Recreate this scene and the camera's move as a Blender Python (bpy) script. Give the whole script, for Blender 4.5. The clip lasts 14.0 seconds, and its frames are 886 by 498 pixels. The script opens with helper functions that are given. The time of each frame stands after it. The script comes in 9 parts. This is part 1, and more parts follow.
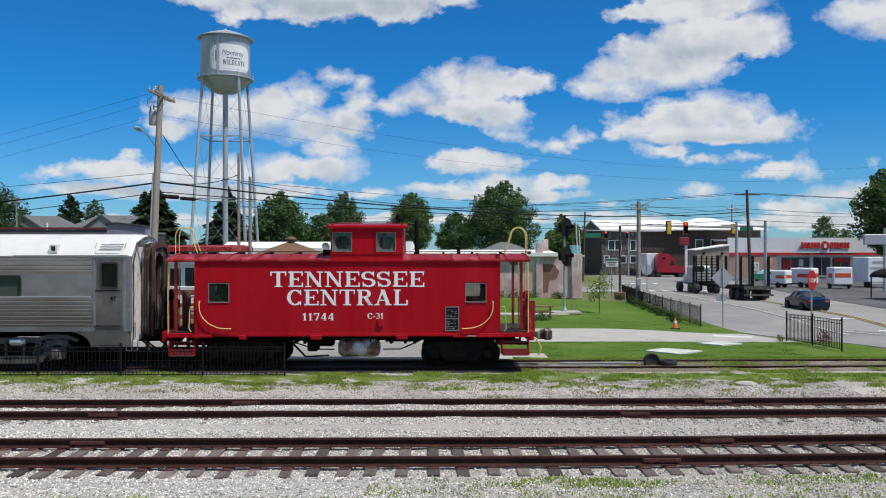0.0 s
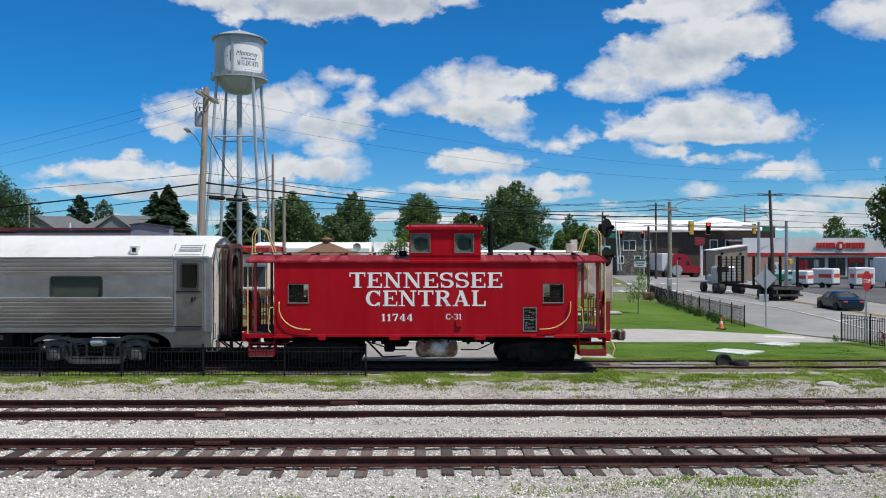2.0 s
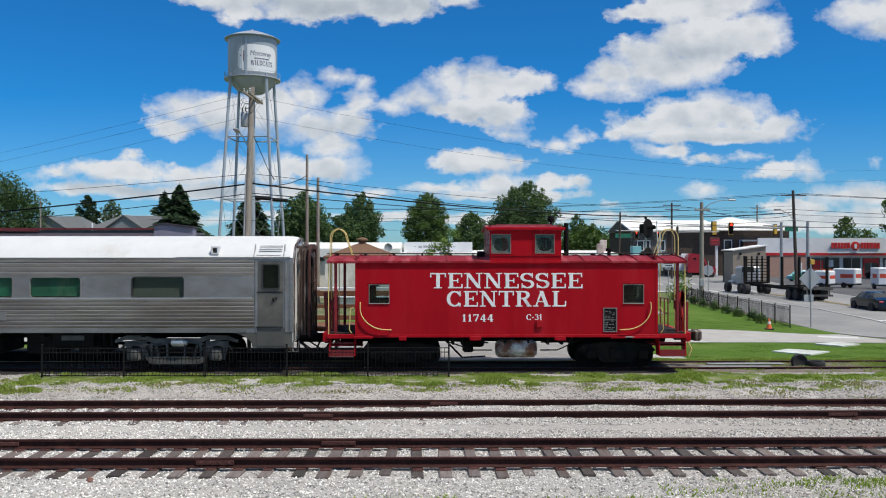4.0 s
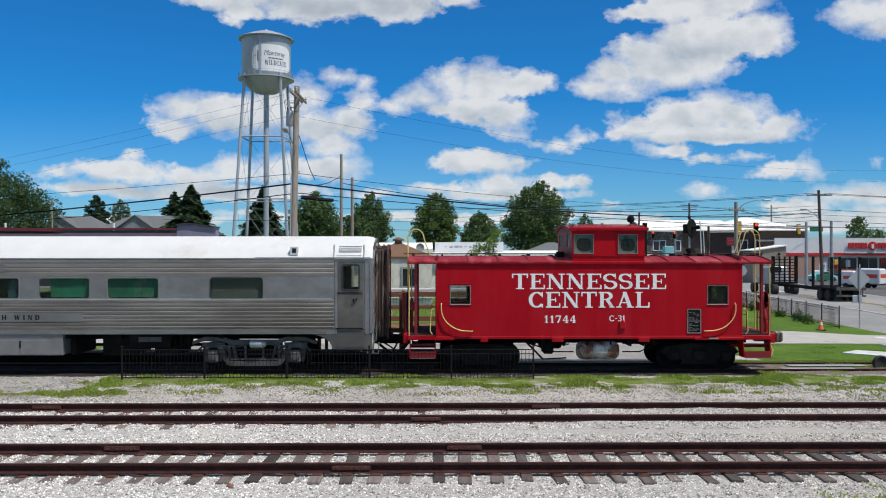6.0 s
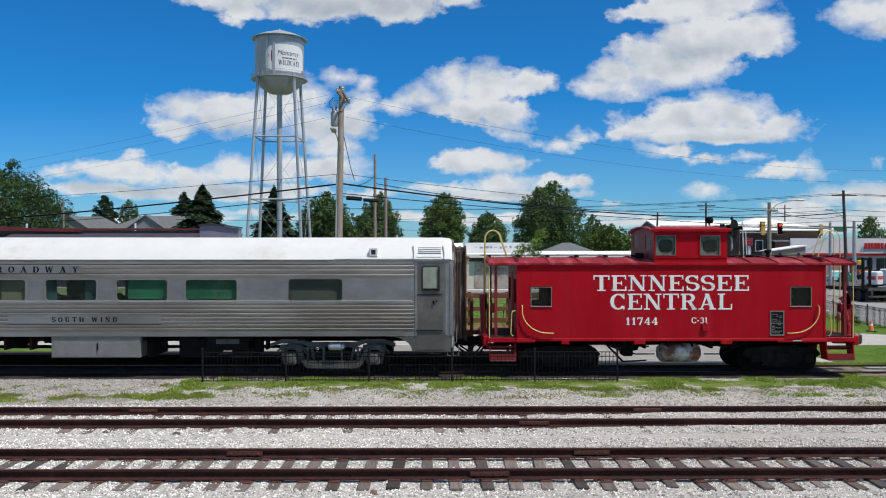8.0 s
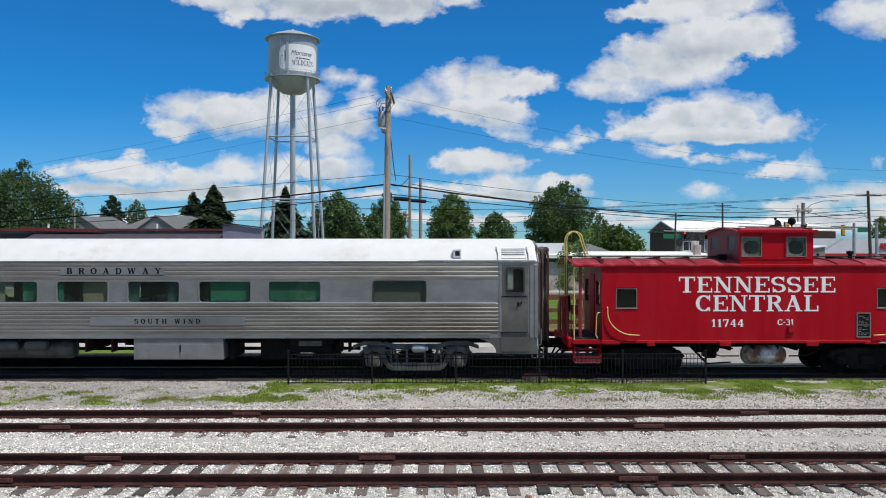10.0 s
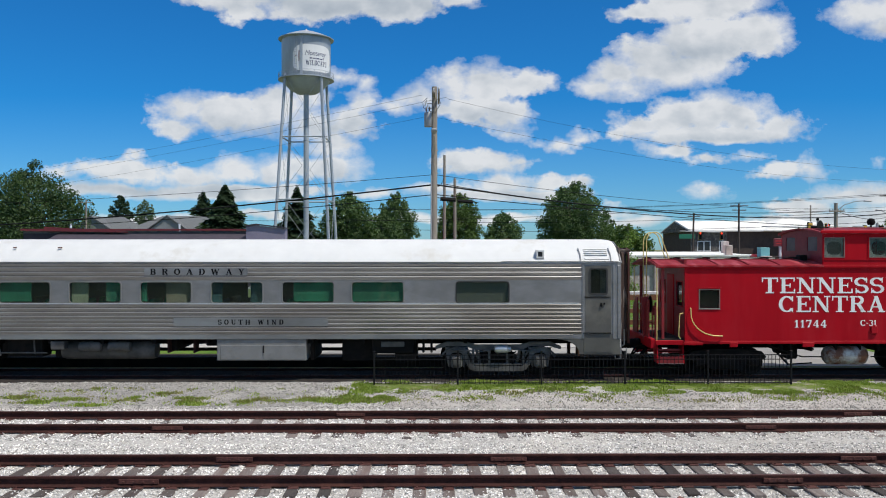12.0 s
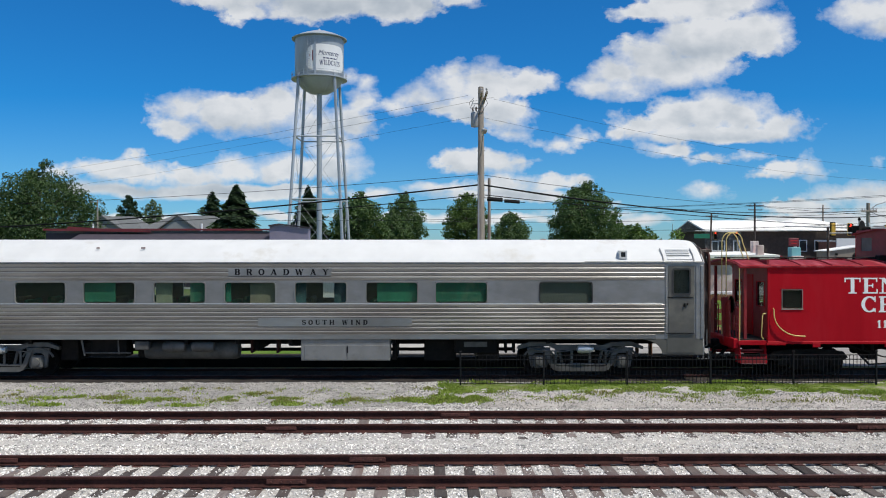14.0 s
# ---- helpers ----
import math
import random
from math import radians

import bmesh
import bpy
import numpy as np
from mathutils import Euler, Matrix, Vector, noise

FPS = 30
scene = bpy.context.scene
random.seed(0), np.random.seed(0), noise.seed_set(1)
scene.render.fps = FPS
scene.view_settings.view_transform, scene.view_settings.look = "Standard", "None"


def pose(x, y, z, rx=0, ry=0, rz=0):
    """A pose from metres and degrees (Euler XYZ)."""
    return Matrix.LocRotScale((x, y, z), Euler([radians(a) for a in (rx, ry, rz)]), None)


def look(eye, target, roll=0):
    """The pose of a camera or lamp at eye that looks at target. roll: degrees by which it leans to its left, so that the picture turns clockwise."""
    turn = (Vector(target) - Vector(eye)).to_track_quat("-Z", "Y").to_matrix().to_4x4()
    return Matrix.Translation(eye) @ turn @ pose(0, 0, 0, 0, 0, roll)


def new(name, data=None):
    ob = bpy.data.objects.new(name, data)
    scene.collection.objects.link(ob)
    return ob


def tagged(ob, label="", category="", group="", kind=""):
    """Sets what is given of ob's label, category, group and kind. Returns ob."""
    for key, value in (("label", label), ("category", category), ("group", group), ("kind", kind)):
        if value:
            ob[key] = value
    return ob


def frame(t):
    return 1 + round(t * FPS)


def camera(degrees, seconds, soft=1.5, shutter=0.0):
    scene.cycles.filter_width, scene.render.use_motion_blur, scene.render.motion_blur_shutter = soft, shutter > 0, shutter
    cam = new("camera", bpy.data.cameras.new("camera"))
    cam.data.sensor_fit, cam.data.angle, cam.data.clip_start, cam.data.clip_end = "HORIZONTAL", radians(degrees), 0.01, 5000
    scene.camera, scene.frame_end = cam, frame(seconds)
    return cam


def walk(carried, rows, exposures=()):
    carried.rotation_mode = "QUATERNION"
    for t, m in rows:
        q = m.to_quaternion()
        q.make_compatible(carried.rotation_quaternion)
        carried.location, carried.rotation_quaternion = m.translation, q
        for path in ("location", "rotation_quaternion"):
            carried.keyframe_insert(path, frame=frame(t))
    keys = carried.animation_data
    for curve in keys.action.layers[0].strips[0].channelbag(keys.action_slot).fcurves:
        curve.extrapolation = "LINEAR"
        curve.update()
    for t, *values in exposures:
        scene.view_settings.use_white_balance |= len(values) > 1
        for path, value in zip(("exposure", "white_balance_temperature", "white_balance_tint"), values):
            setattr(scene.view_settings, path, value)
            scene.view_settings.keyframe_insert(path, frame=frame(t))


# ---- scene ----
cam = camera(56.4, 14.0, soft=1.05)
PATH = [
    (0, (0.121, -0.065, 3.807), (0.146, 1.935, 3.807), -0.0),
    (0.5, (-0.485, -0.046, 3.806), (-0.46, 1.954, 3.807), -0.0),
    (1, (-1.12, -0.081, 3.806), (-1.096, 1.918, 3.807), -0.0),
    (1.5, (-1.718, -0.151, 3.832), (-1.695, 1.849, 3.832), -0.0),
    (2, (-2.306, -0.209, 3.843), (-2.284, 1.791, 3.843), -0.0),
    (2.5, (-2.919, -0.241, 3.843), (-2.897, 1.759, 3.843), -0.0),
    (3, (-3.552, -0.242, 3.859), (-3.53, 1.758, 3.859), -0.0),
    (5.5, (-6.779, 0.018, 3.861), (-6.759, 2.018, 3.861), 0.0),
    (6, (-7.383, 0.138, 3.871), (-7.364, 2.138, 3.871), 0.0),
    (6.5, (-7.992, 0.187, 3.877), (-7.974, 2.187, 3.878), 0.0),
    (7, (-8.603, 0.27, 3.9), (-8.585, 2.27, 3.9), 0.0),
    (7.5, (-9.231, 0.355, 3.899), (-9.214, 2.355, 3.899), 0.0),
    (8, (-9.857, 0.394, 3.914), (-9.84, 2.394, 3.914), 0.0),
    (10.5, (-13.104, 0.609, 3.962), (-13.087, 2.609, 3.962), -0.0),
    (11, (-13.735, 0.618, 3.97), (-13.719, 2.618, 3.97), -0.0),
    (11.5, (-14.363, 0.599, 3.974), (-14.346, 2.599, 3.973), -0.0),
    (12, (-14.999, 0.601, 3.978), (-14.983, 2.6, 3.978), -0.0),
    (12.5, (-15.639, 0.61, 3.982), (-15.623, 2.61, 3.982), -0.0),
    (13, (-16.277, 0.578, 3.99), (-16.262, 2.578, 3.989), -0.0),
    (13.5, (-16.951, 0.565, 3.994), (-16.935, 2.565, 3.993), -0.0),
    (14, (-17.567, 0.576, 4.001), (-17.551, 2.575, 4.0), -0.0),
]
walk(cam, [(t, look(eye, target, roll)) for t, eye, target, roll in PATH])

# ---- world, sun ----
world = bpy.data.worlds.new("world")
scene.world = world
world.use_nodes = True
SUN_EL, SUN_AZ = radians(62), radians(124)   # azimuth clockwise from +y
sun = new("sun", bpy.data.lights.new("sun", "SUN"))
sun.data.energy, sun.data.angle, sun.data.color = 4.5, radians(0.55), (1.0, 0.945, 0.84)
sdir = Vector((math.sin(SUN_AZ) * math.cos(SUN_EL), math.cos(SUN_AZ) * math.cos(SUN_EL), math.sin(SUN_EL)))
sun.matrix_world = look((0, 0, 60), Vector((0, 0, 60)) - sdir)


class Nodes:
    """Short hand for node trees."""
    def __init__(self, tree):
        self.t = tree
        tree.nodes.clear()

    def n(self, kind, **kw):
        node = self.t.nodes.new(kind)
        for k, v in kw.items():
            if k.startswith("i_"):
                k2 = k[2:]
                node.inputs[int(k2) if k2.isdigit() else k2.replace("_", " ")].default_value = v
            else:
                setattr(node, k, v)
        return node

    def l(self, a, b):
        self.t.links.new(a, b)
        return b

    def math(self, op, a, b=None, c=None, clamp=False):
        node = self.t.nodes.new("ShaderNodeMath")
        node.operation, node.use_clamp = op, clamp
        for i, v in enumerate((a, b, c)):
            if v is None:
                continue
            if isinstance(v, (int, float)):
                node.inputs[i].default_value = v
            else:
                self.l(v, node.inputs[i])
        return node.outputs[0]

    def vmath(self, op, a, b=None):
        node = self.t.nodes.new("ShaderNodeVectorMath")
        node.operation = op
        for i, v in enumerate((a, b)):
            if v is None:
                continue
            if isinstance(v, (tuple, list)):
                node.inputs[i].default_value = v
            else:
                self.l(v, node.inputs[i])
        return node.outputs["Value" if op in ("LENGTH", "DOT_PRODUCT") else "Vector"]

    def ramp(self, fac, stops, interp="LINEAR"):
        node = self.t.nodes.new("ShaderNodeValToRGB")
        node.color_ramp.interpolation = interp
        els = node.color_ramp.elements
        while len(els) < len(stops):
            els.new(0.5)
        for e, (p, c) in zip(els, stops):
            e.position = p
            e.color = (c, c, c, 1) if isinstance(c, (int, float)) else (*c, 1)
        self.l(fac, node.inputs[0])
        return node.outputs[0]

    def mix(self, fac, a, b, blend="MIX"):
        node = self.t.nodes.new("ShaderNodeMix")
        node.data_type, node.blend_type = "RGBA", blend
        for i, v in ((0, fac), (6, a), (7, b)):
            if isinstance(v, (int, float)):
                node.inputs[i].default_value = v
            elif isinstance(v, (tuple, list)):
                node.inputs[i].default_value = (*v, 1)
            else:
                self.l(v, node.inputs[i])
        return node.outputs[2]

    def noise(self, vec, scale, detail=4.0, rough=0.55):
        node = self.t.nodes.new("ShaderNodeTexNoise")
        node.inputs["Scale"].default_value, node.inputs["Detail"].default_value = scale, detail
        node.inputs["Roughness"].default_value = rough
        self.l(vec, node.inputs["Vector"])
        return node.outputs["Fac"]


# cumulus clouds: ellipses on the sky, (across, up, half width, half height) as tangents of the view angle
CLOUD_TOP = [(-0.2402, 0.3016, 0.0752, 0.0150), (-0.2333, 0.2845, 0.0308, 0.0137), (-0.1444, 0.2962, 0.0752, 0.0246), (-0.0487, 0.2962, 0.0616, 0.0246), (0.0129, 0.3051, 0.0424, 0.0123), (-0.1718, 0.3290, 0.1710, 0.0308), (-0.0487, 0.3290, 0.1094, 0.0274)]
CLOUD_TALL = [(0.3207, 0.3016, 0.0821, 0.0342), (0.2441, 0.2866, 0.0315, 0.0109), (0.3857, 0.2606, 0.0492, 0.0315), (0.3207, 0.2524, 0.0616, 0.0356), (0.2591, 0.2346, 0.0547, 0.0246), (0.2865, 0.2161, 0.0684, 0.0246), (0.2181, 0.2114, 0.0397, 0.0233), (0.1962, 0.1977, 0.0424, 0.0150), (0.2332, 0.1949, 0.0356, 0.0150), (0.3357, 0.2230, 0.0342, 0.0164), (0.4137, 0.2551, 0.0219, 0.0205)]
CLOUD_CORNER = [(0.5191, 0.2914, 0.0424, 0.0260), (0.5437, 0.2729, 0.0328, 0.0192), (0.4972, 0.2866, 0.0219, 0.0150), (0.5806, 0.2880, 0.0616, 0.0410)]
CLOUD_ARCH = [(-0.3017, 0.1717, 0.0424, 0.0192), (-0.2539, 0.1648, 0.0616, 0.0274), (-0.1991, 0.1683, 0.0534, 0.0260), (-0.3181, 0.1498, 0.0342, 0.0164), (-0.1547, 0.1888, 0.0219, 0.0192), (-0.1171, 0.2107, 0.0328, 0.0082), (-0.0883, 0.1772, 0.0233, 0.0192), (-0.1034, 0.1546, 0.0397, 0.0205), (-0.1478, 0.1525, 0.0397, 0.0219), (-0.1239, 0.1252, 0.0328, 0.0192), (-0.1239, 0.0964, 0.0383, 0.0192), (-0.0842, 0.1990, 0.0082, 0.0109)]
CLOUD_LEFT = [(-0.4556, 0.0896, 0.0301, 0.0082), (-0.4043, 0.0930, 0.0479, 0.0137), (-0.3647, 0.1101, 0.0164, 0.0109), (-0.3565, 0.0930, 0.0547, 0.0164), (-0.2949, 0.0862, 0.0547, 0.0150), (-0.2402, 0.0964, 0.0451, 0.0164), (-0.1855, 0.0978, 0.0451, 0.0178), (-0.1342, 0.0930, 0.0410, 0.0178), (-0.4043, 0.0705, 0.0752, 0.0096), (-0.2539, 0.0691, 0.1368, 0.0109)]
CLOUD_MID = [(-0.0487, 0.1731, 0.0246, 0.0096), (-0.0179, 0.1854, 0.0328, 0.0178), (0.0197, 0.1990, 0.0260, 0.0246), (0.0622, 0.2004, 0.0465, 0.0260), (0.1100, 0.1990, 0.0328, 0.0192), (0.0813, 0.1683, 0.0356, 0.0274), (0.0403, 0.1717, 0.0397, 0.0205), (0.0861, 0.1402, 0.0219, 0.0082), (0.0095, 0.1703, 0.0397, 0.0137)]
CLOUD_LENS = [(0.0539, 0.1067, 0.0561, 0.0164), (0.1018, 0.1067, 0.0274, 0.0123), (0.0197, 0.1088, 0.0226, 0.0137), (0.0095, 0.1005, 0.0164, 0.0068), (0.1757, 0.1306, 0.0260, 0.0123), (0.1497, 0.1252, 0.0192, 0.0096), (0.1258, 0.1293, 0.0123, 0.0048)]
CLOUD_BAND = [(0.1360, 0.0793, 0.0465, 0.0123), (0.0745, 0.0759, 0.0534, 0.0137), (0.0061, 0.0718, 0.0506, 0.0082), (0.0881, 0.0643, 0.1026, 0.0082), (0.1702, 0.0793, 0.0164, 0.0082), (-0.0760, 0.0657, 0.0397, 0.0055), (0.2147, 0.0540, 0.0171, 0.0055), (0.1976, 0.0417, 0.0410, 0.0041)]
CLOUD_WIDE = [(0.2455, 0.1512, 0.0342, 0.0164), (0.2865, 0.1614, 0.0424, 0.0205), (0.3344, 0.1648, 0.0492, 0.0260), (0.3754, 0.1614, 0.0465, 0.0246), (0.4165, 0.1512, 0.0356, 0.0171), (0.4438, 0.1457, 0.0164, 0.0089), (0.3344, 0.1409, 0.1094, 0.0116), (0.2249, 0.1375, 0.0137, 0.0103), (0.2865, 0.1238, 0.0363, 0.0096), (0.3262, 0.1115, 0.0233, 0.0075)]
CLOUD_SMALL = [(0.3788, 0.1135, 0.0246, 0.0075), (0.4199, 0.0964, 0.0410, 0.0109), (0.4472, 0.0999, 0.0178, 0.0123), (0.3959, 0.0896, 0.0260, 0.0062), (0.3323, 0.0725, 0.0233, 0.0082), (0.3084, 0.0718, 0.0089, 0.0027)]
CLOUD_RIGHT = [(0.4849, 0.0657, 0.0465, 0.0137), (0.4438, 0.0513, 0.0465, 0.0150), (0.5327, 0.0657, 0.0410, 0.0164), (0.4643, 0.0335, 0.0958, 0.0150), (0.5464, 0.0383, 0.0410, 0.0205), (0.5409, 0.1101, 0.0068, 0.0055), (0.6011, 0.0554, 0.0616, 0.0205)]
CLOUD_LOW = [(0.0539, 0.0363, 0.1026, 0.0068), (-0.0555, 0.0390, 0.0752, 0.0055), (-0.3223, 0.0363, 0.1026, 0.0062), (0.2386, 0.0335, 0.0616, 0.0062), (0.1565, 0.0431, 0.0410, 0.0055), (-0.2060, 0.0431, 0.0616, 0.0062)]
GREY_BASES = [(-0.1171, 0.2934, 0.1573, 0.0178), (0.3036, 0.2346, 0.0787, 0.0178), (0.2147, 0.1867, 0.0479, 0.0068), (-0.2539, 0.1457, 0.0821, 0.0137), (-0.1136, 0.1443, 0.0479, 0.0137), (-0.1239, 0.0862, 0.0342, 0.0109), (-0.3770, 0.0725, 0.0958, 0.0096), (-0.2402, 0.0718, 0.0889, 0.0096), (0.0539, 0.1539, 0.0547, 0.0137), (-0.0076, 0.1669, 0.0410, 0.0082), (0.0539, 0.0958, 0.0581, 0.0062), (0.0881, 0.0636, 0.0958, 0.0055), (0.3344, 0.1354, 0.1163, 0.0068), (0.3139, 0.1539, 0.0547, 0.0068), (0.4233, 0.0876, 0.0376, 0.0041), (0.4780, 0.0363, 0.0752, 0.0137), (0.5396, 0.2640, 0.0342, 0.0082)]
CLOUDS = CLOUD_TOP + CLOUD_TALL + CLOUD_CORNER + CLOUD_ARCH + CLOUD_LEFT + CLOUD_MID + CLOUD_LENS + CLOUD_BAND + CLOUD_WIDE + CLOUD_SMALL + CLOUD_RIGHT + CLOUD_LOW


def build_sky():
    k = Nodes(world.node_tree)
    sky = k.n("ShaderNodeTexSky", sky_type="NISHITA", sun_disc=False, sun_elevation=SUN_EL, sun_rotation=SUN_AZ, altitude=600, air_density=1.0, dust_density=0.35, ozone_density=2.2)
    d = k.n("ShaderNodeTexCoord").outputs["Generated"]
    sep = k.n("ShaderNodeSeparateXYZ")
    k.l(d, sep.inputs[0])
    ay = k.math("MAXIMUM", k.math("ABSOLUTE", sep.outputs[1]), 0.05)
    u, v = k.math("DIVIDE", sep.outputs[0], ay), k.math("DIVIDE", sep.outputs[2], ay)
    comb = k.n("ShaderNodeCombineXYZ")
    k.l(u, comb.inputs[0]), k.l(v, comb.inputs[1])
    p0 = comb.outputs[0]
    warp = k.n("ShaderNodeTexNoise", i_Scale=16.0, i_Detail=3.0)
    k.l(p0, warp.inputs["Vector"])
    p = k.vmath("ADD", p0, k.vmath("MULTIPLY", k.vmath("SUBTRACT", warp.outputs["Color"], (0.5, 0.5, 0.5)), (0.034, 0.022, 0)))

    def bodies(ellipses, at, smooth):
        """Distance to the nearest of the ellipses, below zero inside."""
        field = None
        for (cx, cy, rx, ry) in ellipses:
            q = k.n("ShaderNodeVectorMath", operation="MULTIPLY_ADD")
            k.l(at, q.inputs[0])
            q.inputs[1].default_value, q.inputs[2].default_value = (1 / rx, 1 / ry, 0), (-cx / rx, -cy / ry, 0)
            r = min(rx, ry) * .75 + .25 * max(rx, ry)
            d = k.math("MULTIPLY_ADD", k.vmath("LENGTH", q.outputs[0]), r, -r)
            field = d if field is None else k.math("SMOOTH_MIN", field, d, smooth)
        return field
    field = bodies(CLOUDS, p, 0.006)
    # scattered cumulus over the rest of the dome, on a level cloud base
    az = k.math("MAXIMUM", sep.outputs[2], 0.06)
    dome = k.n("ShaderNodeCombineXYZ")
    k.l(k.math("DIVIDE", sep.outputs[0], az), dome.inputs[0]), k.l(k.math("DIVIDE", sep.outputs[1], az), dome.inputs[1])
    nd = k.noise(k.vmath("ADD", dome.outputs[0], (4.7, 9.1, 0)), 1.3, 6.0, 0.55)
    high = k.math("MULTIPLY_ADD", v, 9.0, -3.4, clamp=True)
    side = k.math("MULTIPLY_ADD", k.math("ABSOLUTE", u), 6.0, -4.2, clamp=True)
    back = k.math("MULTIPLY_ADD", sep.outputs[1], -9.0, 0.5, clamp=True)
    away = k.math("MAXIMUM", k.math("MAXIMUM", high, side), back)
    spread = k.math("MULTIPLY_ADD", nd, -0.24, 0.125)
    field = k.math("ADD", k.math("MULTIPLY", field, k.math("SUBTRACT", 1.0, away)), k.math("MULTIPLY", spread, away))
    pw = k.vmath("MULTIPLY", p0, (1.0, 1.35, 1))
    nb = k.noise(pw, 30, 9.0, 0.60)
    nf = k.noise(k.vmath("ADD", pw, (3.1, 1.7, 0)), 95, 6.0, 0.6)
    edge = k.math("ADD", field, k.math("MULTIPLY_ADD", nb, 0.042, -0.0172))
    edge = k.math("ADD", edge, k.math("MULTIPLY_ADD", nf, 0.012, -0.006))
    # crisp crests, wispy thin parts
    wisp = k.math("MULTIPLY_ADD", k.noise(k.vmath("ADD", pw, (8.0, 2.0, 0)), 9, 3.0), 0.080, -0.024)
    wisp = k.math("MAXIMUM", wisp, 0.0095)
    mask = k.math("SUBTRACT", 0.42, k.math("DIVIDE", edge, wisp), clamp=True)
    mask = k.math("SMOOTH_MIN", mask, 0.97, 0.25)
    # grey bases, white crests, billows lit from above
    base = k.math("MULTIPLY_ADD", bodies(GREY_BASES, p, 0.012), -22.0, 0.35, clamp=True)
    nb2 = k.noise(k.vmath("ADD", pw, (0.008, 0.018, 0)), 20, 5.0, 0.5)
    nb3 = k.noise(pw, 20, 5.0, 0.5)
    relief = k.math("MULTIPLY_ADD", k.math("SUBTRACT", nb3, nb2), -1.25, 0.86)
    relief = k.math("ADD", relief, k.math("MULTIPLY_ADD", nf, 0.10, -0.05))
    rim = k.math("MULTIPLY_ADD", edge, 7.0, 0.12, clamp=True)
    relief = k.math("ADD", k.math("MULTIPLY_ADD", base, -0.46, relief), rim, clamp=True)
    cloud = k.ramp(relief, [(0.0, (0.36, 0.415, 0.475)), (0.45, (0.51, 0.555, 0.60)), (0.95, (0.755, 0.77, 0.785))])
    lowmix = k.math("MULTIPLY_ADD", v, 5.4, 0.0, clamp=True)
    tint = k.mix(1.0, sky.outputs[0], k.mix(lowmix, (0.50, 0.89, 1.28), (0.112, 0.735, 1.31)), "MULTIPLY")
    blue = k.n("ShaderNodeVectorMath", operation="SCALE")
    k.l(tint, blue.inputs[0])
    blue.inputs["Scale"].default_value = 0.085
    col = k.mix(mask, blue.outputs[0], cloud)
    bg = k.n("ShaderNodeBackground", i_Strength=1.0)
    k.l(col, bg.inputs[0])
    k.l(bg.outputs[0], k.n("ShaderNodeOutputWorld").inputs[0])


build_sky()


# ---- materials ----
def mat(name, base, other=None, scale=6.0, rough=0.6, metal=0.0, bump=0.0, bump_scale=40.0, stain=None, stain_scale=0.7, stain_at=0.55, stretch=(1, 1, 1), per_piece=0.0, island=0.0, spec=0.5, rough_var=0.15, drift=None):
    m = bpy.data.materials.new(name)
    m.use_nodes = True
    k = Nodes(m.node_tree)
    other = other or tuple(min(1, c * 0.78) for c in base)
    o = k.n("ShaderNodeTexCoord").outputs["Object"]
    o = k.vmath("MULTIPLY", o, stretch)
    info = k.n("ShaderNodeObjectInfo")
    if per_piece:
        sh = k.n("ShaderNodeVectorMath", operation="SCALE")
        sh.inputs[0].default_value = (37.0, 11.0, 5.0)
        k.l(info.outputs["Random"], sh.inputs["Scale"])
        o = k.vmath("ADD", o, sh.outputs[0])
    n1 = k.noise(o, scale, 6.0, 0.6)
    f = k.ramp(n1, [(0.32, 0.0), (0.68, 1.0)])
    col = k.mix(f, base, other)
    if stain:
        n2 = k.noise(k.vmath("ADD", o, (7.3, 2.1, 4.4)), stain_scale, 7.0, 0.62)
        g = k.ramp(n2, [(stain_at - 0.06, 0.0), (stain_at + 0.12, 1.0)])
        col = k.mix(g, col, stain)
    if drift:
        x0, x1, tone, share = drift
        sx = k.n("ShaderNodeSeparateXYZ")
        k.l(o, sx.inputs[0])
        g = k.math("ADD", k.math("MULTIPLY_ADD", sx.outputs[0], 1 / (x1 - x0), -x0 / (x1 - x0)), k.math("MULTIPLY_ADD", k.noise(o, .22, 5.0, .6), 1.6, -.8), clamp=True)
        col = k.mix(k.math("MULTIPLY", g, share), col, tone)
    if per_piece or island:
        src = info.outputs["Random"] if per_piece else k.n("ShaderNodeNewGeometry").outputs["Random Per Island"]
        a = per_piece or island
        v = k.n("ShaderNodeHueSaturation")
        k.l(k.math("MULTIPLY_ADD", src, 2 * a, 1 - a), v.inputs["Value"])
        k.l(col, v.inputs["Color"])
        col = v.outputs[0]
    b = k.n("ShaderNodeBsdfPrincipled")
    b.inputs["Metallic"].default_value = metal
    b.inputs["Specular IOR Level"].default_value = spec
    k.l(col, b.inputs["Base Color"])
    k.l(k.math("MULTIPLY_ADD", n1, rough_var, rough - rough_var / 2, clamp=True), b.inputs["Roughness"])
    if bump:
        n3 = k.noise(o, bump_scale, 5.0, 0.6)
        bp = k.n("ShaderNodeBump", i_Strength=min(1.0, bump), i_Distance=0.02)
        k.l(n3, bp.inputs["Height"])
        k.l(bp.outputs[0], b.inputs["Normal"])
    k.l(b.outputs[0], k.n("ShaderNodeOutputMaterial").inputs[0])
    return m


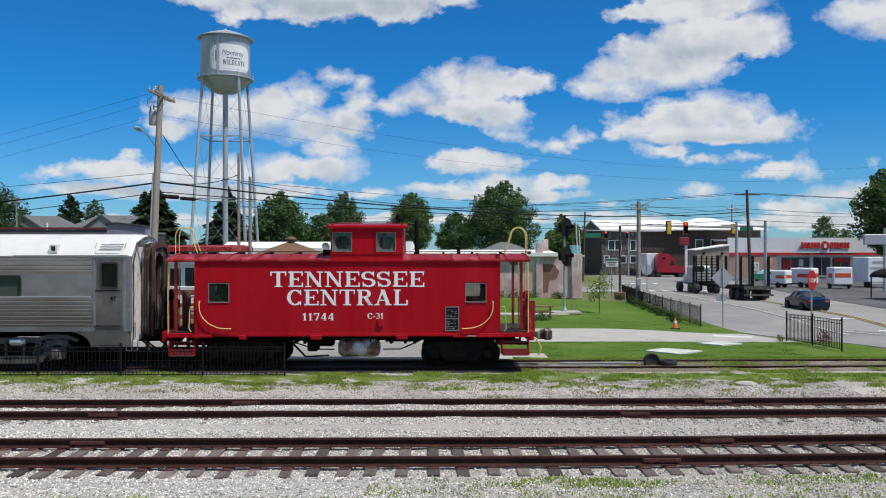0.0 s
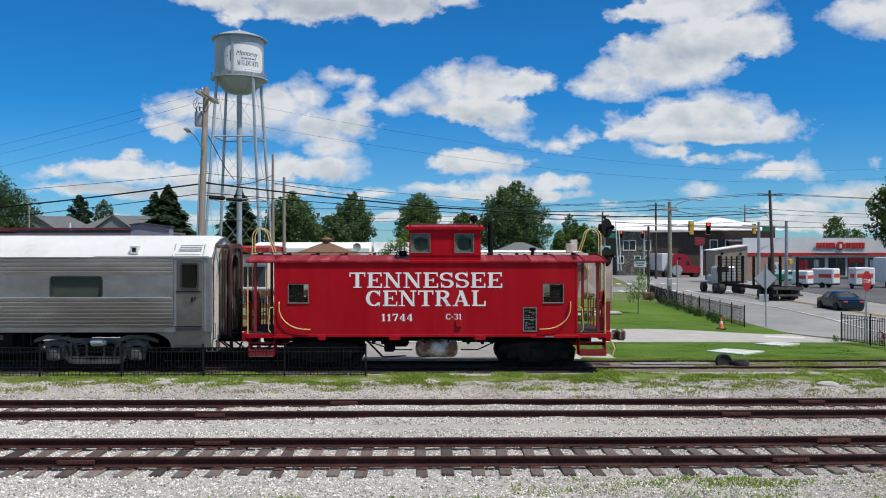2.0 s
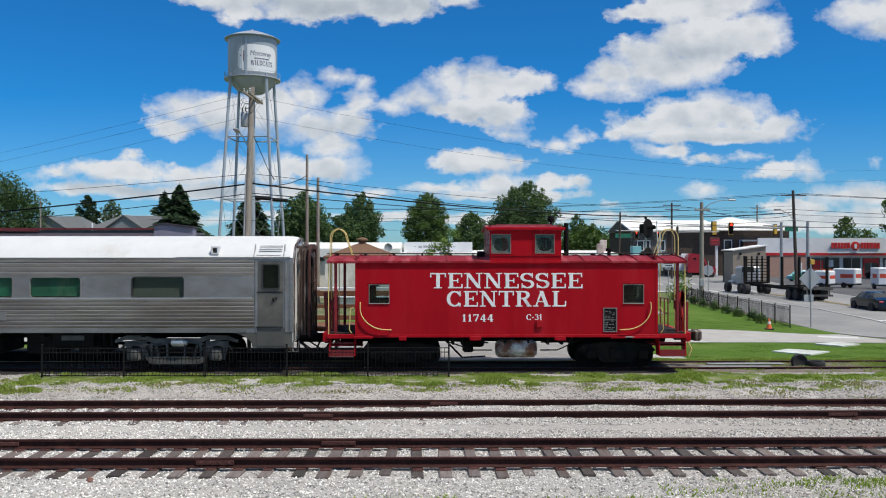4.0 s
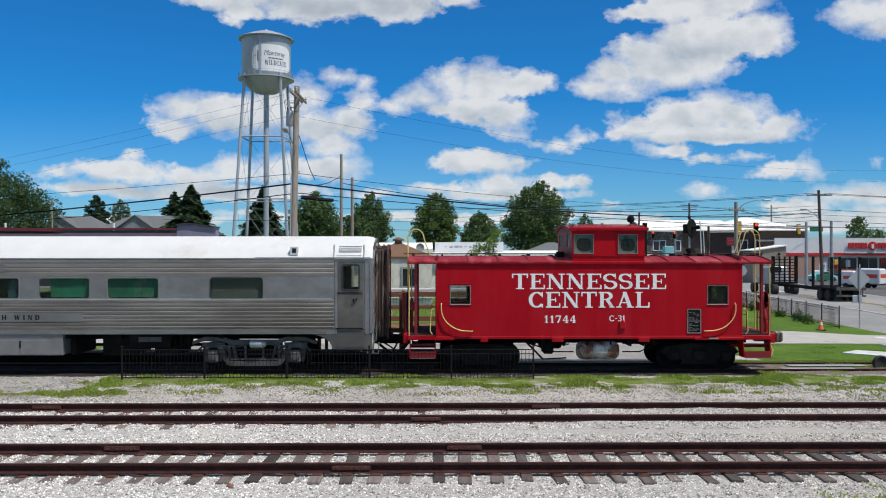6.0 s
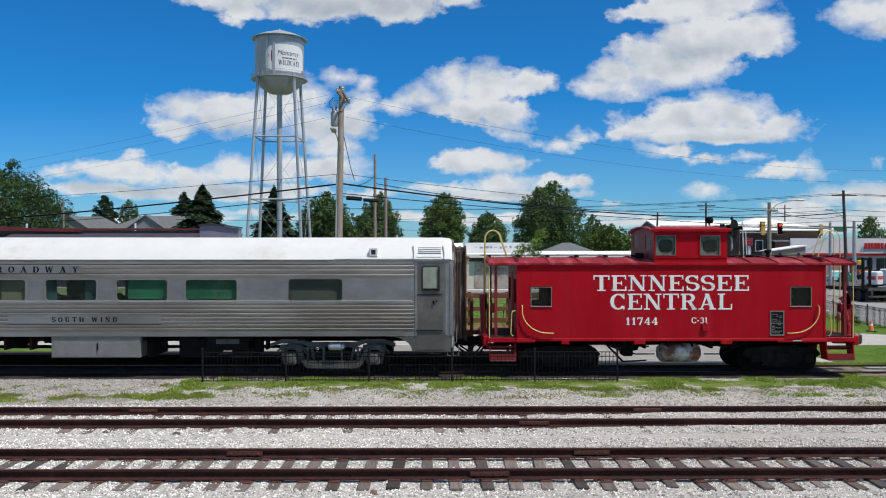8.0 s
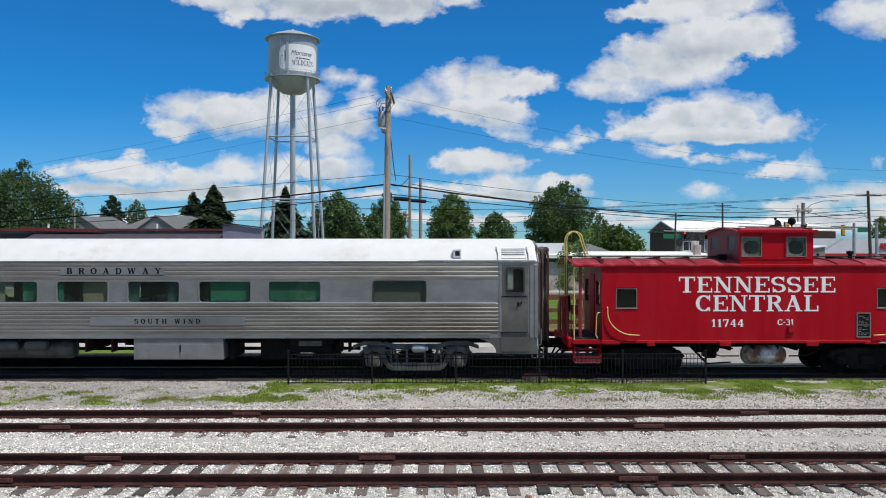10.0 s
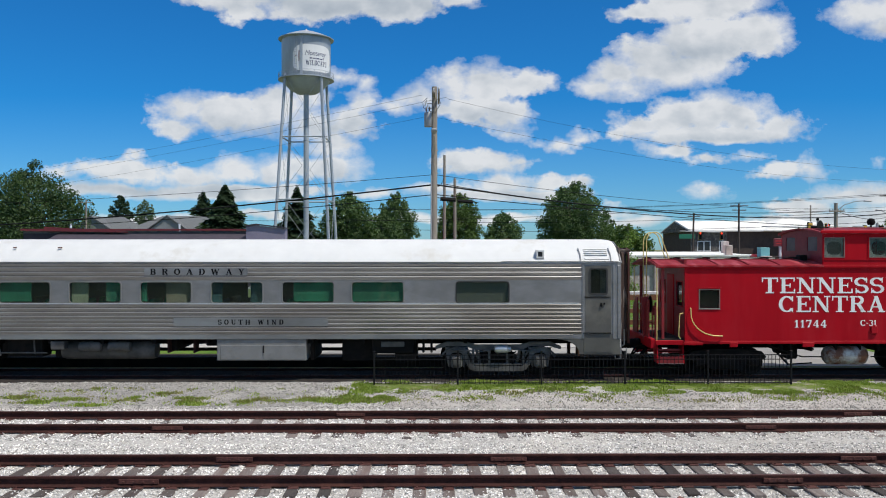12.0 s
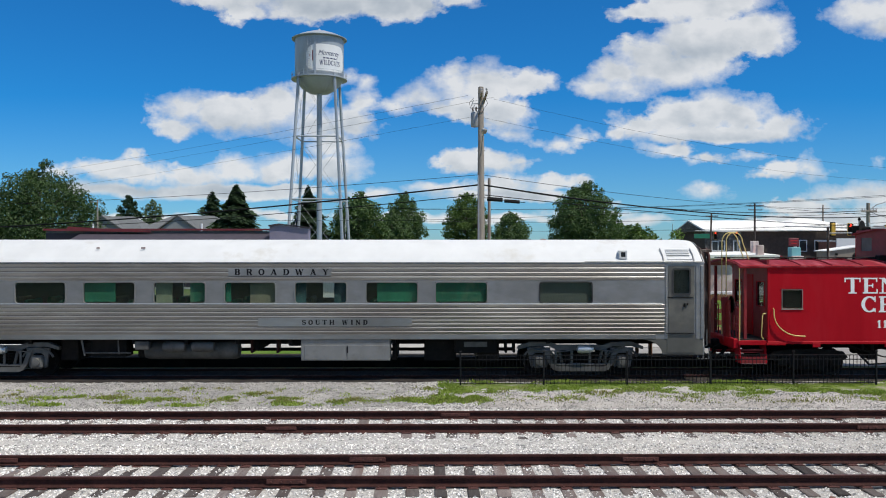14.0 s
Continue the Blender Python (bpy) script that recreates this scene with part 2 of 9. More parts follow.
def glass_mat(name, tint=(0.75, 0.8, 0.8), rough=0.03, see=0.75):
    """A thin dusty pane: part clear, part mirror-like gloss."""
    m = bpy.data.materials.new(name)
    m.use_nodes = True
    k = Nodes(m.node_tree)
    tr = k.n("ShaderNodeBsdfTransparent", i_Color=(*tint, 1))
    gl = k.n("ShaderNodeBsdfGlossy", i_Roughness=rough)
    gl.inputs["Color"].default_value = (0.8, 0.85, 0.85, 1)
    df = k.n("ShaderNodeBsdfDiffuse")
    df.inputs["Color"].default_value = (0.22, 0.235, 0.225, 1)
    fr = k.n("ShaderNodeFresnel", i_IOR=1.5)
    o = k.n("ShaderNodeTexCoord").outputs["Object"]
    dust = k.math("MULTIPLY_ADD", k.noise(o, 2.5, 6.0), (1 - see), (1 - see) * 0.35, clamp=True)
    a = k.n("ShaderNodeMixShader")
    k.l(dust, a.inputs[0]), k.l(tr.outputs[0], a.inputs[1]), k.l(df.outputs[0], a.inputs[2])
    b = k.n("ShaderNodeMixShader")
    k.l(k.math("MULTIPLY_ADD", fr.outputs[0], 0.45, 0.0, clamp=True), b.inputs[0])
    k.l(a.outputs[0], b.inputs[1]), k.l(gl.outputs[0], b.inputs[2])
    k.l(b.outputs[0], k.n("ShaderNodeOutputMaterial").inputs[0])
    return m


def leaf_mat(name, dark, light, scale=0.5):
    m = bpy.data.materials.new(name)
    m.use_nodes = True
    k = Nodes(m.node_tree)
    o = k.n("ShaderNodeTexCoord").outputs["Object"]
    n1 = k.noise(o, scale, 3.0)
    isl = k.n("ShaderNodeNewGeometry").outputs["Random Per Island"]
    f = k.math("MULTIPLY_ADD", isl, 0.6, k.math("MULTIPLY_ADD", n1, 1.2, -0.4), clamp=True)
    col = k.mix(f, dark, light)
    b = k.n("ShaderNodeBsdfPrincipled", i_Roughness=0.55)
    b.inputs["Specular IOR Level"].default_value = 0.25
    k.l(col, b.inputs["Base Color"])
    tl = k.n("ShaderNodeBsdfTranslucent")
    k.l(k.mix(1.0, col, (1.0, 1.25, 0.5), "MULTIPLY"), tl.inputs["Color"])
    mx = k.n("ShaderNodeMixShader", i_0=0.28)
    k.l(b.outputs[0], mx.inputs[1]), k.l(tl.outputs[0], mx.inputs[2])
    k.l(mx.outputs[0], k.n("ShaderNodeOutputMaterial").inputs[0])
    return m


GRAVEL = mat("limestone_ballast", (0.55, 0.53, 0.50), (0.25, 0.237, 0.22), 16.0, 0.9, bump=1.0, bump_scale=20, stain=(0.46, 0.43, 0.39), stain_scale=0.30, stain_at=0.56, drift=(-16, 6, (0.27, 0.248, 0.222), .7))
STONE = mat("crushed_limestone", (0.66, 0.64, 0.61), (0.52, 0.502, 0.475), 3.0, 0.95, bump=0.4, bump_scale=60, island=0.66, spec=0.1, drift=(-16, 6, (0.375, 0.348, 0.312), .7))
BANK = mat("dull_bank_gravel", (0.33, 0.315, 0.295), (0.15, 0.142, 0.13), 18.0, 0.92, bump=1.0, bump_scale=24, stain=(0.40, 0.38, 0.35), stain_scale=0.5, stain_at=0.55)
BANK_STONE = mat("dull_crushed_stone", (0.36, 0.345, 0.32), (0.25, 0.24, 0.222), 3.0, 0.95, bump=0.4, bump_scale=60, island=0.5, spec=0.1)
OLD_BED = mat("brown_old_ballast", (0.20, 0.165, 0.135), (0.10, 0.078, 0.062), 9.0, 0.95, bump=1.0, bump_scale=24, stain=(0.30, 0.27, 0.24), stain_scale=1.2, stain_at=0.6)
DIRT = mat("gravel_path", (0.41, 0.38, 0.35), (0.21, 0.19, 0.172), 14.0, 0.92, bump=1.0, bump_scale=22, stain=(0.42, 0.39, 0.36), stain_scale=0.5, stain_at=0.5)
RUST = mat("rusty_rail_steel", (0.058, 0.021, 0.018), (0.028, 0.013, 0.011), 14.0, 0.8, 0.15, bump=0.4, bump_scale=60, stain=(0.075, 0.030, 0.024), stain_scale=2.0, stain_at=0.58, spec=0.2)
RAILTOP = mat("rail_head", (0.135, 0.060, 0.052), (0.085, 0.040, 0.036), 10.0, 0.55, 0.4, bump=0.2)
RUST_OR = mat("rust_orange", (0.105, 0.034, 0.027), (0.050, 0.019, 0.016), 18.0, 0.85, 0.1, bump=0.5)
TIE = mat("weathered_tie_wood", (0.25, 0.218, 0.205), (0.095, 0.078, 0.072), 5.0, 0.88, bump=0.8, bump_scale=25, stretch=(5, 0.6, 2), per_piece=0.70, stain=(0.12, 0.078, 0.066), stain_scale=1.5, stain_at=0.55, drift=(-16, 6, (0.085, 0.066, 0.058), .6))
GRASS_GROUND = mat("rough_town_grass", (0.135, 0.165, 0.060), (0.105, 0.130, 0.050), 0.6, 0.95, bump=0.5, bump_scale=10, stain=(0.20, 0.19, 0.13), stain_scale=0.06, stain_at=0.5, spec=0.1)
LAWN = mat("mown_lawn", (0.092, 0.160, 0.022), (0.058, 0.115, 0.016), 5.0, 0.95, bump=0.9, bump_scale=25, stain=(0.11, 0.17, 0.032), stain_scale=0.3, stain_at=0.52, spec=0.1)
VERGE = mat("verge_turf", (0.16, 0.21, 0.045), (0.095, 0.135, 0.03), 8.0, 0.95, bump=0.9, bump_scale=40, stain=(0.30, 0.28, 0.22), stain_scale=1.6, stain_at=0.57, spec=0.1)
# near-black tone paints the train's shade on the ground below and behind it
SIDING_SHADE = mat("shade_dark_ballast", (0.042, 0.037, 0.033), (0.024, 0.021, 0.020), 7.0, 0.95, bump=1.0, bump_scale=24, stain=(0.065, 0.058, 0.05), stain_scale=0.9, stain_at=0.6, spec=0.1)
BLADES = leaf_mat("grass_blades", (0.15, 0.23, 0.03), (0.34, 0.41, 0.085), 0.9)
BLADES_LAWN = leaf_mat("lawn_blades", (0.060, 0.125, 0.015), (0.14, 0.215, 0.035), 0.7)
DRYBLADES = leaf_mat("dry_grass", (0.19, 0.185, 0.055), (0.32, 0.29, 0.12), 0.9)
ASPHALT = mat("grey_asphalt", (0.225, 0.222, 0.218), (0.185, 0.183, 0.18), 2.0, 0.9, bump=0.3, bump_scale=50, stain=(0.27, 0.262, 0.25), stain_scale=0.12, stain_at=0.5)
ASPHALT_D = mat("dark_asphalt", (0.085, 0.085, 0.088), (0.06, 0.06, 0.062), 1.0, 0.9, bump=0.3, stain=(0.11, 0.11, 0.11), stain_scale=0.1)
CONCRETE = mat("pale_concrete", (0.42, 0.40, 0.37), (0.34, 0.325, 0.30), 1.5, 0.88, bump=0.3, bump_scale=30, stain=(0.30, 0.28, 0.25), stain_scale=0.4, stain_at=0.6)
LOT = mat("worn_lot_concrete", (0.27, 0.258, 0.24), (0.21, 0.20, 0.187), 1.5, 0.9, bump=0.3, bump_scale=30, stain=(0.34, 0.325, 0.30), stain_scale=0.5, stain_at=0.56)
PAINT_W = mat("road_paint_white", (0.66, 0.66, 0.65), (0.5, 0.5, 0.49), 6.0, 0.8)
PAINT_Y = mat("road_paint_yellow", (0.44, 0.32, 0.10), (0.34, 0.26, 0.11), 6.0, 0.8)


# ---- mesh tools ----
class Mesh:
    """Collects vertices and faces; all in world metres."""
    def __init__(self):
        self.v, self.f = [], []

    def add(self, verts, faces):
        k = len(self.v)
        self.v += [tuple(p) for p in verts]
        self.f += [tuple(i + k for i in f) for f in faces]
        return self

    def box(self, x0, x1, y0, y1, z0, z1):
        return self.add([(x, y, z) for x in (x0, x1) for y in (y0, y1) for z in (z0, z1)],
                        [(0, 1, 3, 2), (4, 6, 7, 5), (0, 4, 5, 1), (2, 3, 7, 6), (0, 2, 6, 4), (1, 5, 7, 3)])

    def cbox(self, c, s, turn=None, chamfer=0.0):
        """A box round c with size s, turned by a matrix, with chamfered upright and lying edges where asked."""
        hx, hy, hz = s[0] / 2, s[1] / 2, s[2] / 2
        if chamfer:
            b = min(chamfer, hx * .9, hy * .9, hz * .9)
            pts, idx = [], {}
            for sx in (-1, 1):
                for sy in (-1, 1):
                    for sz in (-1, 1):
                        for ax in range(3):
                            q = [sx * (hx - b), sy * (hy - b), sz * (hz - b)]
                            q[ax] = (sx * hx, sy * hy, sz * hz)[ax]
                            idx[(sx, sy, sz, ax)] = len(pts)
                            pts.append(q)
            fs = []
            for ax in range(3):
                o = [a for a in range(3) if a != ax]
                for sg in (-1, 1):
                    ring = []
                    for (p, q) in ((-1, -1), (1, -1), (1, 1), (-1, 1)):
                        key = [0, 0, 0]
                        key[ax], key[o[0]], key[o[1]] = sg, p, q
                        ring.append(idx[(*key, ax)])
                    fs.append(ring)
                for p in (-1, 1):
                    for q in (-1, 1):
                        k1, k2 = [0, 0, 0], [0, 0, 0]
                        k1[ax], k2[ax] = -1, 1
                        k1[o[0]] = k2[o[0]] = p
                        k1[o[1]] = k2[o[1]] = q
                        fs.append([idx[(*k1, o[0])], idx[(*k2, o[0])], idx[(*k2, o[1])], idx[(*k1, o[1])]])
            for sx in (-1, 1):
                for sy in (-1, 1):
                    for sz in (-1, 1):
                        fs.append([idx[(sx, sy, sz, a)] for a in range(3)])
        else:
            pts = [(x, y, z) for x in (-hx, hx) for y in (-hy, hy) for z in (-hz, hz)]
            fs = [(0, 1, 3, 2), (4, 6, 7, 5), (0, 4, 5, 1), (2, 3, 7, 6), (0, 2, 6, 4), (1, 5, 7, 3)]
        t = turn or Matrix.Identity(3)
        return self.add([Vector(c) + t @ Vector(p) for p in pts], fs)

    def tube(self, pts, r, n=8, cap=True):
        """A round bar along points; r is one radius or one for each point."""
        pts = [Vector(p) for p in pts]
        rs = r if isinstance(r, (list, tuple)) else [r] * len(pts)
        vs, fs, ref = [], [], None
        for i, p in enumerate(pts):
            d = (pts[min(i + 1, len(pts) - 1)] - pts[max(i - 1, 0)]).normalized()
            if ref is None:
                ref = d.orthogonal().normalized()
            ref = (ref - d * ref.dot(d)).normalized()
            b = d.cross(ref)
            vs += [p + (ref * math.cos(2 * math.pi * j / n) + b * math.sin(2 * math.pi * j / n)) * rs[i] for j in range(n)]
        for i in range(len(pts) - 1):
            fs += [(i * n + j, i * n + (j + 1) % n, (i + 1) * n + (j + 1) % n, (i + 1) * n + j) for j in range(n)]
        if cap:
            fs += [tuple(range(n))[::-1], tuple((len(pts) - 1) * n + j for j in range(n))]
        return self.add(vs, fs)

    def lathe(self, profile, c, axis="z", n=24):
        """Turns (radius, along) pairs about an axis through c."""
        vs, fs = [], []
        for r, a in profile:
            for j in range(n):
                u, w = r * math.cos(2 * math.pi * j / n), r * math.sin(2 * math.pi * j / n)
                vs.append({"z": (c[0] + u, c[1] + w, c[2] + a), "y": (c[0] + u, c[1] + a, c[2] + w), "x": (c[0] + a, c[1] + u, c[2] + w)}[axis])
        for i in range(len(profile) - 1):
            fs += [(i * n + j, i * n + (j + 1) % n, (i + 1) * n + (j + 1) % n, (i + 1) * n + j) for j in range(n)]
        fs += [tuple(range(n))[::-1], tuple((len(profile) - 1) * n + j for j in range(n))]
        return self.add(vs, fs)

    def prism(self, outline, axis, a, b):
        """Extrudes a closed outline of pairs along an axis from a to b."""
        def at(p, s):
            return {"x": (s, p[0], p[1]), "y": (p[0], s, p[1]), "z": (p[0], p[1], s)}[axis]
        n = len(outline)
        vs = [at(p, a) for p in outline] + [at(p, b) for p in outline]
        fs = [tuple(range(n)), tuple(range(2 * n - 1, n - 1, -1))] + [(i, i + n, (i + 1) % n + n, (i + 1) % n) for i in range(n)]
        return self.add(vs, fs)

    def wall(self, x0, x1, z0, z1, y0, y1, holes=()):
        """An upright wall along x, with openings (x0, x1, z0, z1) right through it."""
        xs = sorted({x0, x1, *[h[0] for h in holes], *[h[1] for h in holes]})
        zs = sorted({z0, z1, *[h[2] for h in holes], *[h[3] for h in holes]})
        xs, zs = [x for x in xs if x0 <= x <= x1], [z for z in zs if z0 <= z <= z1]

        def solid(i, j):
            if not (0 <= i < len(xs) - 1 and 0 <= j < len(zs) - 1):
                return False
            cx, cz = (xs[i] + xs[i + 1]) / 2, (zs[j] + zs[j + 1]) / 2
            return not any(h[0] < cx < h[1] and h[2] < cz < h[3] for h in holes)
        for i in range(len(xs) - 1):
            for j in range(len(zs) - 1):
                if not solid(i, j):
                    continue
                a, b, c, d = xs[i], xs[i + 1], zs[j], zs[j + 1]
                self.add([(a, y0, c), (b, y0, c), (b, y0, d), (a, y0, d)], [(0, 1, 2, 3)])
                self.add([(a, y1, c), (b, y1, c), (b, y1, d), (a, y1, d)], [(3, 2, 1, 0)])
                if not solid(i - 1, j):
                    self.add([(a, y0, c), (a, y0, d), (a, y1, d), (a, y1, c)], [(0, 1, 2, 3)])
                if not solid(i + 1, j):
                    self.add([(b, y0, c), (b, y1, c), (b, y1, d), (b, y0, d)], [(0, 1, 2, 3)])
                if not solid(i, j - 1):
                    self.add([(a, y0, c), (a, y1, c), (b, y1, c), (b, y0, c)], [(0, 1, 2, 3)])
                if not solid(i, j + 1):
                    self.add([(a, y0, d), (b, y0, d), (b, y1, d), (a, y1, d)], [(0, 1, 2, 3)])
        return self

    def ring(self, x0, x1, z0, z1, y0, y1, w):
        """A rectangular frame of width w round the opening."""
        return self.wall(x0 - w, x1 + w, z0 - w, z1 + w, y0, y1, [(x0, x1, z0, z1)])

    def data(self, name, material, shift=(0, 0, 0), smooth=False, weld=False):
        me = bpy.data.meshes.new(name)
        me.from_pydata([(p[0] - shift[0], p[1] - shift[1], p[2] - shift[2]) for p in self.v], [], self.f)
        bm = bmesh.new()
        bm.from_mesh(me)
        if weld:
            bmesh.ops.remove_doubles(bm, verts=bm.verts, dist=1e-4)
        bmesh.ops.recalc_face_normals(bm, faces=bm.faces)
        if smooth:
            for f in bm.faces:
                f.smooth = True
            for e in bm.edges:
                if len(e.link_faces) == 2 and e.calc_face_angle(0) > radians(38):
                    e.smooth = False
        bm.to_mesh(me)
        bm.free()
        me.materials.append(material)
        return me


def origin(ob):
    p = Vector((0, 0, 0))
    while ob is not None:
        p += ob.location
        ob = ob.parent
    return p


def thing(name, place, label, category, group="", kind=""):
    ob = new(name)
    ob.location = place
    ob.empty_display_size = 0.2
    return tagged(ob, label, category, group, kind)


def part(name, mesh, material, parent, label="", smooth=False, weld=False, kind=""):
    """One mesh object, a part of a thing or of a part; the mesh is given in world metres."""
    ob = new(name, mesh.data(name, material, origin(parent), smooth, weld))
    ob.parent = parent
    return tagged(ob, label, kind=kind)


def solid(name, mesh, material, label, category, place=None, group="", kind="", smooth=False, weld=False):
    """A thing that is one mesh."""
    if place is None:
        a = np.array(mesh.v)
        place = (float(a[:, 0].mean()), float(a[:, 1].mean()), float(a[:, 2].min()))
    ob = new(name, mesh.data(name, material, place, smooth, weld))
    ob.location = place
    return tagged(ob, label, category, group, kind)


def piece(name, me, parent, loc, turn=(0, 0, 0), scale=(1, 1, 1)):
    """A child on shared mesh data; loc in world metres."""
    ob = new(name, me)
    ob.parent = parent
    ob.location = Vector(loc) - origin(parent)
    ob.rotation_euler, ob.scale = turn, scale
    return ob


# slab letters: strokes of (x, z, width), height 1, drawn as strips
def arc(cx, cz, rx, rz, a0, a1, w0, w1, n=14):
    out = []
    for i in range(n + 1):
        a = radians(a0 + (a1 - a0) * i / n)
        s = abs(math.cos(a))
        out.append((cx + rx * math.cos(a), cz + rz * math.sin(a), w0 + (w1 - w0) * s))
    return out


TH, TN = 0.20, 0.085     # thick and thin strokes


def stem(x, z0=0.0, z1=1.0, w=TH):
    return [(x, z0, w), (x, z1, w)]


def slab(x, z, half=0.20, h=0.07):
    return [(x - half, z + (h / 2 if z < .5 else -h / 2), h), (x + half, z + (h / 2 if z < .5 else -h / 2), h)]


GLYPHS = {
    "T": (0.86, [stem(.43), [(0, .955, .09), (.86, .955, .09)], [(.035, .72, .07), (.035, 1, .07)], [(.825, .72, .07), (.825, 1, .07)], slab(.43, 0, .22)]),
    "E": (0.82, [stem(.2), [(.02, .955, .09), (.78, .955, .09)], [(.02, .045, .09), (.80, .045, .09)], [(.2, .5, .08), (.55, .5, .08)], [(.55, .36, .06), (.55, .64, .06)], [(.76, .74, .07), (.76, 1, .07)], [(.78, 0, .07), (.78, .28, .07)]]),
    "N": (0.98, [stem(.17, w=.09), stem(.81, w=.09), [(.17, 1, .2), (.81, .0, .2)], slab(.17, 0, .17), slab(.81, 1, .17), slab(.12, 1, .14)]),
    "S": (0.74, [arc(.36, .74, .28, .215, 20, 180, .08, .17) + arc(.36, .74, .28, .24, 180, 262, .08, .19)[1:] + arc(.38, .26, .28, .24, 82, 0, .08, .19)[1:] + arc(.38, .26, .28, .215, 0, -160, .08, .17)[1:], [(.64, .68, .06), (.64, 1, .06)], [(.09, 0, .06), (.09, .33, .06)]]),
    "C": (0.84, [arc(.44, .5, .35, .455, 38, 322, .08, .2, 26), [(.74, .66, .07), (.74, 1, .07)], [(.74, .0, .07), (.74, .24, .07)]]),
    "R": (0.90, [stem(.2), [(.02, .955, .09), (.45, .955, .09)], arc(.45, .74, .25, .215, 90, -90, .09, .2), [(.2, .525, .08), (.45, .525, .08)], [(.48, .52, .19), (.76, .035, .19)], slab(.2, 0, .19), [(.62, .035, .07), (.9, .035, .07)]]),
    "A": (0.98, [[(.16, .02, .085), (.48, 1.0, .1)], [(.46, 1.0, .2), (.78, .02, .2)], [(.26, .32, .07), (.68, .32, .07)], slab(.15, 0, .15), slab(.79, 0, .19)]),
    "L": (0.80, [stem(.2), slab(.2, 1, .2), [(.02, .045, .09), (.78, .045, .09)], [(.755, 0, .07), (.755, .34, .07)]]),
    "B": (0.84, [stem(.2), [(.02, .955, .09), (.45, .955, .09)], [(.02, .045, .09), (.45, .045, .09)], [(.2, .52, .08), (.45, .52, .08)], arc(.45, .74, .22, .215, 90, -90, .09, .18), arc(.45, .28, .26, .235, 90, -90, .09, .2)]),
    "O": (0.88, [arc(.44, .5, .34, .455, 0, 360, .08, .2, 30)]),
    "D": (0.90, [stem(.2), [(.02, .955, .09), (.42, .955, .09)], [(.02, .045, .09), (.42, .045, .09)], arc(.42, .5, .36, .455, 90, -90, .09, .2, 20)]),
    "W": (1.25, [[(.14, .98, .18), (.38, 0, .18)], [(.38, 0, .08), (.62, .98, .08)], [(.62, .98, .18), (.86, 0, .18)], [(.86, 0, .08), (1.1, .98, .08)], slab(.14, 1, .17), slab(1.1, 1, .15)]),
    "Y": (0.92, [[(.14, 1, .18), (.46, .45, .18)], [(.46, .45, .09), (.78, 1, .09)], stem(.46, 0, .47), slab(.14, 1, .17), slab(.78, 1, .14), slab(.46, 0, .2)]),
    "U": (0.92, [stem(.2, .3, 1), stem(.74, .3, 1, .09), arc(.47, .3, .27, .255, 180, 360, .09, .15), slab(.2, 1, .18), slab(.74, 1, .15)]),
    "H": (0.98, [stem(.2), stem(.78), [(.2, .5, .08), (.78, .5, .08)], slab(.2, 0), slab(.2, 1), slab(.78, 0), slab(.78, 1)]),
    "I": (0.46, [stem(.23), slab(.23, 0), slab(.23, 1)]),
    "1": (0.58, [stem(.3), slab(.3, 0, .2), [(.08, .74, .09), (.3, .97, .09)]]),
    "7": (0.72, [[(.06, .93, .14), (.66, .93, .14)], [(.62, .93, .13), (.3, 0, .2)], [(.06, .7, .07), (.06, 1, .07)]]),
    "4": (0.76, [stem(.5), [(.06, .29, .09), (.72, .29, .09)], [(.08, .3, .09), (.46, .98, .09)], slab(.5, 0, .18)]),
    "3": (0.70, [arc(.34, .74, .25, .215, 150, -90, .08, .18), arc(.34, .28, .28, .235, 90, -150, .08, .19)]),
    "-": (0.42, [[(.06, .45, .13), (.36, .45, .13)]]),
    " ": (0.5, []),
}


def lettering(text, x0, x1, z0, z1, y, gap=0.10, slant=0.0, bold=1.0):
    """Letters as thin raised strips on the plane y, filling x0..x1 and z0..z1."""
    m = Mesh()
    wide = sum(GLYPHS[c][0] for c in text) + gap * (len(text) - 1)
    sx, sz, cur = (x1 - x0) / wide, z1 - z0, 0.0
    layer = 0
    for c in text:
        w, strokes = GLYPHS[c]
        for st in strokes:
            layer += 1
            yy = y - 0.0006 * (layer % 7)
            vs, fs = [], []
            for i, (px, pz, pw) in enumerate(st):
                a, b = st[max(i - 1, 0)], st[min(i + 1, len(st) - 1)]
                dx, dz = b[0] - a[0], b[1] - a[1]
                ln = math.hypot(dx, dz) or 1
                pw *= bold
                nx, nz = -dz / ln * pw / 2, dx / ln * pw / 2
                if c in "NAWY" and len(st) == 2 and abs(dx) > .05 and abs(dz) > .3:
                    nx, nz = pw / 2 * 1.1, 0      # level cut ends on slanted strokes
                for s in (1, -1):
                    X, Z = px + s * nx, min(1, max(0, pz + s * nz))
                    vs.append((x0 + (cur + X) * sx + slant * Z, yy, z0 + Z * sz))
            for i in range(len(st) - 1):
                fs.append((2 * i, 2 * i + 1, 2 * i + 3, 2 * i + 2))
            m.add(vs, fs)
        cur += w + gap
    return m


# ---- ground and tracks ----
BEND = {0: 0.0030, 1: 0.0010, 2: 0.0010}         # the tracks bend away beyond x = 1
LINE = {0: 15.87, 1: 20.17, 2: 27.45}            # centre lines


def track_y(i, x):
    return LINE[i] + BEND[i] * max(0.0, x - 1.0) ** 2 / (1 + max(0.0, x - 1) / 40)


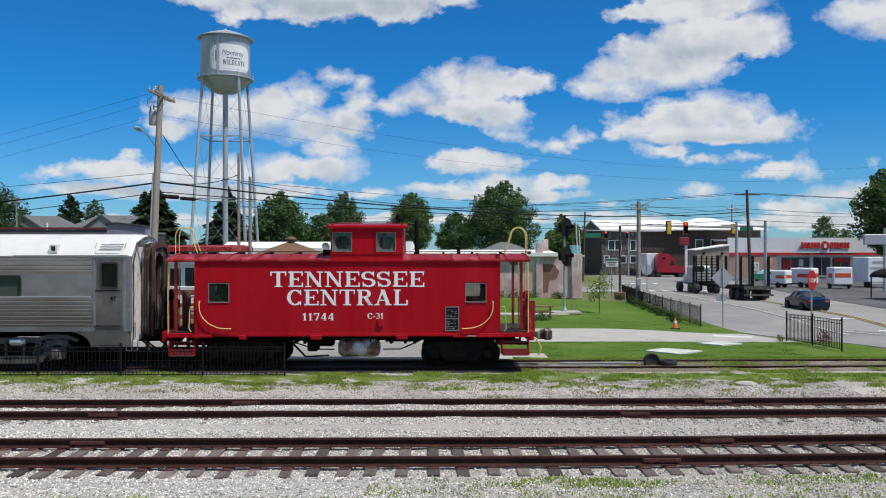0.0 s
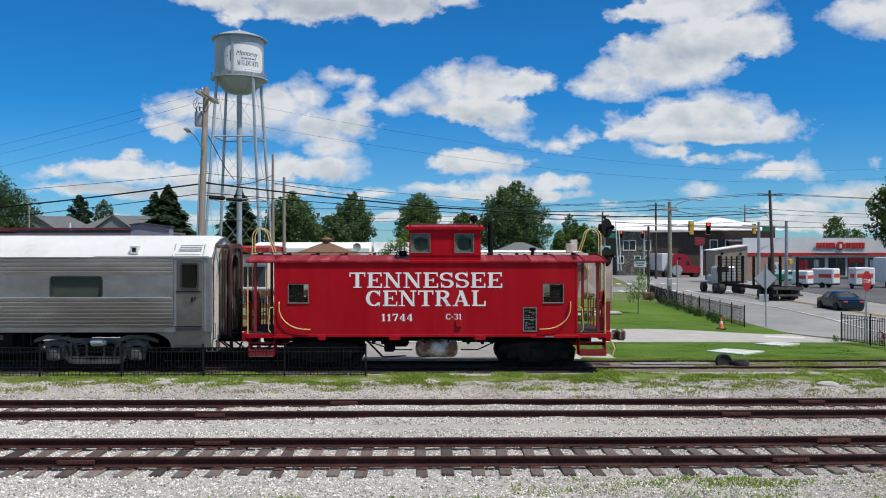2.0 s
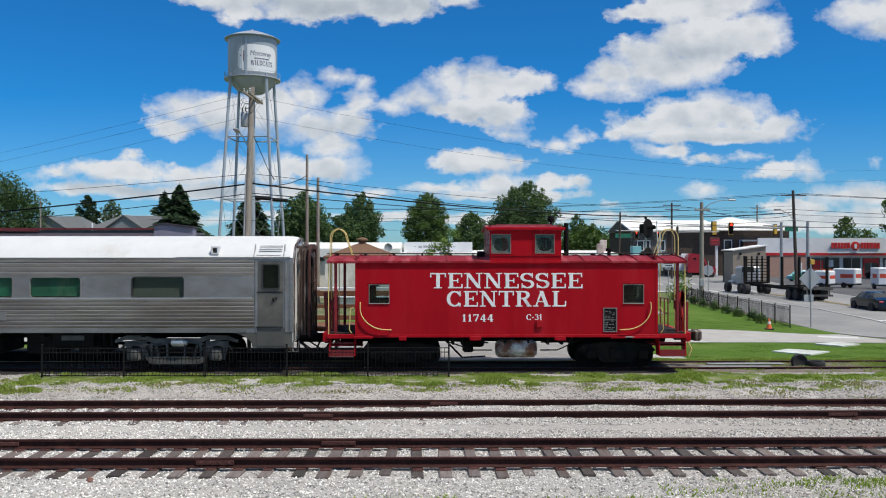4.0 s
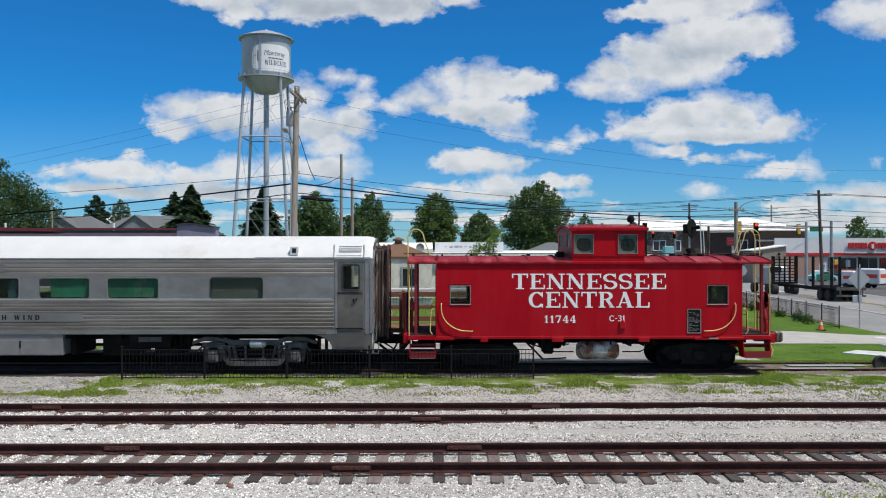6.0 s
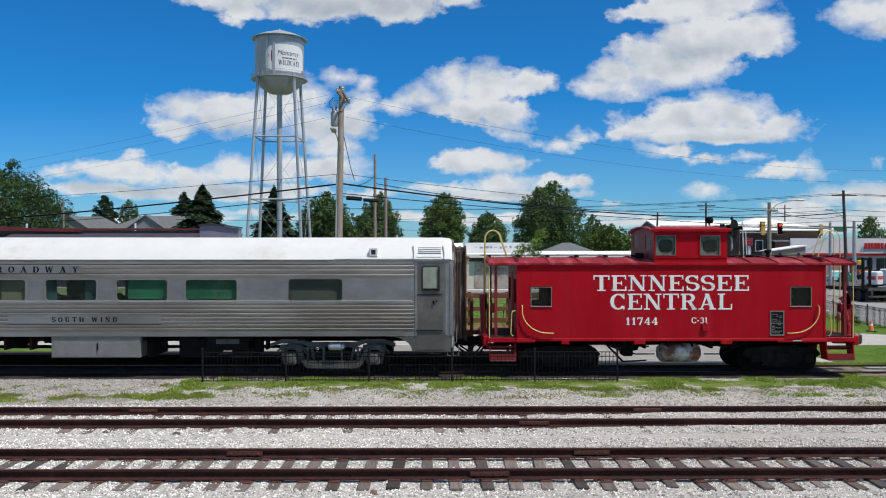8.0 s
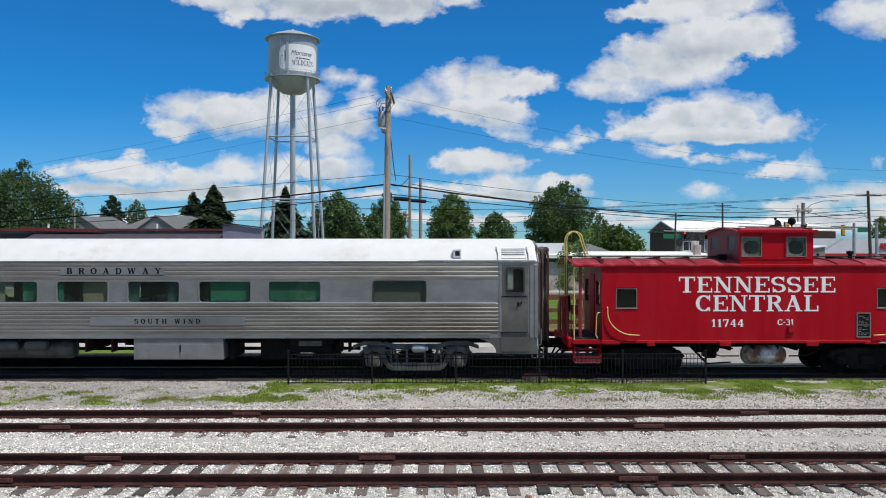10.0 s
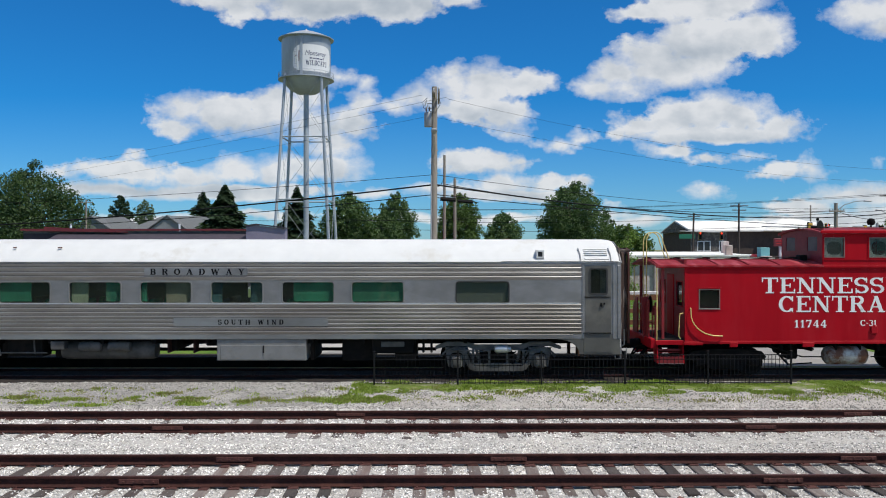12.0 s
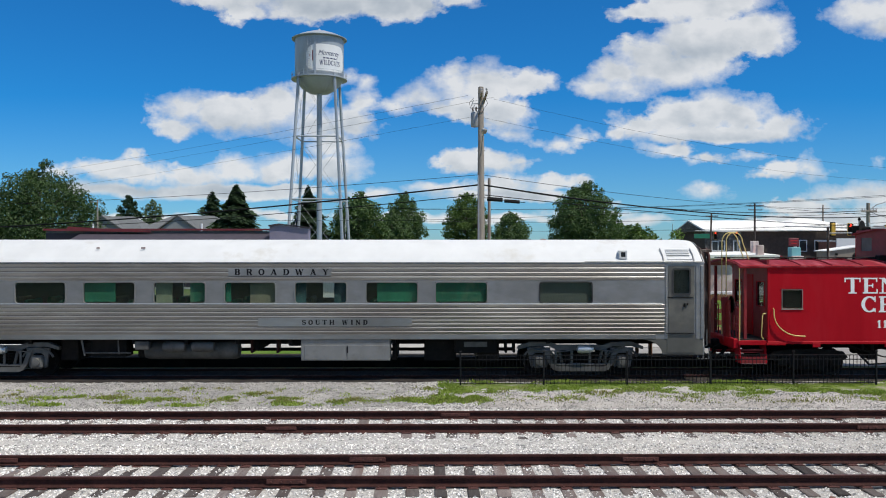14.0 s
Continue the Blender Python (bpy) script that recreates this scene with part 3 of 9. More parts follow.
def ease(a, b, v):
    t = min(1.0, max(0.0, (v - a) / (b - a)))
    return t * t * (3 - 2 * t)


def ground_z(x, y):
    """Height of the gravel and lawn: flat yard, a low bank at the train's track, lawn falling to the road."""
    yy = y - (track_y(2, x) - LINE[2])
    if yy < 22.6:
        return -0.24
    if yy < 25.2:
        return -0.24 + 0.13 * (yy - 22.6) / 2.6
    if yy < 29.0:
        return -0.11
    z = -0.11 - 0.09 * ease(29.0, 31.0, yy)
    a = ease(8, 16, x) * ease(33, 45, y)
    return z - a * (.40 + .35 * ease(60, 130, y))


def build_ground():
    m = Mesh()
    rows = [-400, -60, 0, 10, 22.0, 24.0, 25.0, 25.6, 28.6, 29.0, 29.5, 30, 30.5, 31, 32] + list(np.arange(33, 50, 1.5)) + [52, 56, 60, 66, 72, 80, 90, 100, 115, 130, 160, 300, 900, 4500]
    cols = [-3500, -800, -200, -80, -40, -20, -5, 2, 5] + list(np.arange(7, 18, 1.0)) + [19, 22, 26, 30, 60, 120, 300, 900, 3500]
    for y in rows:
        for x in cols:
            m.v.append((x, y, ground_z(min(x, 40), y) - (0.05 if y < 28.7 else 0)))
    n = len(cols)
    m.f = [(j * n + i, j * n + i + 1, (j + 1) * n + i + 1, (j + 1) * n + i) for j in range(len(rows) - 1) for i in range(n - 1)]
    g = new("ground", m.data("ground", GRASS_GROUND, (0, 0, 0), smooth=True))
    tagged(g, "mown green lawn and open ground", "ground", kind="structure")

    # gravel yard: a relief sheet under the running lines
    xs = np.arange(-40, 26, 0.2)
    ys = np.arange(9.0, 29.2, 0.2)
    m = Mesh()
    for y in ys:
        for x in xs:
            d = min(y - 9.4, x + 39.4, 25.4 - x) - .5 * noise.noise((x * .7, y * .7, 4)) - .25 * noise.noise((x * 2.3, y * 2.3, 1))
            m.v.append((x, y, yard_z(x, y) - .12 * min(1, max(0, .5 - d))))
    n = len(xs)
    m.f = [(j * n + i, j * n + i + 1, (j + 1) * n + i + 1, (j + 1) * n + i) for j in range(len(ys) - 1) for i in range(n - 1)]
    tagged(new("gravel_yard", m.data("gravel_yard", GRAVEL)), "pale grey crushed limestone ballast", "gravel", kind="structure")


def yard_z(x, y):
    z = ground_z(x, y) + 0.012 + noise.noise((x * 1.3, y * 1.3, 0)) * 0.022 + noise.noise((x * 5, y * 5, 3)) * 0.014
    if abs(y - track_y(0, x)) < 1.45:
        z += 0.014 - .022 * ease(-16, -8, x) + .018 * noise.noise((x * .9, y * 2, 9))
    if abs(y - track_y(1, x)) < 1.6:
        z += 0.030 + .052 * ease(-8, -3, x) - 0.05 * ease(1, 6, x) + .02 * noise.noise((x * .7, y, 5))
    if y > 28.4:
        z -= 0.25 * (y - 28.4)
    return z


build_ground()


TIES = {0: [], 1: [], 2: []}


def build_track(i, x0, x1, label, tie_from=None, joints=((), ())):
    tr = thing("railway_track", (0.0, LINE[i], -0.2), label, "railway track", "railway tracks")
    prof = [(-.075, -.178), (.075, -.178), (.075, -.165), (.016, -.148), (.009, -.135), (.009, -.048), (.037, -.036), (.037, -.006), (.028, 0), (-.028, 0), (-.037, -.006), (-.037, -.036), (-.009, -.048), (-.009, -.135), (-.016, -.148), (-.075, -.165)]
    xs = [x0 + (x1 - x0) * k / 80 for k in range(81)]
    for s in (-1, 1):
        m, top = Mesh(), Mesh()
        n = len(prof)
        for x in xs:
            c = track_y(i, x) + s * 0.7535
            m.v += [(x, c + a, b) for a, b in prof]
            top.v += [(x, c - .024, .004), (x, c + .024, .004)]
        for k in range(len(xs) - 1):
            m.f += [(k * n + j, k * n + (j + 1) % n, (k + 1) * n + (j + 1) % n, (k + 1) * n + j) for j in range(n)]
            top.f.append((2 * k, 2 * k + 1, 2 * k + 3, 2 * k + 2))
        m.f += [tuple(range(n)), tuple(range((len(xs) - 1) * n, len(xs) * n))]
        r = part("rail", m, RUST, tr, "dark rusty steel rail")
        part("rail_head", top, RAILTOP, r)
        for jx in joints[0 if s < 0 else 1]:
            c = track_y(i, jx) + s * 0.7535
            jm = Mesh()
            for sd in (-1, 1):
                jm.cbox((jx, c + sd * .032, -.088), (.70, .03, .085), chamfer=.008)
                for b in range(4):
                    jm.cbox((jx - .26 + b * .173, c + sd * .055, -.09), (.035, .03, .035), chamfer=.006)
            part("joint_bar", jm, RUST_OR, tr, "rusty bolted joint bar")
    if tie_from is not None:
        rng = random.Random(40 + i)
        tm = Mesh().cbox((0, 0, 0), (0.225, 2.6, 0.17), chamfer=.012).data("tie", TIE)
        pm = Mesh().cbox((0, 0, .094), (.19, .33, .018), chamfer=.004)
        for q in (-1, 1):
            pm.cbox((q * .05, .1 * q, .112), (.028, .028, .03))
        pm = pm.data("tie_plate", RUST_OR)
        x = x0 + .3
        while x < x1:
            if x > tie_from:
                c = track_y(i, x)
                TIES[i].append(x)
                dz = -.272 + rng.uniform(-.018, .006)
                ob = piece("tie", tm, tr, (x, c + rng.uniform(-.06, .06), dz), (rng.uniform(-.008, .008), 0, rng.uniform(-.035, .035)), (rng.uniform(.88, 1.1), rng.uniform(.97, 1.02), 1))
                for s in (-1, 1):
                    pl = new("tie_plate", pm)
                    pl.parent, pl.location = ob, (0, s * .7535, 0)
            x += 0.535 + rng.uniform(-.045, .045)
    return tr


build_track(0, -46, 34, "near railway track of rusty rails on weathered ties", -40, ((-29.3, -20.2, -8.9, 4.35, 12.0), (-26.0, -18.9, -13.6, -6.8, 5.9, 14.0)))
build_track(1, -46, 34, "second rusty railway track half buried in ballast", -40, ((-32.0, -21.1, -7.6, 4.9, 16.0), (-29.0, -17.1, -4.6, 7.4, 18.0)))
build_track(2, -46, 34, "siding track carrying the standing train", -10)


def scatter_stones():
    """Loose ballast stones over the yard, sparser on the ties."""
    rng = np.random.default_rng(5)
    base = np.array([(1, 0, 0), (-1, 0, 0), (0, 1, 0), (0, -1, 0), (0, 0, 1), (0, 0, -1)], float)
    tri = np.array([(0, 2, 4), (2, 1, 4), (1, 3, 4), (3, 0, 4), (2, 0, 5), (1, 2, 5), (3, 1, 5), (0, 3, 5)])
    ties = np.array(TIES[0])
    for name, mate, label, bands in (("ballast_stones", STONE, "loose angular grey limestone ballast stones", ((12.2, 18.2, 88000), (18.2, 22.3, 48000))), ("bank_stones", BANK_STONE, "dull grey loose stones on the bank", ((22.3, 25.9, 46000),))):
        V, F, k = [], [], 0
        for y0, y1, cnt in bands:
            for _ in range(cnt):
                x, y = rng.uniform(-31, 12), rng.uniform(y0, y1)
                c0 = track_y(0, x)
                if min(abs(abs(y - c0) - .7535), abs(abs(y - track_y(1, x)) - .7535)) < .085:
                    continue
                if abs(y - c0) < 1.28 and np.abs(ties - x).min() < .13 and rng.random() < .74:
                    continue
                if y > 24.45 and x > -17.3 and rng.random() < .75:
                    continue
                s = rng.uniform(.011, .028) * (1.3 if rng.random() < .1 else 1)
                p = base * (rng.uniform(.7, 1.2, (6, 1)) * s) + rng.normal(0, .15 * s, (6, 3))
                a = rng.uniform(0, 6.28)
                c, sn = math.cos(a), math.sin(a)
                p = np.stack([p[:, 0] * c - p[:, 1] * sn, p[:, 0] * sn + p[:, 1] * c, p[:, 2] * .8], 1)
                V.append(p + (x, y, yard_z(x, y) + s * .3))
                F.append(tri + k)
                k += 6
        me = bpy.data.meshes.new(name)
        me.from_pydata(np.concatenate(V).tolist(), [], np.concatenate(F).tolist())
        me.materials.append(mate)
        tagged(new(name, me), label, "stones", kind="stuff")


# ---- train materials ----
STEEL = mat("stainless_steel_dull", (0.43, 0.425, 0.415), (0.33, 0.327, 0.32), 1.6, 0.40, 0.85, bump=0.04, bump_scale=4, stain=(0.235, 0.222, 0.21), stain_scale=0.45, stain_at=0.52, stretch=(.3, 1, 1.3), rough_var=0.16)
GROOVE_SHADE = mat("groove_shade_tone", (0.075, 0.072, 0.07), (0.045, 0.043, 0.042), 2.0, 0.7, stain=(0.13, 0.12, 0.11), stain_scale=1.5, stretch=(.4, 1, 1))
STEEL_FLAT = mat("stainless_panel", (0.255, 0.252, 0.248), (0.20, 0.198, 0.195), 2.2, 0.5, 0.55, bump=0.05, bump_scale=10, stain=(0.29, 0.295, 0.30), stain_scale=0.8, stretch=(.7, 1, 1.3))
DOOR_GREY = mat("grey_painted_door", (0.105, 0.101, 0.088), (0.080, 0.077, 0.068), 2.0, 0.55, 0.1, bump=0.05, stain=(0.15, 0.142, 0.12), stain_scale=1.2)
ROOF_WHITE = mat("white_roof_coating", (0.63, 0.635, 0.63), (0.57, 0.575, 0.57), 1.2, 0.7, bump=0.12, bump_scale=5, stain=(0.50, 0.48, 0.44), stain_scale=0.9, stain_at=0.64)
WHITE_DIRTY = mat("peeling_white_paint", (0.72, 0.71, 0.68), (0.62, 0.60, 0.56), 3.0, 0.75, stain=(0.20, 0.13, 0.10), stain_scale=2.6, stain_at=0.60)
RED = mat("caboose_red_paint", (0.395, 0.0060, 0.0138), (0.335, 0.0050, 0.0118), 0.9, 0.5, bump=0.05, bump_scale=6, stain=(0.385, 0.012, 0.020), stain_scale=0.7, stain_at=0.54, stretch=(2.2, 1, .4), spec=0.08)
RED_ROOF = mat("faded_red_roof_paint", (0.25, 0.010, 0.018), (0.165, 0.006, 0.011), 1.8, 0.6, bump=0.15, bump_scale=10, stain=(0.40, 0.075, 0.09), stain_scale=1.1, stain_at=0.56, stretch=(2.6, .5, 1), spec=0.25)
FRAME_DULL = mat("dull_window_frame", (0.26, 0.20, 0.18), (0.16, 0.12, 0.11), 6.0, 0.7)
RED_DARK = mat("dark_red_ironwork_and_shaded_ends", (0.24, 0.010, 0.014), (0.17, 0.008, 0.012), 4.0, 0.5, bump=0.1)
RED_BRIGHT = mat("bright_red_hose", (0.45, 0.02, 0.015), (0.35, 0.015, 0.012), 6.0, 0.5)
LETTER = mat("white_lettering", (0.84, 0.83, 0.81), (0.76, 0.75, 0.73), 6.0, 0.6, stain=(0.52, 0.45, 0.44), stain_scale=3.0, stain_at=0.66)
LETTER_B = mat("black_lettering", (0.008, 0.008, 0.010), (0.014, 0.014, 0.016), 6.0, 0.8, spec=0.1)
BLACK = mat("black_underframe", (0.010, 0.0095, 0.009), (0.006, 0.006, 0.006), 3.0, 0.8, bump=0.2, bump_scale=20, stain=(0.020, 0.016, 0.014), stain_scale=1.5, spec=0.15)
GREY_CAST = mat("grey_cast_truck_frame", (0.125, 0.123, 0.116), (0.062, 0.061, 0.058), 3.0, 0.65, bump=0.2, stain=(0.045, 0.042, 0.04), stain_scale=1.5)
BLACK_TANK = mat("dusty_dark_tank", (0.075, 0.072, 0.066), (0.045, 0.043, 0.04), 2.0, 0.7, stain=(0.11, 0.105, 0.095), stain_scale=1.2)
SILVER = mat("silver_box_paint", (0.235, 0.235, 0.228), (0.195, 0.195, 0.188), 2.0, 0.5, 0.25, bump=0.05, stain=(0.16, 0.155, 0.147), stain_scale=1.2)
BRIGHT = mat("bright_cylinder", (0.58, 0.60, 0.61), (0.5, 0.52, 0.53), 4.0, 0.3, 0.6)
YELLOW = mat("pale_yellow_handrail", (0.72, 0.58, 0.22), (0.62, 0.47, 0.15), 6.0, 0.5)
BELLOWS = mat("brown_canvas_bellows", (0.075, 0.044, 0.034), (0.026, 0.018, 0.016), 2.5, 0.85, bump=0.3, stretch=(3, 3, .4), stain=(0.40, 0.36, 0.32), stain_scale=1.6, stain_at=0.60)
TANKRUST = mat("rusty_white_tank", (0.60, 0.60, 0.57), (0.50, 0.50, 0.47), 3.0, 0.6, bump=0.2, stain=(0.16, 0.060, 0.028), stain_scale=2.2, stain_at=0.47)
DECK = mat("grey_deck_planks", (0.045, 0.04, 0.036), (0.03, 0.026, 0.024), 6.0, 0.9, bump=0.3, spec=0.15)
GREEN_BLIND = mat("green_blind", (0.05, 0.38, 0.21), (0.035, 0.22, 0.13), 1.6, 0.7, stain=(0.30, 0.42, 0.25), stain_scale=1.0, stain_at=.6, stretch=(1, 1, .6))
TAN_BLIND = mat("tan_blind", (0.36, 0.31, 0.22), (0.30, 0.25, 0.18), 2.0, 0.7)
TEAL_BLIND = mat("dark_teal_blind", (0.06, 0.16, 0.17), (0.03, 0.08, 0.09), 3.0, 0.7)
PALE_REFLECTION = mat("pale_pane_reflection", (0.42, 0.44, 0.30), (0.30, 0.32, 0.22), 2.5, 0.7)
FROST = mat("milky_pane", (0.165, 0.165, 0.145), (0.14, 0.14, 0.125), 1.2, 0.35, stretch=(.6, 1, 2))
MILKY = mat("clouded_glazing", (0.44, 0.43, 0.40), (0.28, 0.27, 0.25), 5.0, 0.6, stain=(0.16, 0.15, 0.135), stain_scale=4.0, stain_at=0.58)
# near-black lining: the dimness indoors is put into its colour
INSIDE = mat("lining_with_indoor_shade", (0.022, 0.026, 0.028), (0.015, 0.018, 0.019), 1.5, 0.8)
GLASS = glass_mat("window_glass", (0.68, 0.75, 0.74), 0.04, 0.975)
DIRTY_GLASS = glass_mat("dusty_glass", (0.42, 0.42, 0.38), 0.25, 0.3)
GASKET = mat("black_gasket", (0.02, 0.02, 0.02), (0.03, 0.03, 0.03), 5.0, 0.6)

FACE = 25.967          # near side of the train
CL = 27.49             # its middle line
BACK = 2 * CL - FACE


def rounded(x0, x1, z0, z1, r, n=5):
    out = []
    for cx, cz, a0 in ((x1 - r, z1 - r, 0), (x0 + r, z1 - r, 90), (x0 + r, z0 + r, 180), (x1 - r, z0 + r, 270)):
        out += [(cx + r * math.cos(radians(a0 + 90 * k / n)), cz + r * math.sin(radians(a0 + 90 * k / n))) for k in range(n + 1)]
    return out


def rim(outer, inner, y0, y1):
    """A frame between two outlines of equal count, from y0 (front) to y1."""
    m, n = Mesh(), len(outer)
    m.v = [(p[0], y, p[1]) for y in (y0, y1) for o in (outer, inner) for p in o]
    for i in range(n):
        j = (i + 1) % n
        m.f += [(i, j, n + j, n + i), (i, 2 * n + i, 2 * n + j, j), (n + i, n + j, 3 * n + j, 3 * n + i), (2 * n + i, 3 * n + i, 3 * n + j, 2 * n + j)]
    return m


def wheel_mesh(x, y, z, r, out):
    return Mesh().lathe([(r * .25, -.07), (r * .28, -.05 * out), (r * .75, -.02), (r * .8, -.06), (r, -.065), (r, .05), (r + .025, .055), (r + .025, .075), (r * .5, .075)], (x, y, z), "y", 28)


# ---- passenger coach ----
def build_coach():
    X0, X1 = -35.1, -9.32
    c = thing("passenger_coach", (-22.2, CL, 0), "fluted stainless steel passenger coach with a white roof", "train car")
    wins = [(-14.39, -12.77), (-17.60, -16.00), (-19.73, -18.14), (-21.91, -20.32), (-24.07, -22.50), (-26.24, -24.65), (-28.39, -26.81), (-30.48, -28.92), (-32.6, -31.05)]
    wz0, wz1 = 2.32, 2.97
    door = (-10.42, -9.62)
    dwin = (-10.28, -9.76, 2.60, 3.37)
    for y0, y1, near in ((FACE, FACE + .06, True), (BACK - .06, BACK, False)):
        holes = ([(a, b, wz0, wz1) for a, b in wins] + [dwin]) if near else [(wins[i][0] + u, wins[i][0] + w, wz0, wz1) for i, u, w in ((3, .45, 1.35), (4, .8, 1.5), (5, 0, .5), (6, 1.1, 1.5), (7, .6, .8))] + [(-10.3, -9.8, 2.55, 3.4)]
        m = Mesh().wall(X0, X1, 1.22, 3.58, y0, y1, holes)
        part("side_wall", m, STEEL_FLAT, c, "smooth stainless window band")
    # flutes: rounded ribs over the upper and lower side
    def flutes(z0, z1, n, xa, xb, skip=None):
        pitch = (z1 - z0) / n
        m = Mesh()
        spans = [(xa, xb)] if skip is None else [(xa, skip[0]), (skip[1], xb)]
        prof = []
        for i in range(n):
            b = z0 + i * pitch
            for u, h in ((0, .003), (.12, .006), (.35, .016), (.55, .025), (.66, .030), (.72, .031), (.78, .027), (.86, .017), (.93, .006), (.97, .003)):
                prof.append((FACE - h, b + u * pitch))
        prof.append((FACE - .006, z1))
        prof = prof + [(FACE + .012, z1), (FACE + .012, z0)]
        for a, b in spans:
            m.prism(prof, "x", a, b)
        return m
    # dark strips that paint in the shade each rib throws on the recess below
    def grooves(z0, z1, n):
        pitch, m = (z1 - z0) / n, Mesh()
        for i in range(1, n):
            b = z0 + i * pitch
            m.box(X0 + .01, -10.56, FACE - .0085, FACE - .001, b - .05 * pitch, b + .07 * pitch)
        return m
    part("upper_groove", grooves(3.02, 3.57, 4), GROOVE_SHADE, c, "dark strip painting the shade between the ribs", kind="stuff")
    part("lower_groove", grooves(1.36, 2.30, 8), GROOVE_SHADE, c, "dark strip painting the shade between the ribs", kind="stuff")
    part("upper_fluting", flutes(3.02, 3.57, 4, X0, -10.55), STEEL, c, "ribbed stainless letterboard")
    part("lower_fluting", flutes(1.36, 2.30, 8, X0, -10.55), STEEL, c, "ribbed stainless lower side")
    part("side_sill", Mesh().cbox(((X0 - 10.8) / 2, FACE + .01, 1.285), (-10.8 - X0, .04, .15), chamfer=.01), STEEL, c)
    part("belt_rail", Mesh().cbox(((X0 - 10.6) / 2, FACE - .012, 2.307), (-10.6 - X0, .03, .03), chamfer=.006), BRIGHT, c)
    part("name_board", Mesh().cbox((-22.36, FACE - .026, 3.28), (3.16, .012, .23)), STEEL_FLAT, c, "plain steel name board")
    part("car_name_board", Mesh().cbox((-20.68, FACE - .026, 1.745), (4.72, .012, .26)), STEEL, c, "plain steel name board")
    part("lettering", lettering("BROADWAY", -23.75, -20.87, 3.19, 3.375, FACE - .036, .9, bold=1.25), LETTER_B, c, "black serif name lettering", kind="stuff")
    part("lettering", lettering("SOUTH WIND", -21.68, -19.68, 1.665, 1.815, FACE - .036, .55, bold=1.35), LETTER_B, c, "black serif name lettering", kind="stuff")
    # windows
    # the pale strip in window 5 paints a reflection; the others are blinds
    blinds = {0: [("milky", 0, 1)], 1: [("green", .0, 1)], 2: [("green", .2, 1)], 3: [("teal", 0, .22), ("teal", .74, 1)], 4: [("green", 0, .13), ("tan", .48, 1)], 5: [("pale", .02, .36), ("green", .68, 1)], 6: [("green", 0, .62)]}
    for i, (a, b) in enumerate(wins):
        w = part("window_frame", rim(rounded(a - .02, b + .02, wz0 - .02, wz1 + .02, .12), rounded(a + .012, b - .012, wz0 + .012, wz1 - .012, .09), FACE - .02, FACE + .075), GASKET if i in (0,) else SILVER, c, "rounded window frame" if i != 5 else "bright rounded window frame")
        part("pane", Mesh().cbox(((a + b) / 2, FACE + .05, (wz0 + wz1) / 2), (b - a, .008, wz1 - wz0)), GLASS, w).visible_shadow = False
        for kind, u, v in blinds.get(i, ()):
            xa, xb = a + (b - a) * u + .02, a + (b - a) * v - .02
            bm = Mesh()
            if kind == "green":
                pr = [(FACE + .085 + .015 * math.cos(k * .5), wz0 + .05 + (wz1 - wz0 - .06) * k / 12) for k in range(13)]
                bm.prism(pr + [(p[0] + .02, p[1]) for p in pr[::-1]], "x", xa, xb)
                part("window_blind", bm, GREEN_BLIND, c, "green window blind")
            elif kind != "milky":
                bm.cbox(((xa + xb) / 2, FACE + .10, (wz0 + wz1) / 2), (xb - xa, .02, wz1 - wz0))
                part("window_blind", bm, {"tan": TAN_BLIND, "teal": TEAL_BLIND, "pale": PALE_REFLECTION}[kind], c, kind + " strip behind the glass for cloth blinds and a reflection")
            else:
                bm.cbox(((a + b) / 2, FACE + .09, (wz0 + wz1) / 2), (b - a, .02, wz1 - wz0))
                part("window_blind", bm, FROST, c, "milky grey panel behind the glass")
    # vestibule door, trap, far side
    dr = part("vestibule_door", Mesh().wall(door[0], door[1], 1.40, 3.47, FACE - .012, FACE + .03, [dwin]), DOOR_GREY, c, "grey painted vestibule door")
    part("door_window_frame", rim(rounded(dwin[0] - .03, dwin[1] + .03, dwin[2] - .03, dwin[3] + .03, .08), rounded(dwin[0] + .02, dwin[1] - .02, dwin[2] + .02, dwin[3] - .02, .05), FACE - .03, FACE + .02), GASKET, dr)
    part("door_pane", Mesh().cbox(((dwin[0] + dwin[1]) / 2, FACE + .02, 2.985), (.52, .008, .77)), GLASS, dr).visible_shadow = False
    part("door_handle", Mesh().cbox((-9.93, FACE - .03, 2.26), (.05, .05, .12), chamfer=.01).cbox((-9.84, FACE - .03, 2.30), (.04, .05, .06), chamfer=.01), BLACK, dr)
    part("door_rail", Mesh().cbox((-10.06, FACE - .018, 2.50), (.78, .02, .03), chamfer=.005), BLACK, dr)
    part("door_sill", Mesh().cbox((-10.06, FACE - .03, 1.395), (.86, .04, .03), chamfer=.005), BLACK, dr)
    for px, pw in ((-10.485, .07), (-9.55, .06), (-9.385, .09)):
        part("door_post", Mesh().cbox((px, FACE - .006, 2.36), (pw, .03, 2.24), chamfer=.008), STEEL_FLAT, c)
    rv = Mesh()
    for z in np.arange(1.5, 3.4, .19):
        for x in (-9.385, -9.55, -10.485):
            rv.cbox((x, FACE - .024, float(z)), (.014, .008, .014), chamfer=.003)
    part("rivet_row", rv, STEEL, c, kind="stuff")
    trap = [(-11.35, 1.215)] + [(-11.35 + .75 * math.sin(radians(a)), 1.215 - .46 * (1 - math.cos(radians(a)))) for a in range(15, 91, 15)] + [(-10.6, .745), (-9.35, .735), (-9.35, 1.39), (-11.35, 1.39)]
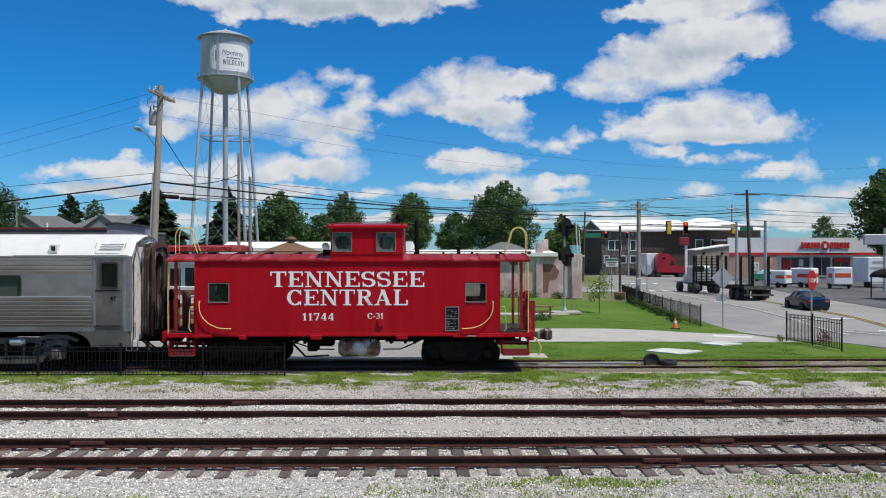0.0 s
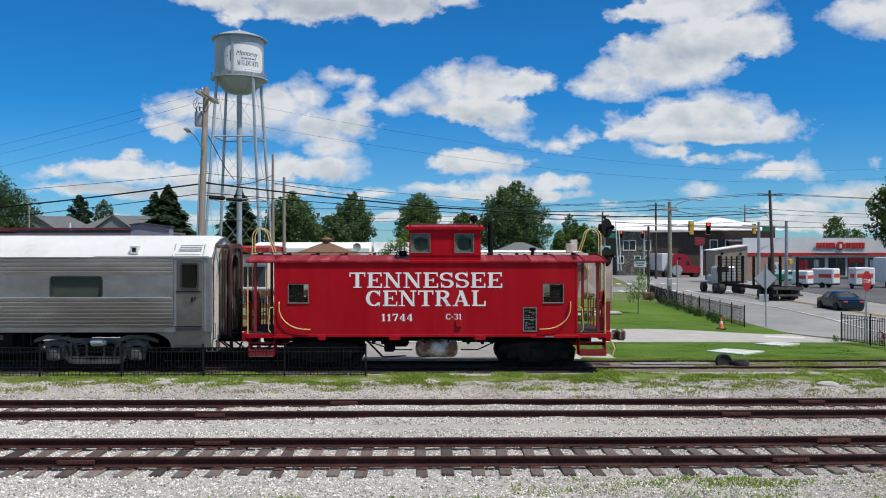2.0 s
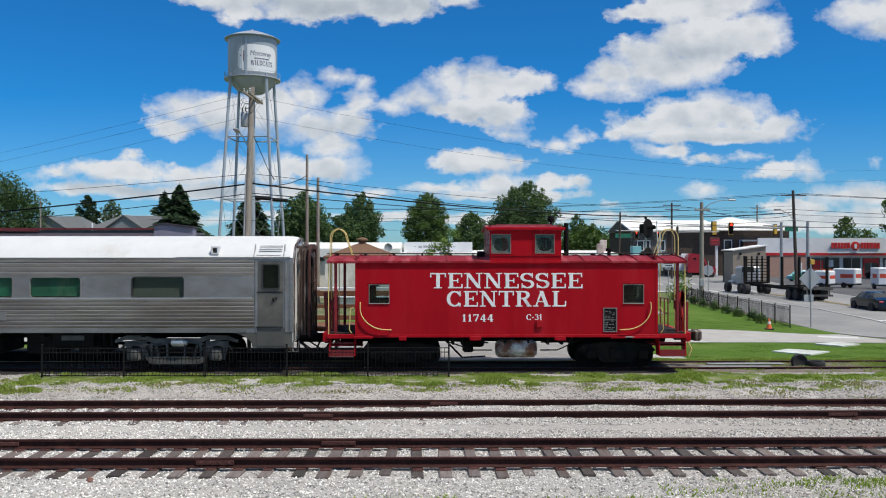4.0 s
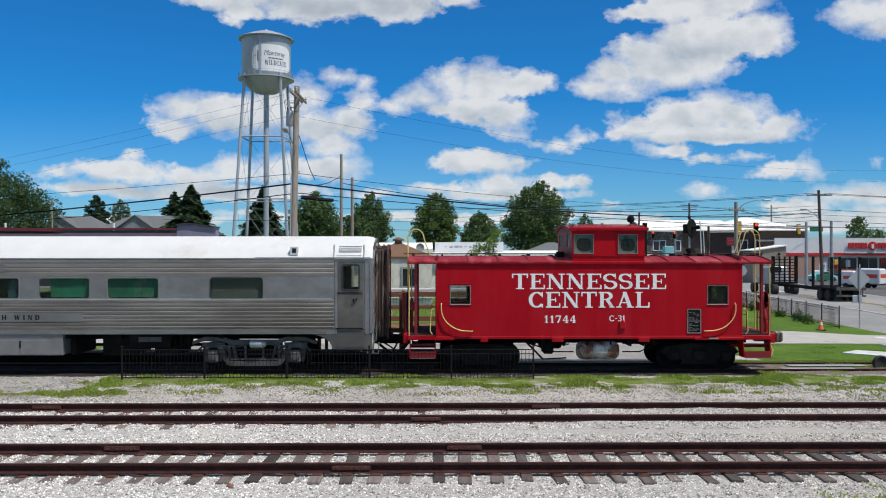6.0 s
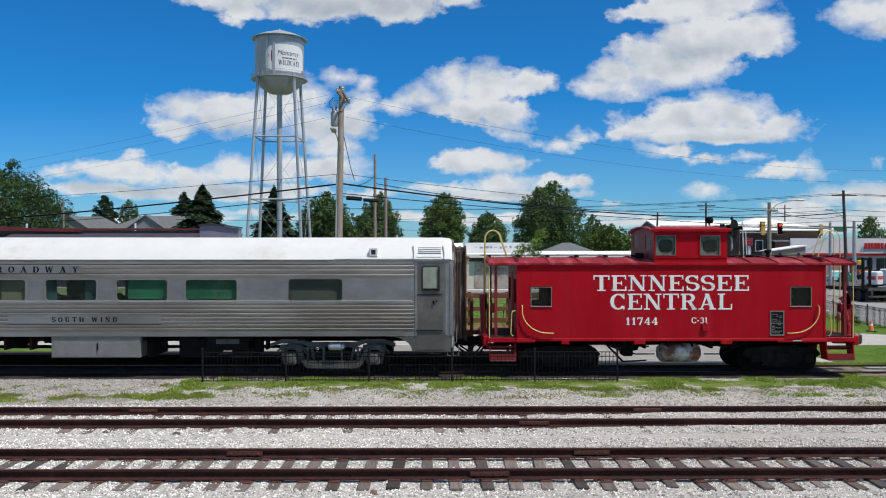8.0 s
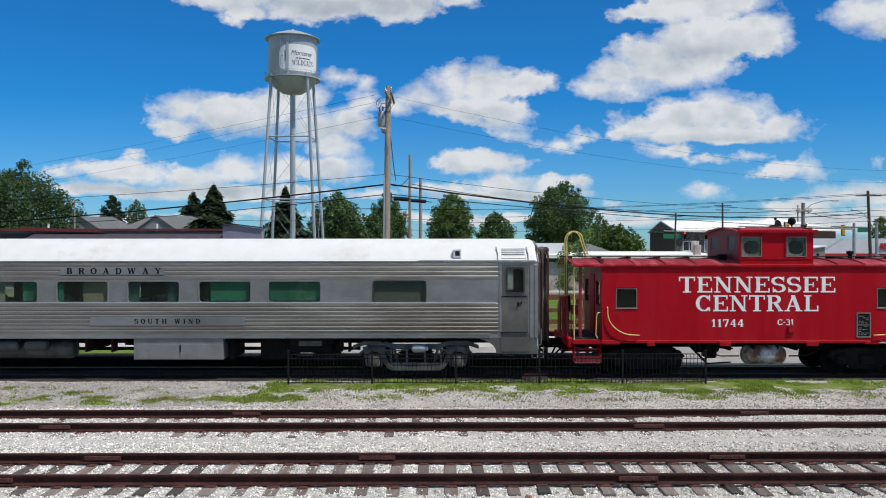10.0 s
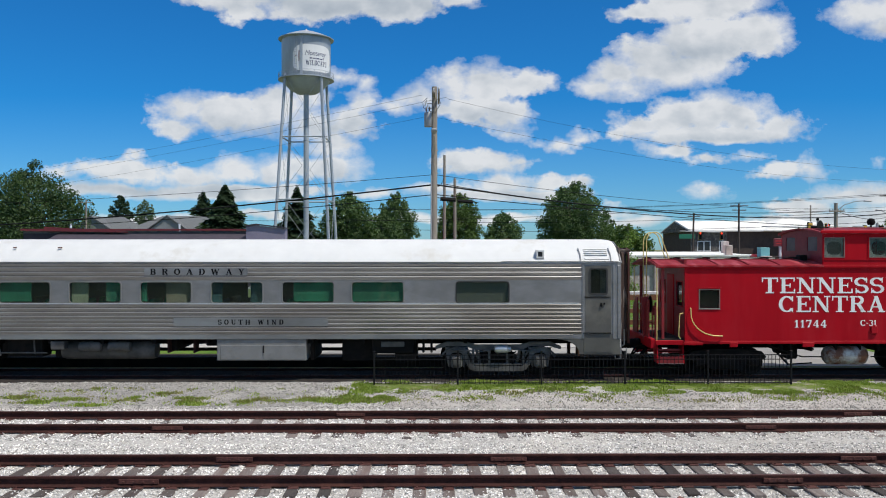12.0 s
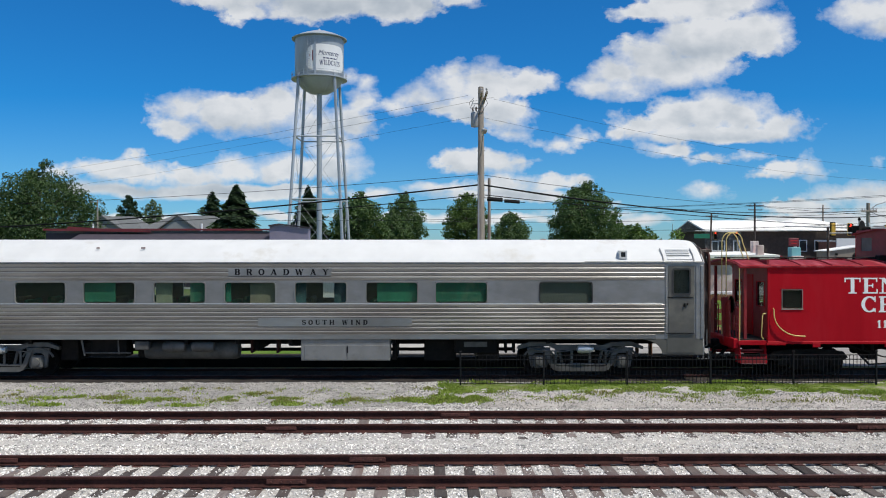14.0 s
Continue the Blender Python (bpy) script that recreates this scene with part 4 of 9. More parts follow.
    part("step_skirt", Mesh().prism(trap, "y", FACE + .002, FACE + .05), DOOR_GREY, c, "grey skirt curved up to the truck")
    part("skirt_door", Mesh().wall(-10.46, -9.58, .80, 1.36, FACE - .01, FACE + .01), DOOR_GREY, c)
    # roof: rounded section, closed down at the end
    def roof_profile(s=1.0, drop=0.0):
        half = CL - FACE
        pts = []
        for k in range(25):
            a = math.pi * k / 24
            yy = -math.copysign(abs(math.cos(a)) ** .8, math.cos(a)) * half * s
            zz = 3.55 + (0.74 - drop) * (1 - abs(math.cos(a)) ** 1.84)
            pts.append((CL + yy, zz))
        return pts
    m = Mesh()
    stations = [(X0, .97, .12), (X0 + .3, 1.012, 0), (-10.15, 1.012, 0), (-9.62, 1.012, 0.0), (-9.44, 1.004, .02), (-9.37, .99, .05), (-9.345, .975, .08)]
    n = 25
    for x, s, d in stations:
        m.v += [(x, *p) for p in roof_profile(s, d)]
    for k in range(len(stations) - 1):
        m.f += [(k * n + j, k * n + j + 1, (k + 1) * n + j + 1, (k + 1) * n + j) for j in range(n - 1)]
    m.f += [tuple(range(n))[::-1], tuple((len(stations) - 1) * n + j for j in range(n))]
    roof = part("roof", m, ROOF_WHITE, c, "white coated rounded roof", smooth=True)
    part("drip_rail", Mesh().cbox(((X0 - 13) / 2, FACE - .03, 3.575), (-13 - X0, .05, .03), chamfer=.008).cbox((-11.2, FACE - .03, 3.60), (3.6, .05, .03), chamfer=.008), STEEL, roof)
    part("roof_vent", Mesh().ring(-11.87, -11.73, 3.74, 3.89, FACE + .06, FACE + .32, .05), ROOF_WHITE, roof)
    part("vent_opening", Mesh().cbox((-11.8, FACE + .14, 3.815), (.14, .09, .15)), GASKET, roof, "small black vent opening")
    for x, dz in ((-28.1, .05), (-26.7, .02)):
        part("roof_scar", Mesh().cbox((x, FACE + .42, 4.02), (.15 - dz, .06, .02), pose(0, 0, 0, 38, 0, 20).to_3x3(), .008), RUST_OR, roof, "torn rusty scar in the roof coating")
    gm = Mesh()
    for k in range(4):
        gm.cbox((-10.06, FACE + .20 + .075 * k, 3.80 + .055 * k), (.72, .05, .02), chamfer=.006)
    part("roof_louvre", gm, ROOF_WHITE, roof, "white end louvre")
    for x in (-10.56, -9.62):
        part("end_hatch_strip", Mesh().tube([(x, FACE + .0, 3.59), (x + .01, FACE + .20, 3.80), (x - .02, FACE + .43, 4.0)], .02), STEEL, roof)
    part("roof_grab", Mesh().tube([(-10.45, FACE - .03, 3.69), (-10.45, FACE - .05, 3.66), (-9.7, FACE - .05, 3.66), (-9.7, FACE - .03, 3.69)], .012), STEEL, roof)
    # ends, floor, inside
    part("end_wall", Mesh().box(X0, X0 + .06, FACE + .06, BACK - .06, 1.22, 3.58), WHITE_DIRTY, c, "white end wall with rust stains")
    part("end_wall", Mesh().box(X1 - .06, X1 + .004, FACE + .06, BACK - .06, .9, 3.58), WHITE_DIRTY, c, "white end wall with rust stains")
    part("floor", Mesh().box(X0 + .06, X1 - .06, FACE + .06, BACK - .06, 1.2, 1.32), BLACK, c)
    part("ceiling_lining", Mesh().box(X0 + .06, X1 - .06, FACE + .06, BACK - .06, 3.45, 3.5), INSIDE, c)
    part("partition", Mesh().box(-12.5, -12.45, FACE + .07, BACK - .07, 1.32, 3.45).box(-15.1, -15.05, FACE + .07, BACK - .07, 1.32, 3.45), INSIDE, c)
    for k, x in enumerate(np.arange(-31.4, -16.0, 1.07)):
        for y in (FACE + .75, BACK - .75):
            part("coach_seat", Mesh().cbox((float(x), y, 2.0), (.16, 1.0, .85), pose(0, 0, 0, 0, 12, 0).to_3x3(), .05).cbox((float(x) + .3, y, 1.72), (.5, 1.0, .16), None, .04), GREEN_BLIND if k % 3 else TAN_BLIND, c, "upholstered coach seat")
    # bellows at the end
    dm = Mesh()
    for k in range(4):
        x = X1 + .04 + k * .088
        s = .035 if k % 2 else 0
        o = [(CL - .74 + s, 1.05), (CL - .74 + s, 3.50), (CL - .60 + s, 3.86 - s), (CL, 4.02 - s), (CL + .60 - s, 3.86 - s), (CL + .74 - s, 3.50), (CL + .74 - s, 1.05)]
        i_ = [(CL + (p[0] - CL) * .62, p[1] * .9 + .1) for p in o]
        for q in range(6):
            dm.add([(x, *o[q]), (x + .07, *o[q]), (x + .07, *o[q + 1]), (x, *o[q + 1]), (x, *i_[q]), (x + .07, *i_[q]), (x + .07, *i_[q + 1]), (x, *i_[q + 1])],
                   [(0, 1, 2, 3), (4, 7, 6, 5), (0, 3, 7, 4), (1, 5, 6, 2)])
    part("diaphragm", dm, BELLOWS, c, "torn brown canvas bellows")
    # steel face plate of the bellows and the grey rim round the end
    def arch_ring(w, r, z0, z1):
        pts = [(CL - w, z0), (CL - w, z1 - r)] + [(CL - w + r - r * math.cos(radians(a)), z1 - r + r * math.sin(radians(a))) for a in range(15, 91, 15)]
        return pts + [(2 * CL - p[0], p[1]) for p in pts[::-1]]
    oo, ii = arch_ring(.82, .42, 1.0, 4.02), arch_ring(.66, .32, 1.0, 3.86)
    n2 = len(oo)
    fp = Mesh()
    fp.v = [(x, *p) for x in (X1 + .385, X1 + .435) for o in (oo, ii) for p in o]
    for i in range(n2 - 1):
        fp.f += [(i, i + 1, n2 + i + 1, n2 + i), (2 * n2 + i, 3 * n2 + i, 3 * n2 + i + 1, 2 * n2 + i + 1), (i, 2 * n2 + i, 2 * n2 + i + 1, i + 1), (n2 + i, n2 + i + 1, 3 * n2 + i + 1, 3 * n2 + i)]
    fp.f += [(0, n2, 3 * n2, 2 * n2), (n2 - 1, 3 * n2 - 1, 4 * n2 - 1, 2 * n2 - 1)]
    part("face_plate", fp, RUST_OR, c, "rusty brown steel face plate")
    part("end_rim", Mesh().tube([(X1 + .01, p[0], p[1]) for p in roof_profile(.975, .08)], .025, 6), STEEL_FLAT, c, smooth=True)
    part("end_fender", Mesh().tube([(X1 + .02, FACE + .10, .95), (X1 + .02, FACE + .10, 3.4), (X1 + .02, FACE + .45, 4.0), (X1 + .02, CL, 4.22)], .03).cbox((X1 + .21, FACE + .55, 3.93), (.4, .12, .10), chamfer=.02), BELLOWS, c)
    part("end_handrail", Mesh().tube([(X1 + .06, FACE + .05, 1.0), (X1 + .10, FACE + .03, 1.02), (X1 + .10, FACE + .03, 1.5)], .016), STEEL, c)
    for dx in (-.16, .02):
        part("corner_step", Mesh().tube([(X1 + dx, FACE + .06, .98), (X1 + dx - .02, FACE + .04, .62), (X1 + dx + .14, FACE + .04, .60), (X1 + dx + .16, FACE + .06, .95)], .018, 6), STEEL_FLAT, c, "bent steel stirrup under the coach corner")
    # coupler and hoses
    part("coupler", Mesh().cbox((X1 + .35, CL, .88), (1.3, .3, .24), None, .04).cbox((X1 + .95, CL, .9), (.34, .42, .34), None, .06).cbox((X1 + .3, CL - .35, .98), (.5, .5, .22), None, .04), BLACK, c)
    hm = Mesh()
    for k, yy in enumerate((-.75, -.5, .5)):
        hm.tube([(X1 + .02, CL + yy, .9), (X1 + .25, CL + yy, .70), (X1 + .5 + .1 * k, CL + yy * .8, .42), (X1 + .85, CL + yy * .7, .55), (X1 + 1.1, CL + yy * .6, .85)], .03, 6)
    part("air_hose", hm, BLACK, c)
    # underframe
    part("centre_sill", Mesh().cbox(((X0 + X1) / 2, CL, 1.08), (X1 - X0 - 1, .5, .3)), BLACK, c)
    xb = Mesh()
    for x in np.arange(X0 + 5, X1 - 4, 1.6):
        xb.cbox((float(x), CL, 1.14), (.12, 2.7, .16))
    part("cross_bearer", xb, BLACK, c, kind="stuff")
    box = part("battery_box", Mesh().cbox((-20.36, FACE + .42, .885), (2.74, .78, .66), None, .015), SILVER, c, "silver underfloor equipment box")
    for x in (-20.98, -19.65):
        part("box_door", Mesh().cbox((x, FACE + .024, .80), (1.28, .014, .44), None, .006), SILVER, box)
    part("box_latch", Mesh().cbox((-20.30, FACE + .012, .9), (.035, .03, .22)), BLACK, box)
    part("equipment_case", Mesh().cbox((-16.35, FACE + .7, .98), (1.3, .9, .48), None, .03), BLACK, c)
    part("equipment_panel", Mesh().cbox((-16.35, FACE + .24, 1.03), (.72, .02, .16), None, .01), GREY_CAST, c)
    for xa, xb, za in ((-17.95, -16.95, .48), (-16.3, -15.6, .45), (-18.95, -18.8, .5), (-22.2, -21.8, .95), (-23.3, -23.1, .8), (-29.3, -28.75, .5), (-26.9, -26.65, .6), (-28.55, -28.1, .7)):
        part("equipment_case", Mesh().cbox(((xa + xb) / 2, CL - .2, (1.2 + za) / 2), (xb - xa, 1.6, 1.2 - za), None, .03), BLACK, c)
    part("pipe_run", Mesh().tube([(-29, CL + .9, .62), (-15, CL + .9, .62)], .06, 6), BLACK, c)
    for x in (-15.4, -15.15, -22.5, -23.3):
        part("hanger", Mesh().cbox((x, FACE + .5, .98), (.07, .4, .44), None, .01), BLACK if x > -20 else RUST, c)
    part("water_tank", Mesh().lathe([(.05, -1.5), (.26, -1.45), (.30, -1.3), (.30, 1.3), (.26, 1.45), (.05, 1.5)], (-25.2, FACE + .62, .83), "x", 20), BLACK_TANK, c, smooth=True)
    for x in (-25.68, -24.78):
        part("air_reservoir", Mesh().lathe([(.04, -.36), (.13, -.33), (.155, -.25), (.155, .25), (.13, .33), (.04, .36)], (x, FACE + .24, .97), "x", 16), GREY_CAST, c, smooth=True)
    part("valve_box", Mesh().cbox((-26.62, FACE + .2, 1.02), (.42, .3, .26), None, .02), GREY_CAST, c)
    part("tool_cage", Mesh().cbox((-27.72, FACE + .6, .92), (1.1, .6, .55), None, .03), BLACK, c)
    part("under_pipe", Mesh().tube([(-28.4, FACE + .2, .78), (-27.0, FACE + .2, .78)], .022).tube([(-28.5, FACE + .15, 1.2), (-28.4, FACE + .15, .7)], .03).tube([(-27.38, FACE + .15, 1.2), (-27.35, FACE + .15, .75)], .025), GREY_CAST, c)
    # trucks
    for xc in (-13.08, -31.2):
        yy = FACE + .33
        tk = part("truck", Mesh().cbox((xc, CL, .62), (1.0, 1.9, .3), None, .05), BLACK, c)
        fr = Mesh()
        # side frame: an upper beam, a lower equaliser and pedestals
        fr.prism([(xc + a, b) for a, b in ((-1.95, .86), (-1.6, .96), (-1.0, .96), (-.7, .84), (.7, .84), (1.0, .96), (1.6, .96), (1.95, .86), (1.95, .96), (1.6, 1.10), (1.0, 1.10), (.7, 1.0), (-.7, 1.0), (-1.0, 1.10), (-1.6, 1.10), (-1.95, .96))], "y", yy - .06, yy + .12)
        part("side_frame", fr, GREY_CAST, tk, "grey cast truck frame")
        eq = Mesh().prism([(xc + a, b) for a, b in ((-1.15, .86), (-.98, .40), (-.86, .24), (-.72, .19), (.72, .19), (.86, .24), (.98, .40), (1.15, .86), (1.0, .86), (.86, .46), (.74, .34), (-.74, .34), (-.86, .46), (-1.0, .86))], "y", yy - .1, yy - .02)
        part("equaliser_bar", eq, GREY_CAST, tk, "grey curved equaliser bar")
        for sx in (-1, 1):
            px = xc + sx * 1.295
            for y2, o in ((CL - .7535, -1), (CL + .7535, 1)):
                part("wheel", wheel_mesh(px, y2, .46, .455, o), BLACK, tk, smooth=True)
            part("journal_box", Mesh().cbox((px, yy - .06, .50), (.36, .22, .40), None, .05).lathe([(.04, -.03), (.12, -.02), (.14, .03)], (px, yy - .19, .50), "y", 14), GREY_CAST, tk)
            part("pedestal", Mesh().prism([(px + a, b) for a, b in ((-.36, .92), (-.26, .34), (-.20, .30), (-.19, .70), (-.1, .76), (.1, .76), (.19, .70), (.20, .30), (.26, .34), (.36, .92))], "y", yy - .04, yy + .06), GREY_CAST, tk)
            ar = [(px + .5 * math.cos(radians(a)), yy - .03, .5 + .42 * math.sin(radians(a))) for a in range(20, 161, 14)]
            part("wheel_guard", Mesh().tube(ar, .035, 6), GREY_CAST, tk)
            sp = [(xc + sx * .45 + .10 * math.cos(k * .9), yy + .10 * math.sin(k * .9), .36 + k * .012) for k in range(36)]
            part("coil_spring", Mesh().tube(sp, .018, 5), BLACK, tk)
        for a in (-.78, -.28, .28, .78):
            part("swing_hanger", Mesh().cbox((xc + a, yy - .07, .62), (.07, .05, .5), None, .012).lathe([(.02, -.03), (.05, -.02), (.05, .03)], (xc + a, yy - .10, .80), "y", 10), GREY_CAST, tk)
        part("spring_plank", Mesh().cbox((xc, yy - .04, .40), (1.5, .12, .07), None, .015), GREY_CAST, tk)
        for sx in (-1, 1):
            part("brake_hanger", Mesh().cbox((xc + sx * .62, yy - .02, .62), (.09, .06, .62), pose(0, 0, 0, 0, sx * 14, 0).to_3x3(), .012), BLACK_TANK, tk)
            part("brake_shoe", Mesh().cbox((xc + sx * .80, yy + .3, .46), (.08, .12, .34), pose(0, 0, 0, 0, sx * 8, 0).to_3x3(), .02), BLACK_TANK, tk)
        part("brake_cylinder", Mesh().lathe([(.03, -.27), (.10, -.24), (.13, -.18), (.13, .14), (.09, .17), (.09, .24), (.03, .27)], (xc + .13, yy - .14, .88), "x", 18), BRIGHT, tk, "bright silver brake cylinder", smooth=True)
        part("brake_rod", Mesh().tube([(xc - 1.5, yy - .1, .86), (xc - .5, yy - .1, .80), (xc - .2, yy - .1, .88)], .022).tube([(xc + .4, yy - .1, .88), (xc + 1.1, yy - .1, .8)], .022), GREY_CAST, tk)
    return c


build_coach()


# ---- caboose ----
def build_caboose():
    X0, X1 = -7.35, 2.25          # body
    R0, R1 = -8.25, 3.19          # roof
    c = thing("caboose", (-2.55, CL, 0), "bright red cupola caboose with white slab lettering", "train car")
    wn = [(-6.90, -6.29, 2.15, 2.72), (1.17, 1.79, 2.15, 2.72)]
    wf = [(-6.90, -6.29, 2.15, 2.72), (-4.3, -3.6, 2.15, 2.72), (1.17, 1.79, 2.15, 2.72)]
    cw = [(-3.02, -2.44, 3.74, 4.31), (-1.63, -1.06, 3.74, 4.31)]
    C0, C1 = -3.09, -.82
    part("side_wall", Mesh().wall(X0, X1, 1.10, 3.42, FACE, FACE + .07, wn), RED, c)
    part("side_wall", Mesh().wall(X0, X1, 1.10, 3.42, BACK - .07, BACK, wf), RED, c)
    part("side_sill", Mesh().cbox(((X0 + X1) / 2, FACE + .004, 1.10), (X1 - X0 + .02, .05, .09), None, .01), RED, c)
    for x, w in ((-7.1, .6), (-5.85, .24), (-3.55, .36), (-.85, .36), (1.0, .5), (1.85, .9)):
        part("sill_bracket", Mesh().cbox((x, FACE + .0, 1.03 if w < .5 else 1.06), (w, .07, .14 if w < .5 else .08), None, .012), RED, c)
    # corner posts and top plate
    part("fascia", Mesh().cbox(((R0 + R1) / 2, FACE - .035, 3.445), (R1 - R0, .035, .085), None, .01), RED, c, "red roof fascia board")
    part("side_seam", Mesh().cbox(((X0 + X1) / 2, FACE - .004, 3.33), (X1 - X0, .012, .02)).cbox((X0 + .03, FACE - .004, 2.25), (.07, .014, 2.3), None, .004).cbox((X1 - .03, FACE - .004, 2.25), (.07, .014, 2.3), None, .004), RED, c)
    for a, b, z0, z1 in wn:
        w = part("window", Mesh().ring(a, b, z0, z1, FACE - .012, FACE + .03, .022), FRAME_DULL, c, "small square window with a worn frame")
        part("window_sill", Mesh().cbox(((a + b) / 2, FACE - .012, z0 - .02), (b - a + .06, .03, .022), None, .005), SILVER, w)
        part("pane", Mesh().cbox(((a + b) / 2, FACE + .035, (z0 + z1) / 2), (b - a, .006, z1 - z0)), GLASS, w).visible_shadow = False
        part("hood", Mesh().cbox(((a + b) / 2, FACE - .015, z1 + .06), (b - a + .10, .02, .016), None, .004), RED, w)
    for x, yy in ((X0, -1), (X1, 1)):
        doorh = [(CL - .36, CL + .36, 1.25, 3.15), (CL - 1.25, CL - .65, 2.2, 2.95), (CL + .65, CL + 1.25, 2.2, 2.95)]
        em = Mesh().wall(FACE + .07, BACK - .07, 1.10, 3.65, 0, .07, doorh[1:])
        em.v = [(x + (p[1] if yy < 0 else -p[1]), p[0], p[2]) for p in em.v]
        # end walls in the darker red, with their shade put into the colour
        ew = part("end_wall", em, RED_DARK, c, "end wall in a darker red that holds its shade")
        part("end_door", Mesh().cbox((x + .0 * yy, CL, 2.2), (.05, .72, 1.95), None, .01), RED, ew)
        for h in doorh[1:]:
            part("end_pane", Mesh().box(x + .03 * -yy, x + .036 * -yy, h[0], h[1], h[2], h[3]), GLASS, ew)
            fm = Mesh().ring(h[0], h[1], h[2], h[3], 0, .03, .03)
            fm.v = [(x + yy * (.012 - p[1]), p[0], p[2]) for p in fm.v]
            part("end_window_frame", fm, RED, ew)
    # roof: low arch with seams
    def arch(rise, half, base, n=14):
        return [(CL + half * (2 * k / n - 1), base + rise * (1 - (2 * k / n - 1) ** 2)) for k in range(n + 1)]
    top = arch(.17, 1.585, 3.475)
    under = [(p[0], p[1] - .05) for p in top[::-1]]
    rm = Mesh()
    for a, b in ((R0, C0), (C1, R1)):
        rm.prism(top + under, "x", a, b)
    rf = part("roof", rm, RED_ROOF, c, "faded streaky red sheet roof", smooth=True)
    for x in [R0 + .06, -7.3, -6.35, -5.4, -4.45, -3.55, -.1, .75, 1.6, 2.45, R1 - .05]:
        q = arch(.175, 1.58, 3.49)
        part("roof_seam", Mesh().tube([(x, *p) for p in q], .022, 6), RED_ROOF, rf)
    wk = Mesh()
    for a, b in ((R0 - .15, C0 - .05), (C1 + .05, R1 + .22)):
        for k in (-1, 0, 1):
            wk.cbox(((a + b) / 2, CL + k * .2, 3.715), (b - a, .16, .03), None, .006)
        x = a + .3
        while x < b:
            wk.cbox((x, CL, 3.67), (.06, .6, .06))
            x += .95
    part("running_board", wk, DECK, c, "weathered wooden running board")
    # cupola
    cp = part("cupola", Mesh().wall(C0, C1, 3.40, 4.46, FACE + .001, FACE + .06, cw), RED, c, "red cupola with square windows")
    part("cupola_far_side", Mesh().wall(C0, C1, 3.40, 4.46, BACK - .06, BACK - .001, cw), RED, cp)
    ch = [(CL - 1.15, CL - .45, 3.92, 4.36), (CL + .45, CL + 1.15, 3.92, 4.36)]
    # cupola ends get the darker red too, as painted shade
    for x, d in ((C0, 1), (C1, -1)):
        em = Mesh().wall(FACE + .06, BACK - .06, 3.50, 4.62, 0, .05, ch)
        em.v = [(x + d * p[1], p[0], p[2]) for p in em.v]
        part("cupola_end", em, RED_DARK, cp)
        for h in ch:
            part("cupola_pane", Mesh().box(x + d * .02, x + d * .026, h[0], h[1], h[2], h[3]), DIRTY_GLASS, cp)
    for a, b, z0, z1 in cw:
        part("cupola_window_frame", Mesh().ring(a, b, z0, z1, FACE - .014, FACE + .02, .024), FRAME_DULL, cp, "worn grey window frame")
        part("cupola_pane", Mesh().cbox(((a + b) / 2, FACE + .03, (z0 + z1) / 2), (b - a, .006, z1 - z0)), GLASS, cp).visible_shadow = False
        part("window_film", rim(rounded(a, b, z0, z1, .02), rounded(a + .075, b - .055, z0 + .06, z1 - .10, .15), FACE + .042, FACE + .05), MILKY, cp, "milky clouded border of the old pane")
        part("cupola_pane", Mesh().cbox(((a + b) / 2, BACK - .03, (z0 + z1) / 2), (b - a, .006, z1 - z0)), DIRTY_GLASS, cp)
    part("cupola_batten", Mesh().cbox((-2.40, FACE - .008, 4.03), (.03, .02, .8)).cbox((-1.69, FACE - .008, 4.03), (.03, .02, .8)).cbox(((C0 + C1) / 2, FACE - .008, 3.66), (C1 - C0, .025, .03)).cbox(((C0 + C1) / 2, FACE - .008, 4.42), (C1 - C0 + .04, .03, .06)), RED, cp)
    ctop = arch(.15, 1.60, 4.50)
    part("cupola_roof", Mesh().prism(ctop + [(p[0], p[1] - .055) for p in ctop[::-1]], "x", C0 - .10, C1 + .10), RED_ROOF, cp, "faded red arched roof", smooth=True)
    part("cupola_fascia", Mesh().cbox(((C0 + C1) / 2, FACE - .085, 4.505), (C1 - C0 + .22, .03, .09), None, .01), RED, cp)
    part("cupola_grab", Mesh().tube([(-2.9, FACE + .05, 4.60), (-2.9, FACE + .05, 4.63), (-1.1, FACE + .05, 4.63), (-1.1, FACE + .05, 4.60)], .014), RED_DARK, cp)
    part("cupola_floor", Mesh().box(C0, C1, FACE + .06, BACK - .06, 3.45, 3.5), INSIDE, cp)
    # stove pipe with a cap and a strut
    part("stove_pipe", Mesh().lathe([(.08, 0), (.08, 1.14), (.06, 1.14)], (-.40, 27.6, 3.60), "z", 16).tube([(-.85, 27.6, 4.62), (-.40, 27.6, 4.62)], .02), BLACK, c, "black stove pipe with a cap")
    part("marker_lamp", Mesh().lathe([(.03, 0), (.03, .06), (.10, .08), (.13, .16), (.10, .26), (.03, .29)], (-.98, CL - .35, 4.68), "z", 16), BLACK, c, "round black marker lamp", smooth=True)
    part("roof_vent", Mesh().lathe([(.06, 0), (.06, .16), (.11, .18), (.11, .26), (.03, .28)], (.98, CL - .2, 3.62), "z", 12), BLACK, c)
    part("roof_box", Mesh().cbox((-3.32, CL - .55, 3.68), (.24, .3, .22), None, .02), BLACK, c)
    # lettering
    part("lettering", lettering("TENNESSEE", -4.98, -.14, 2.615, 3.10, FACE - .006, .09), LETTER, c, "white slab serif lettering")
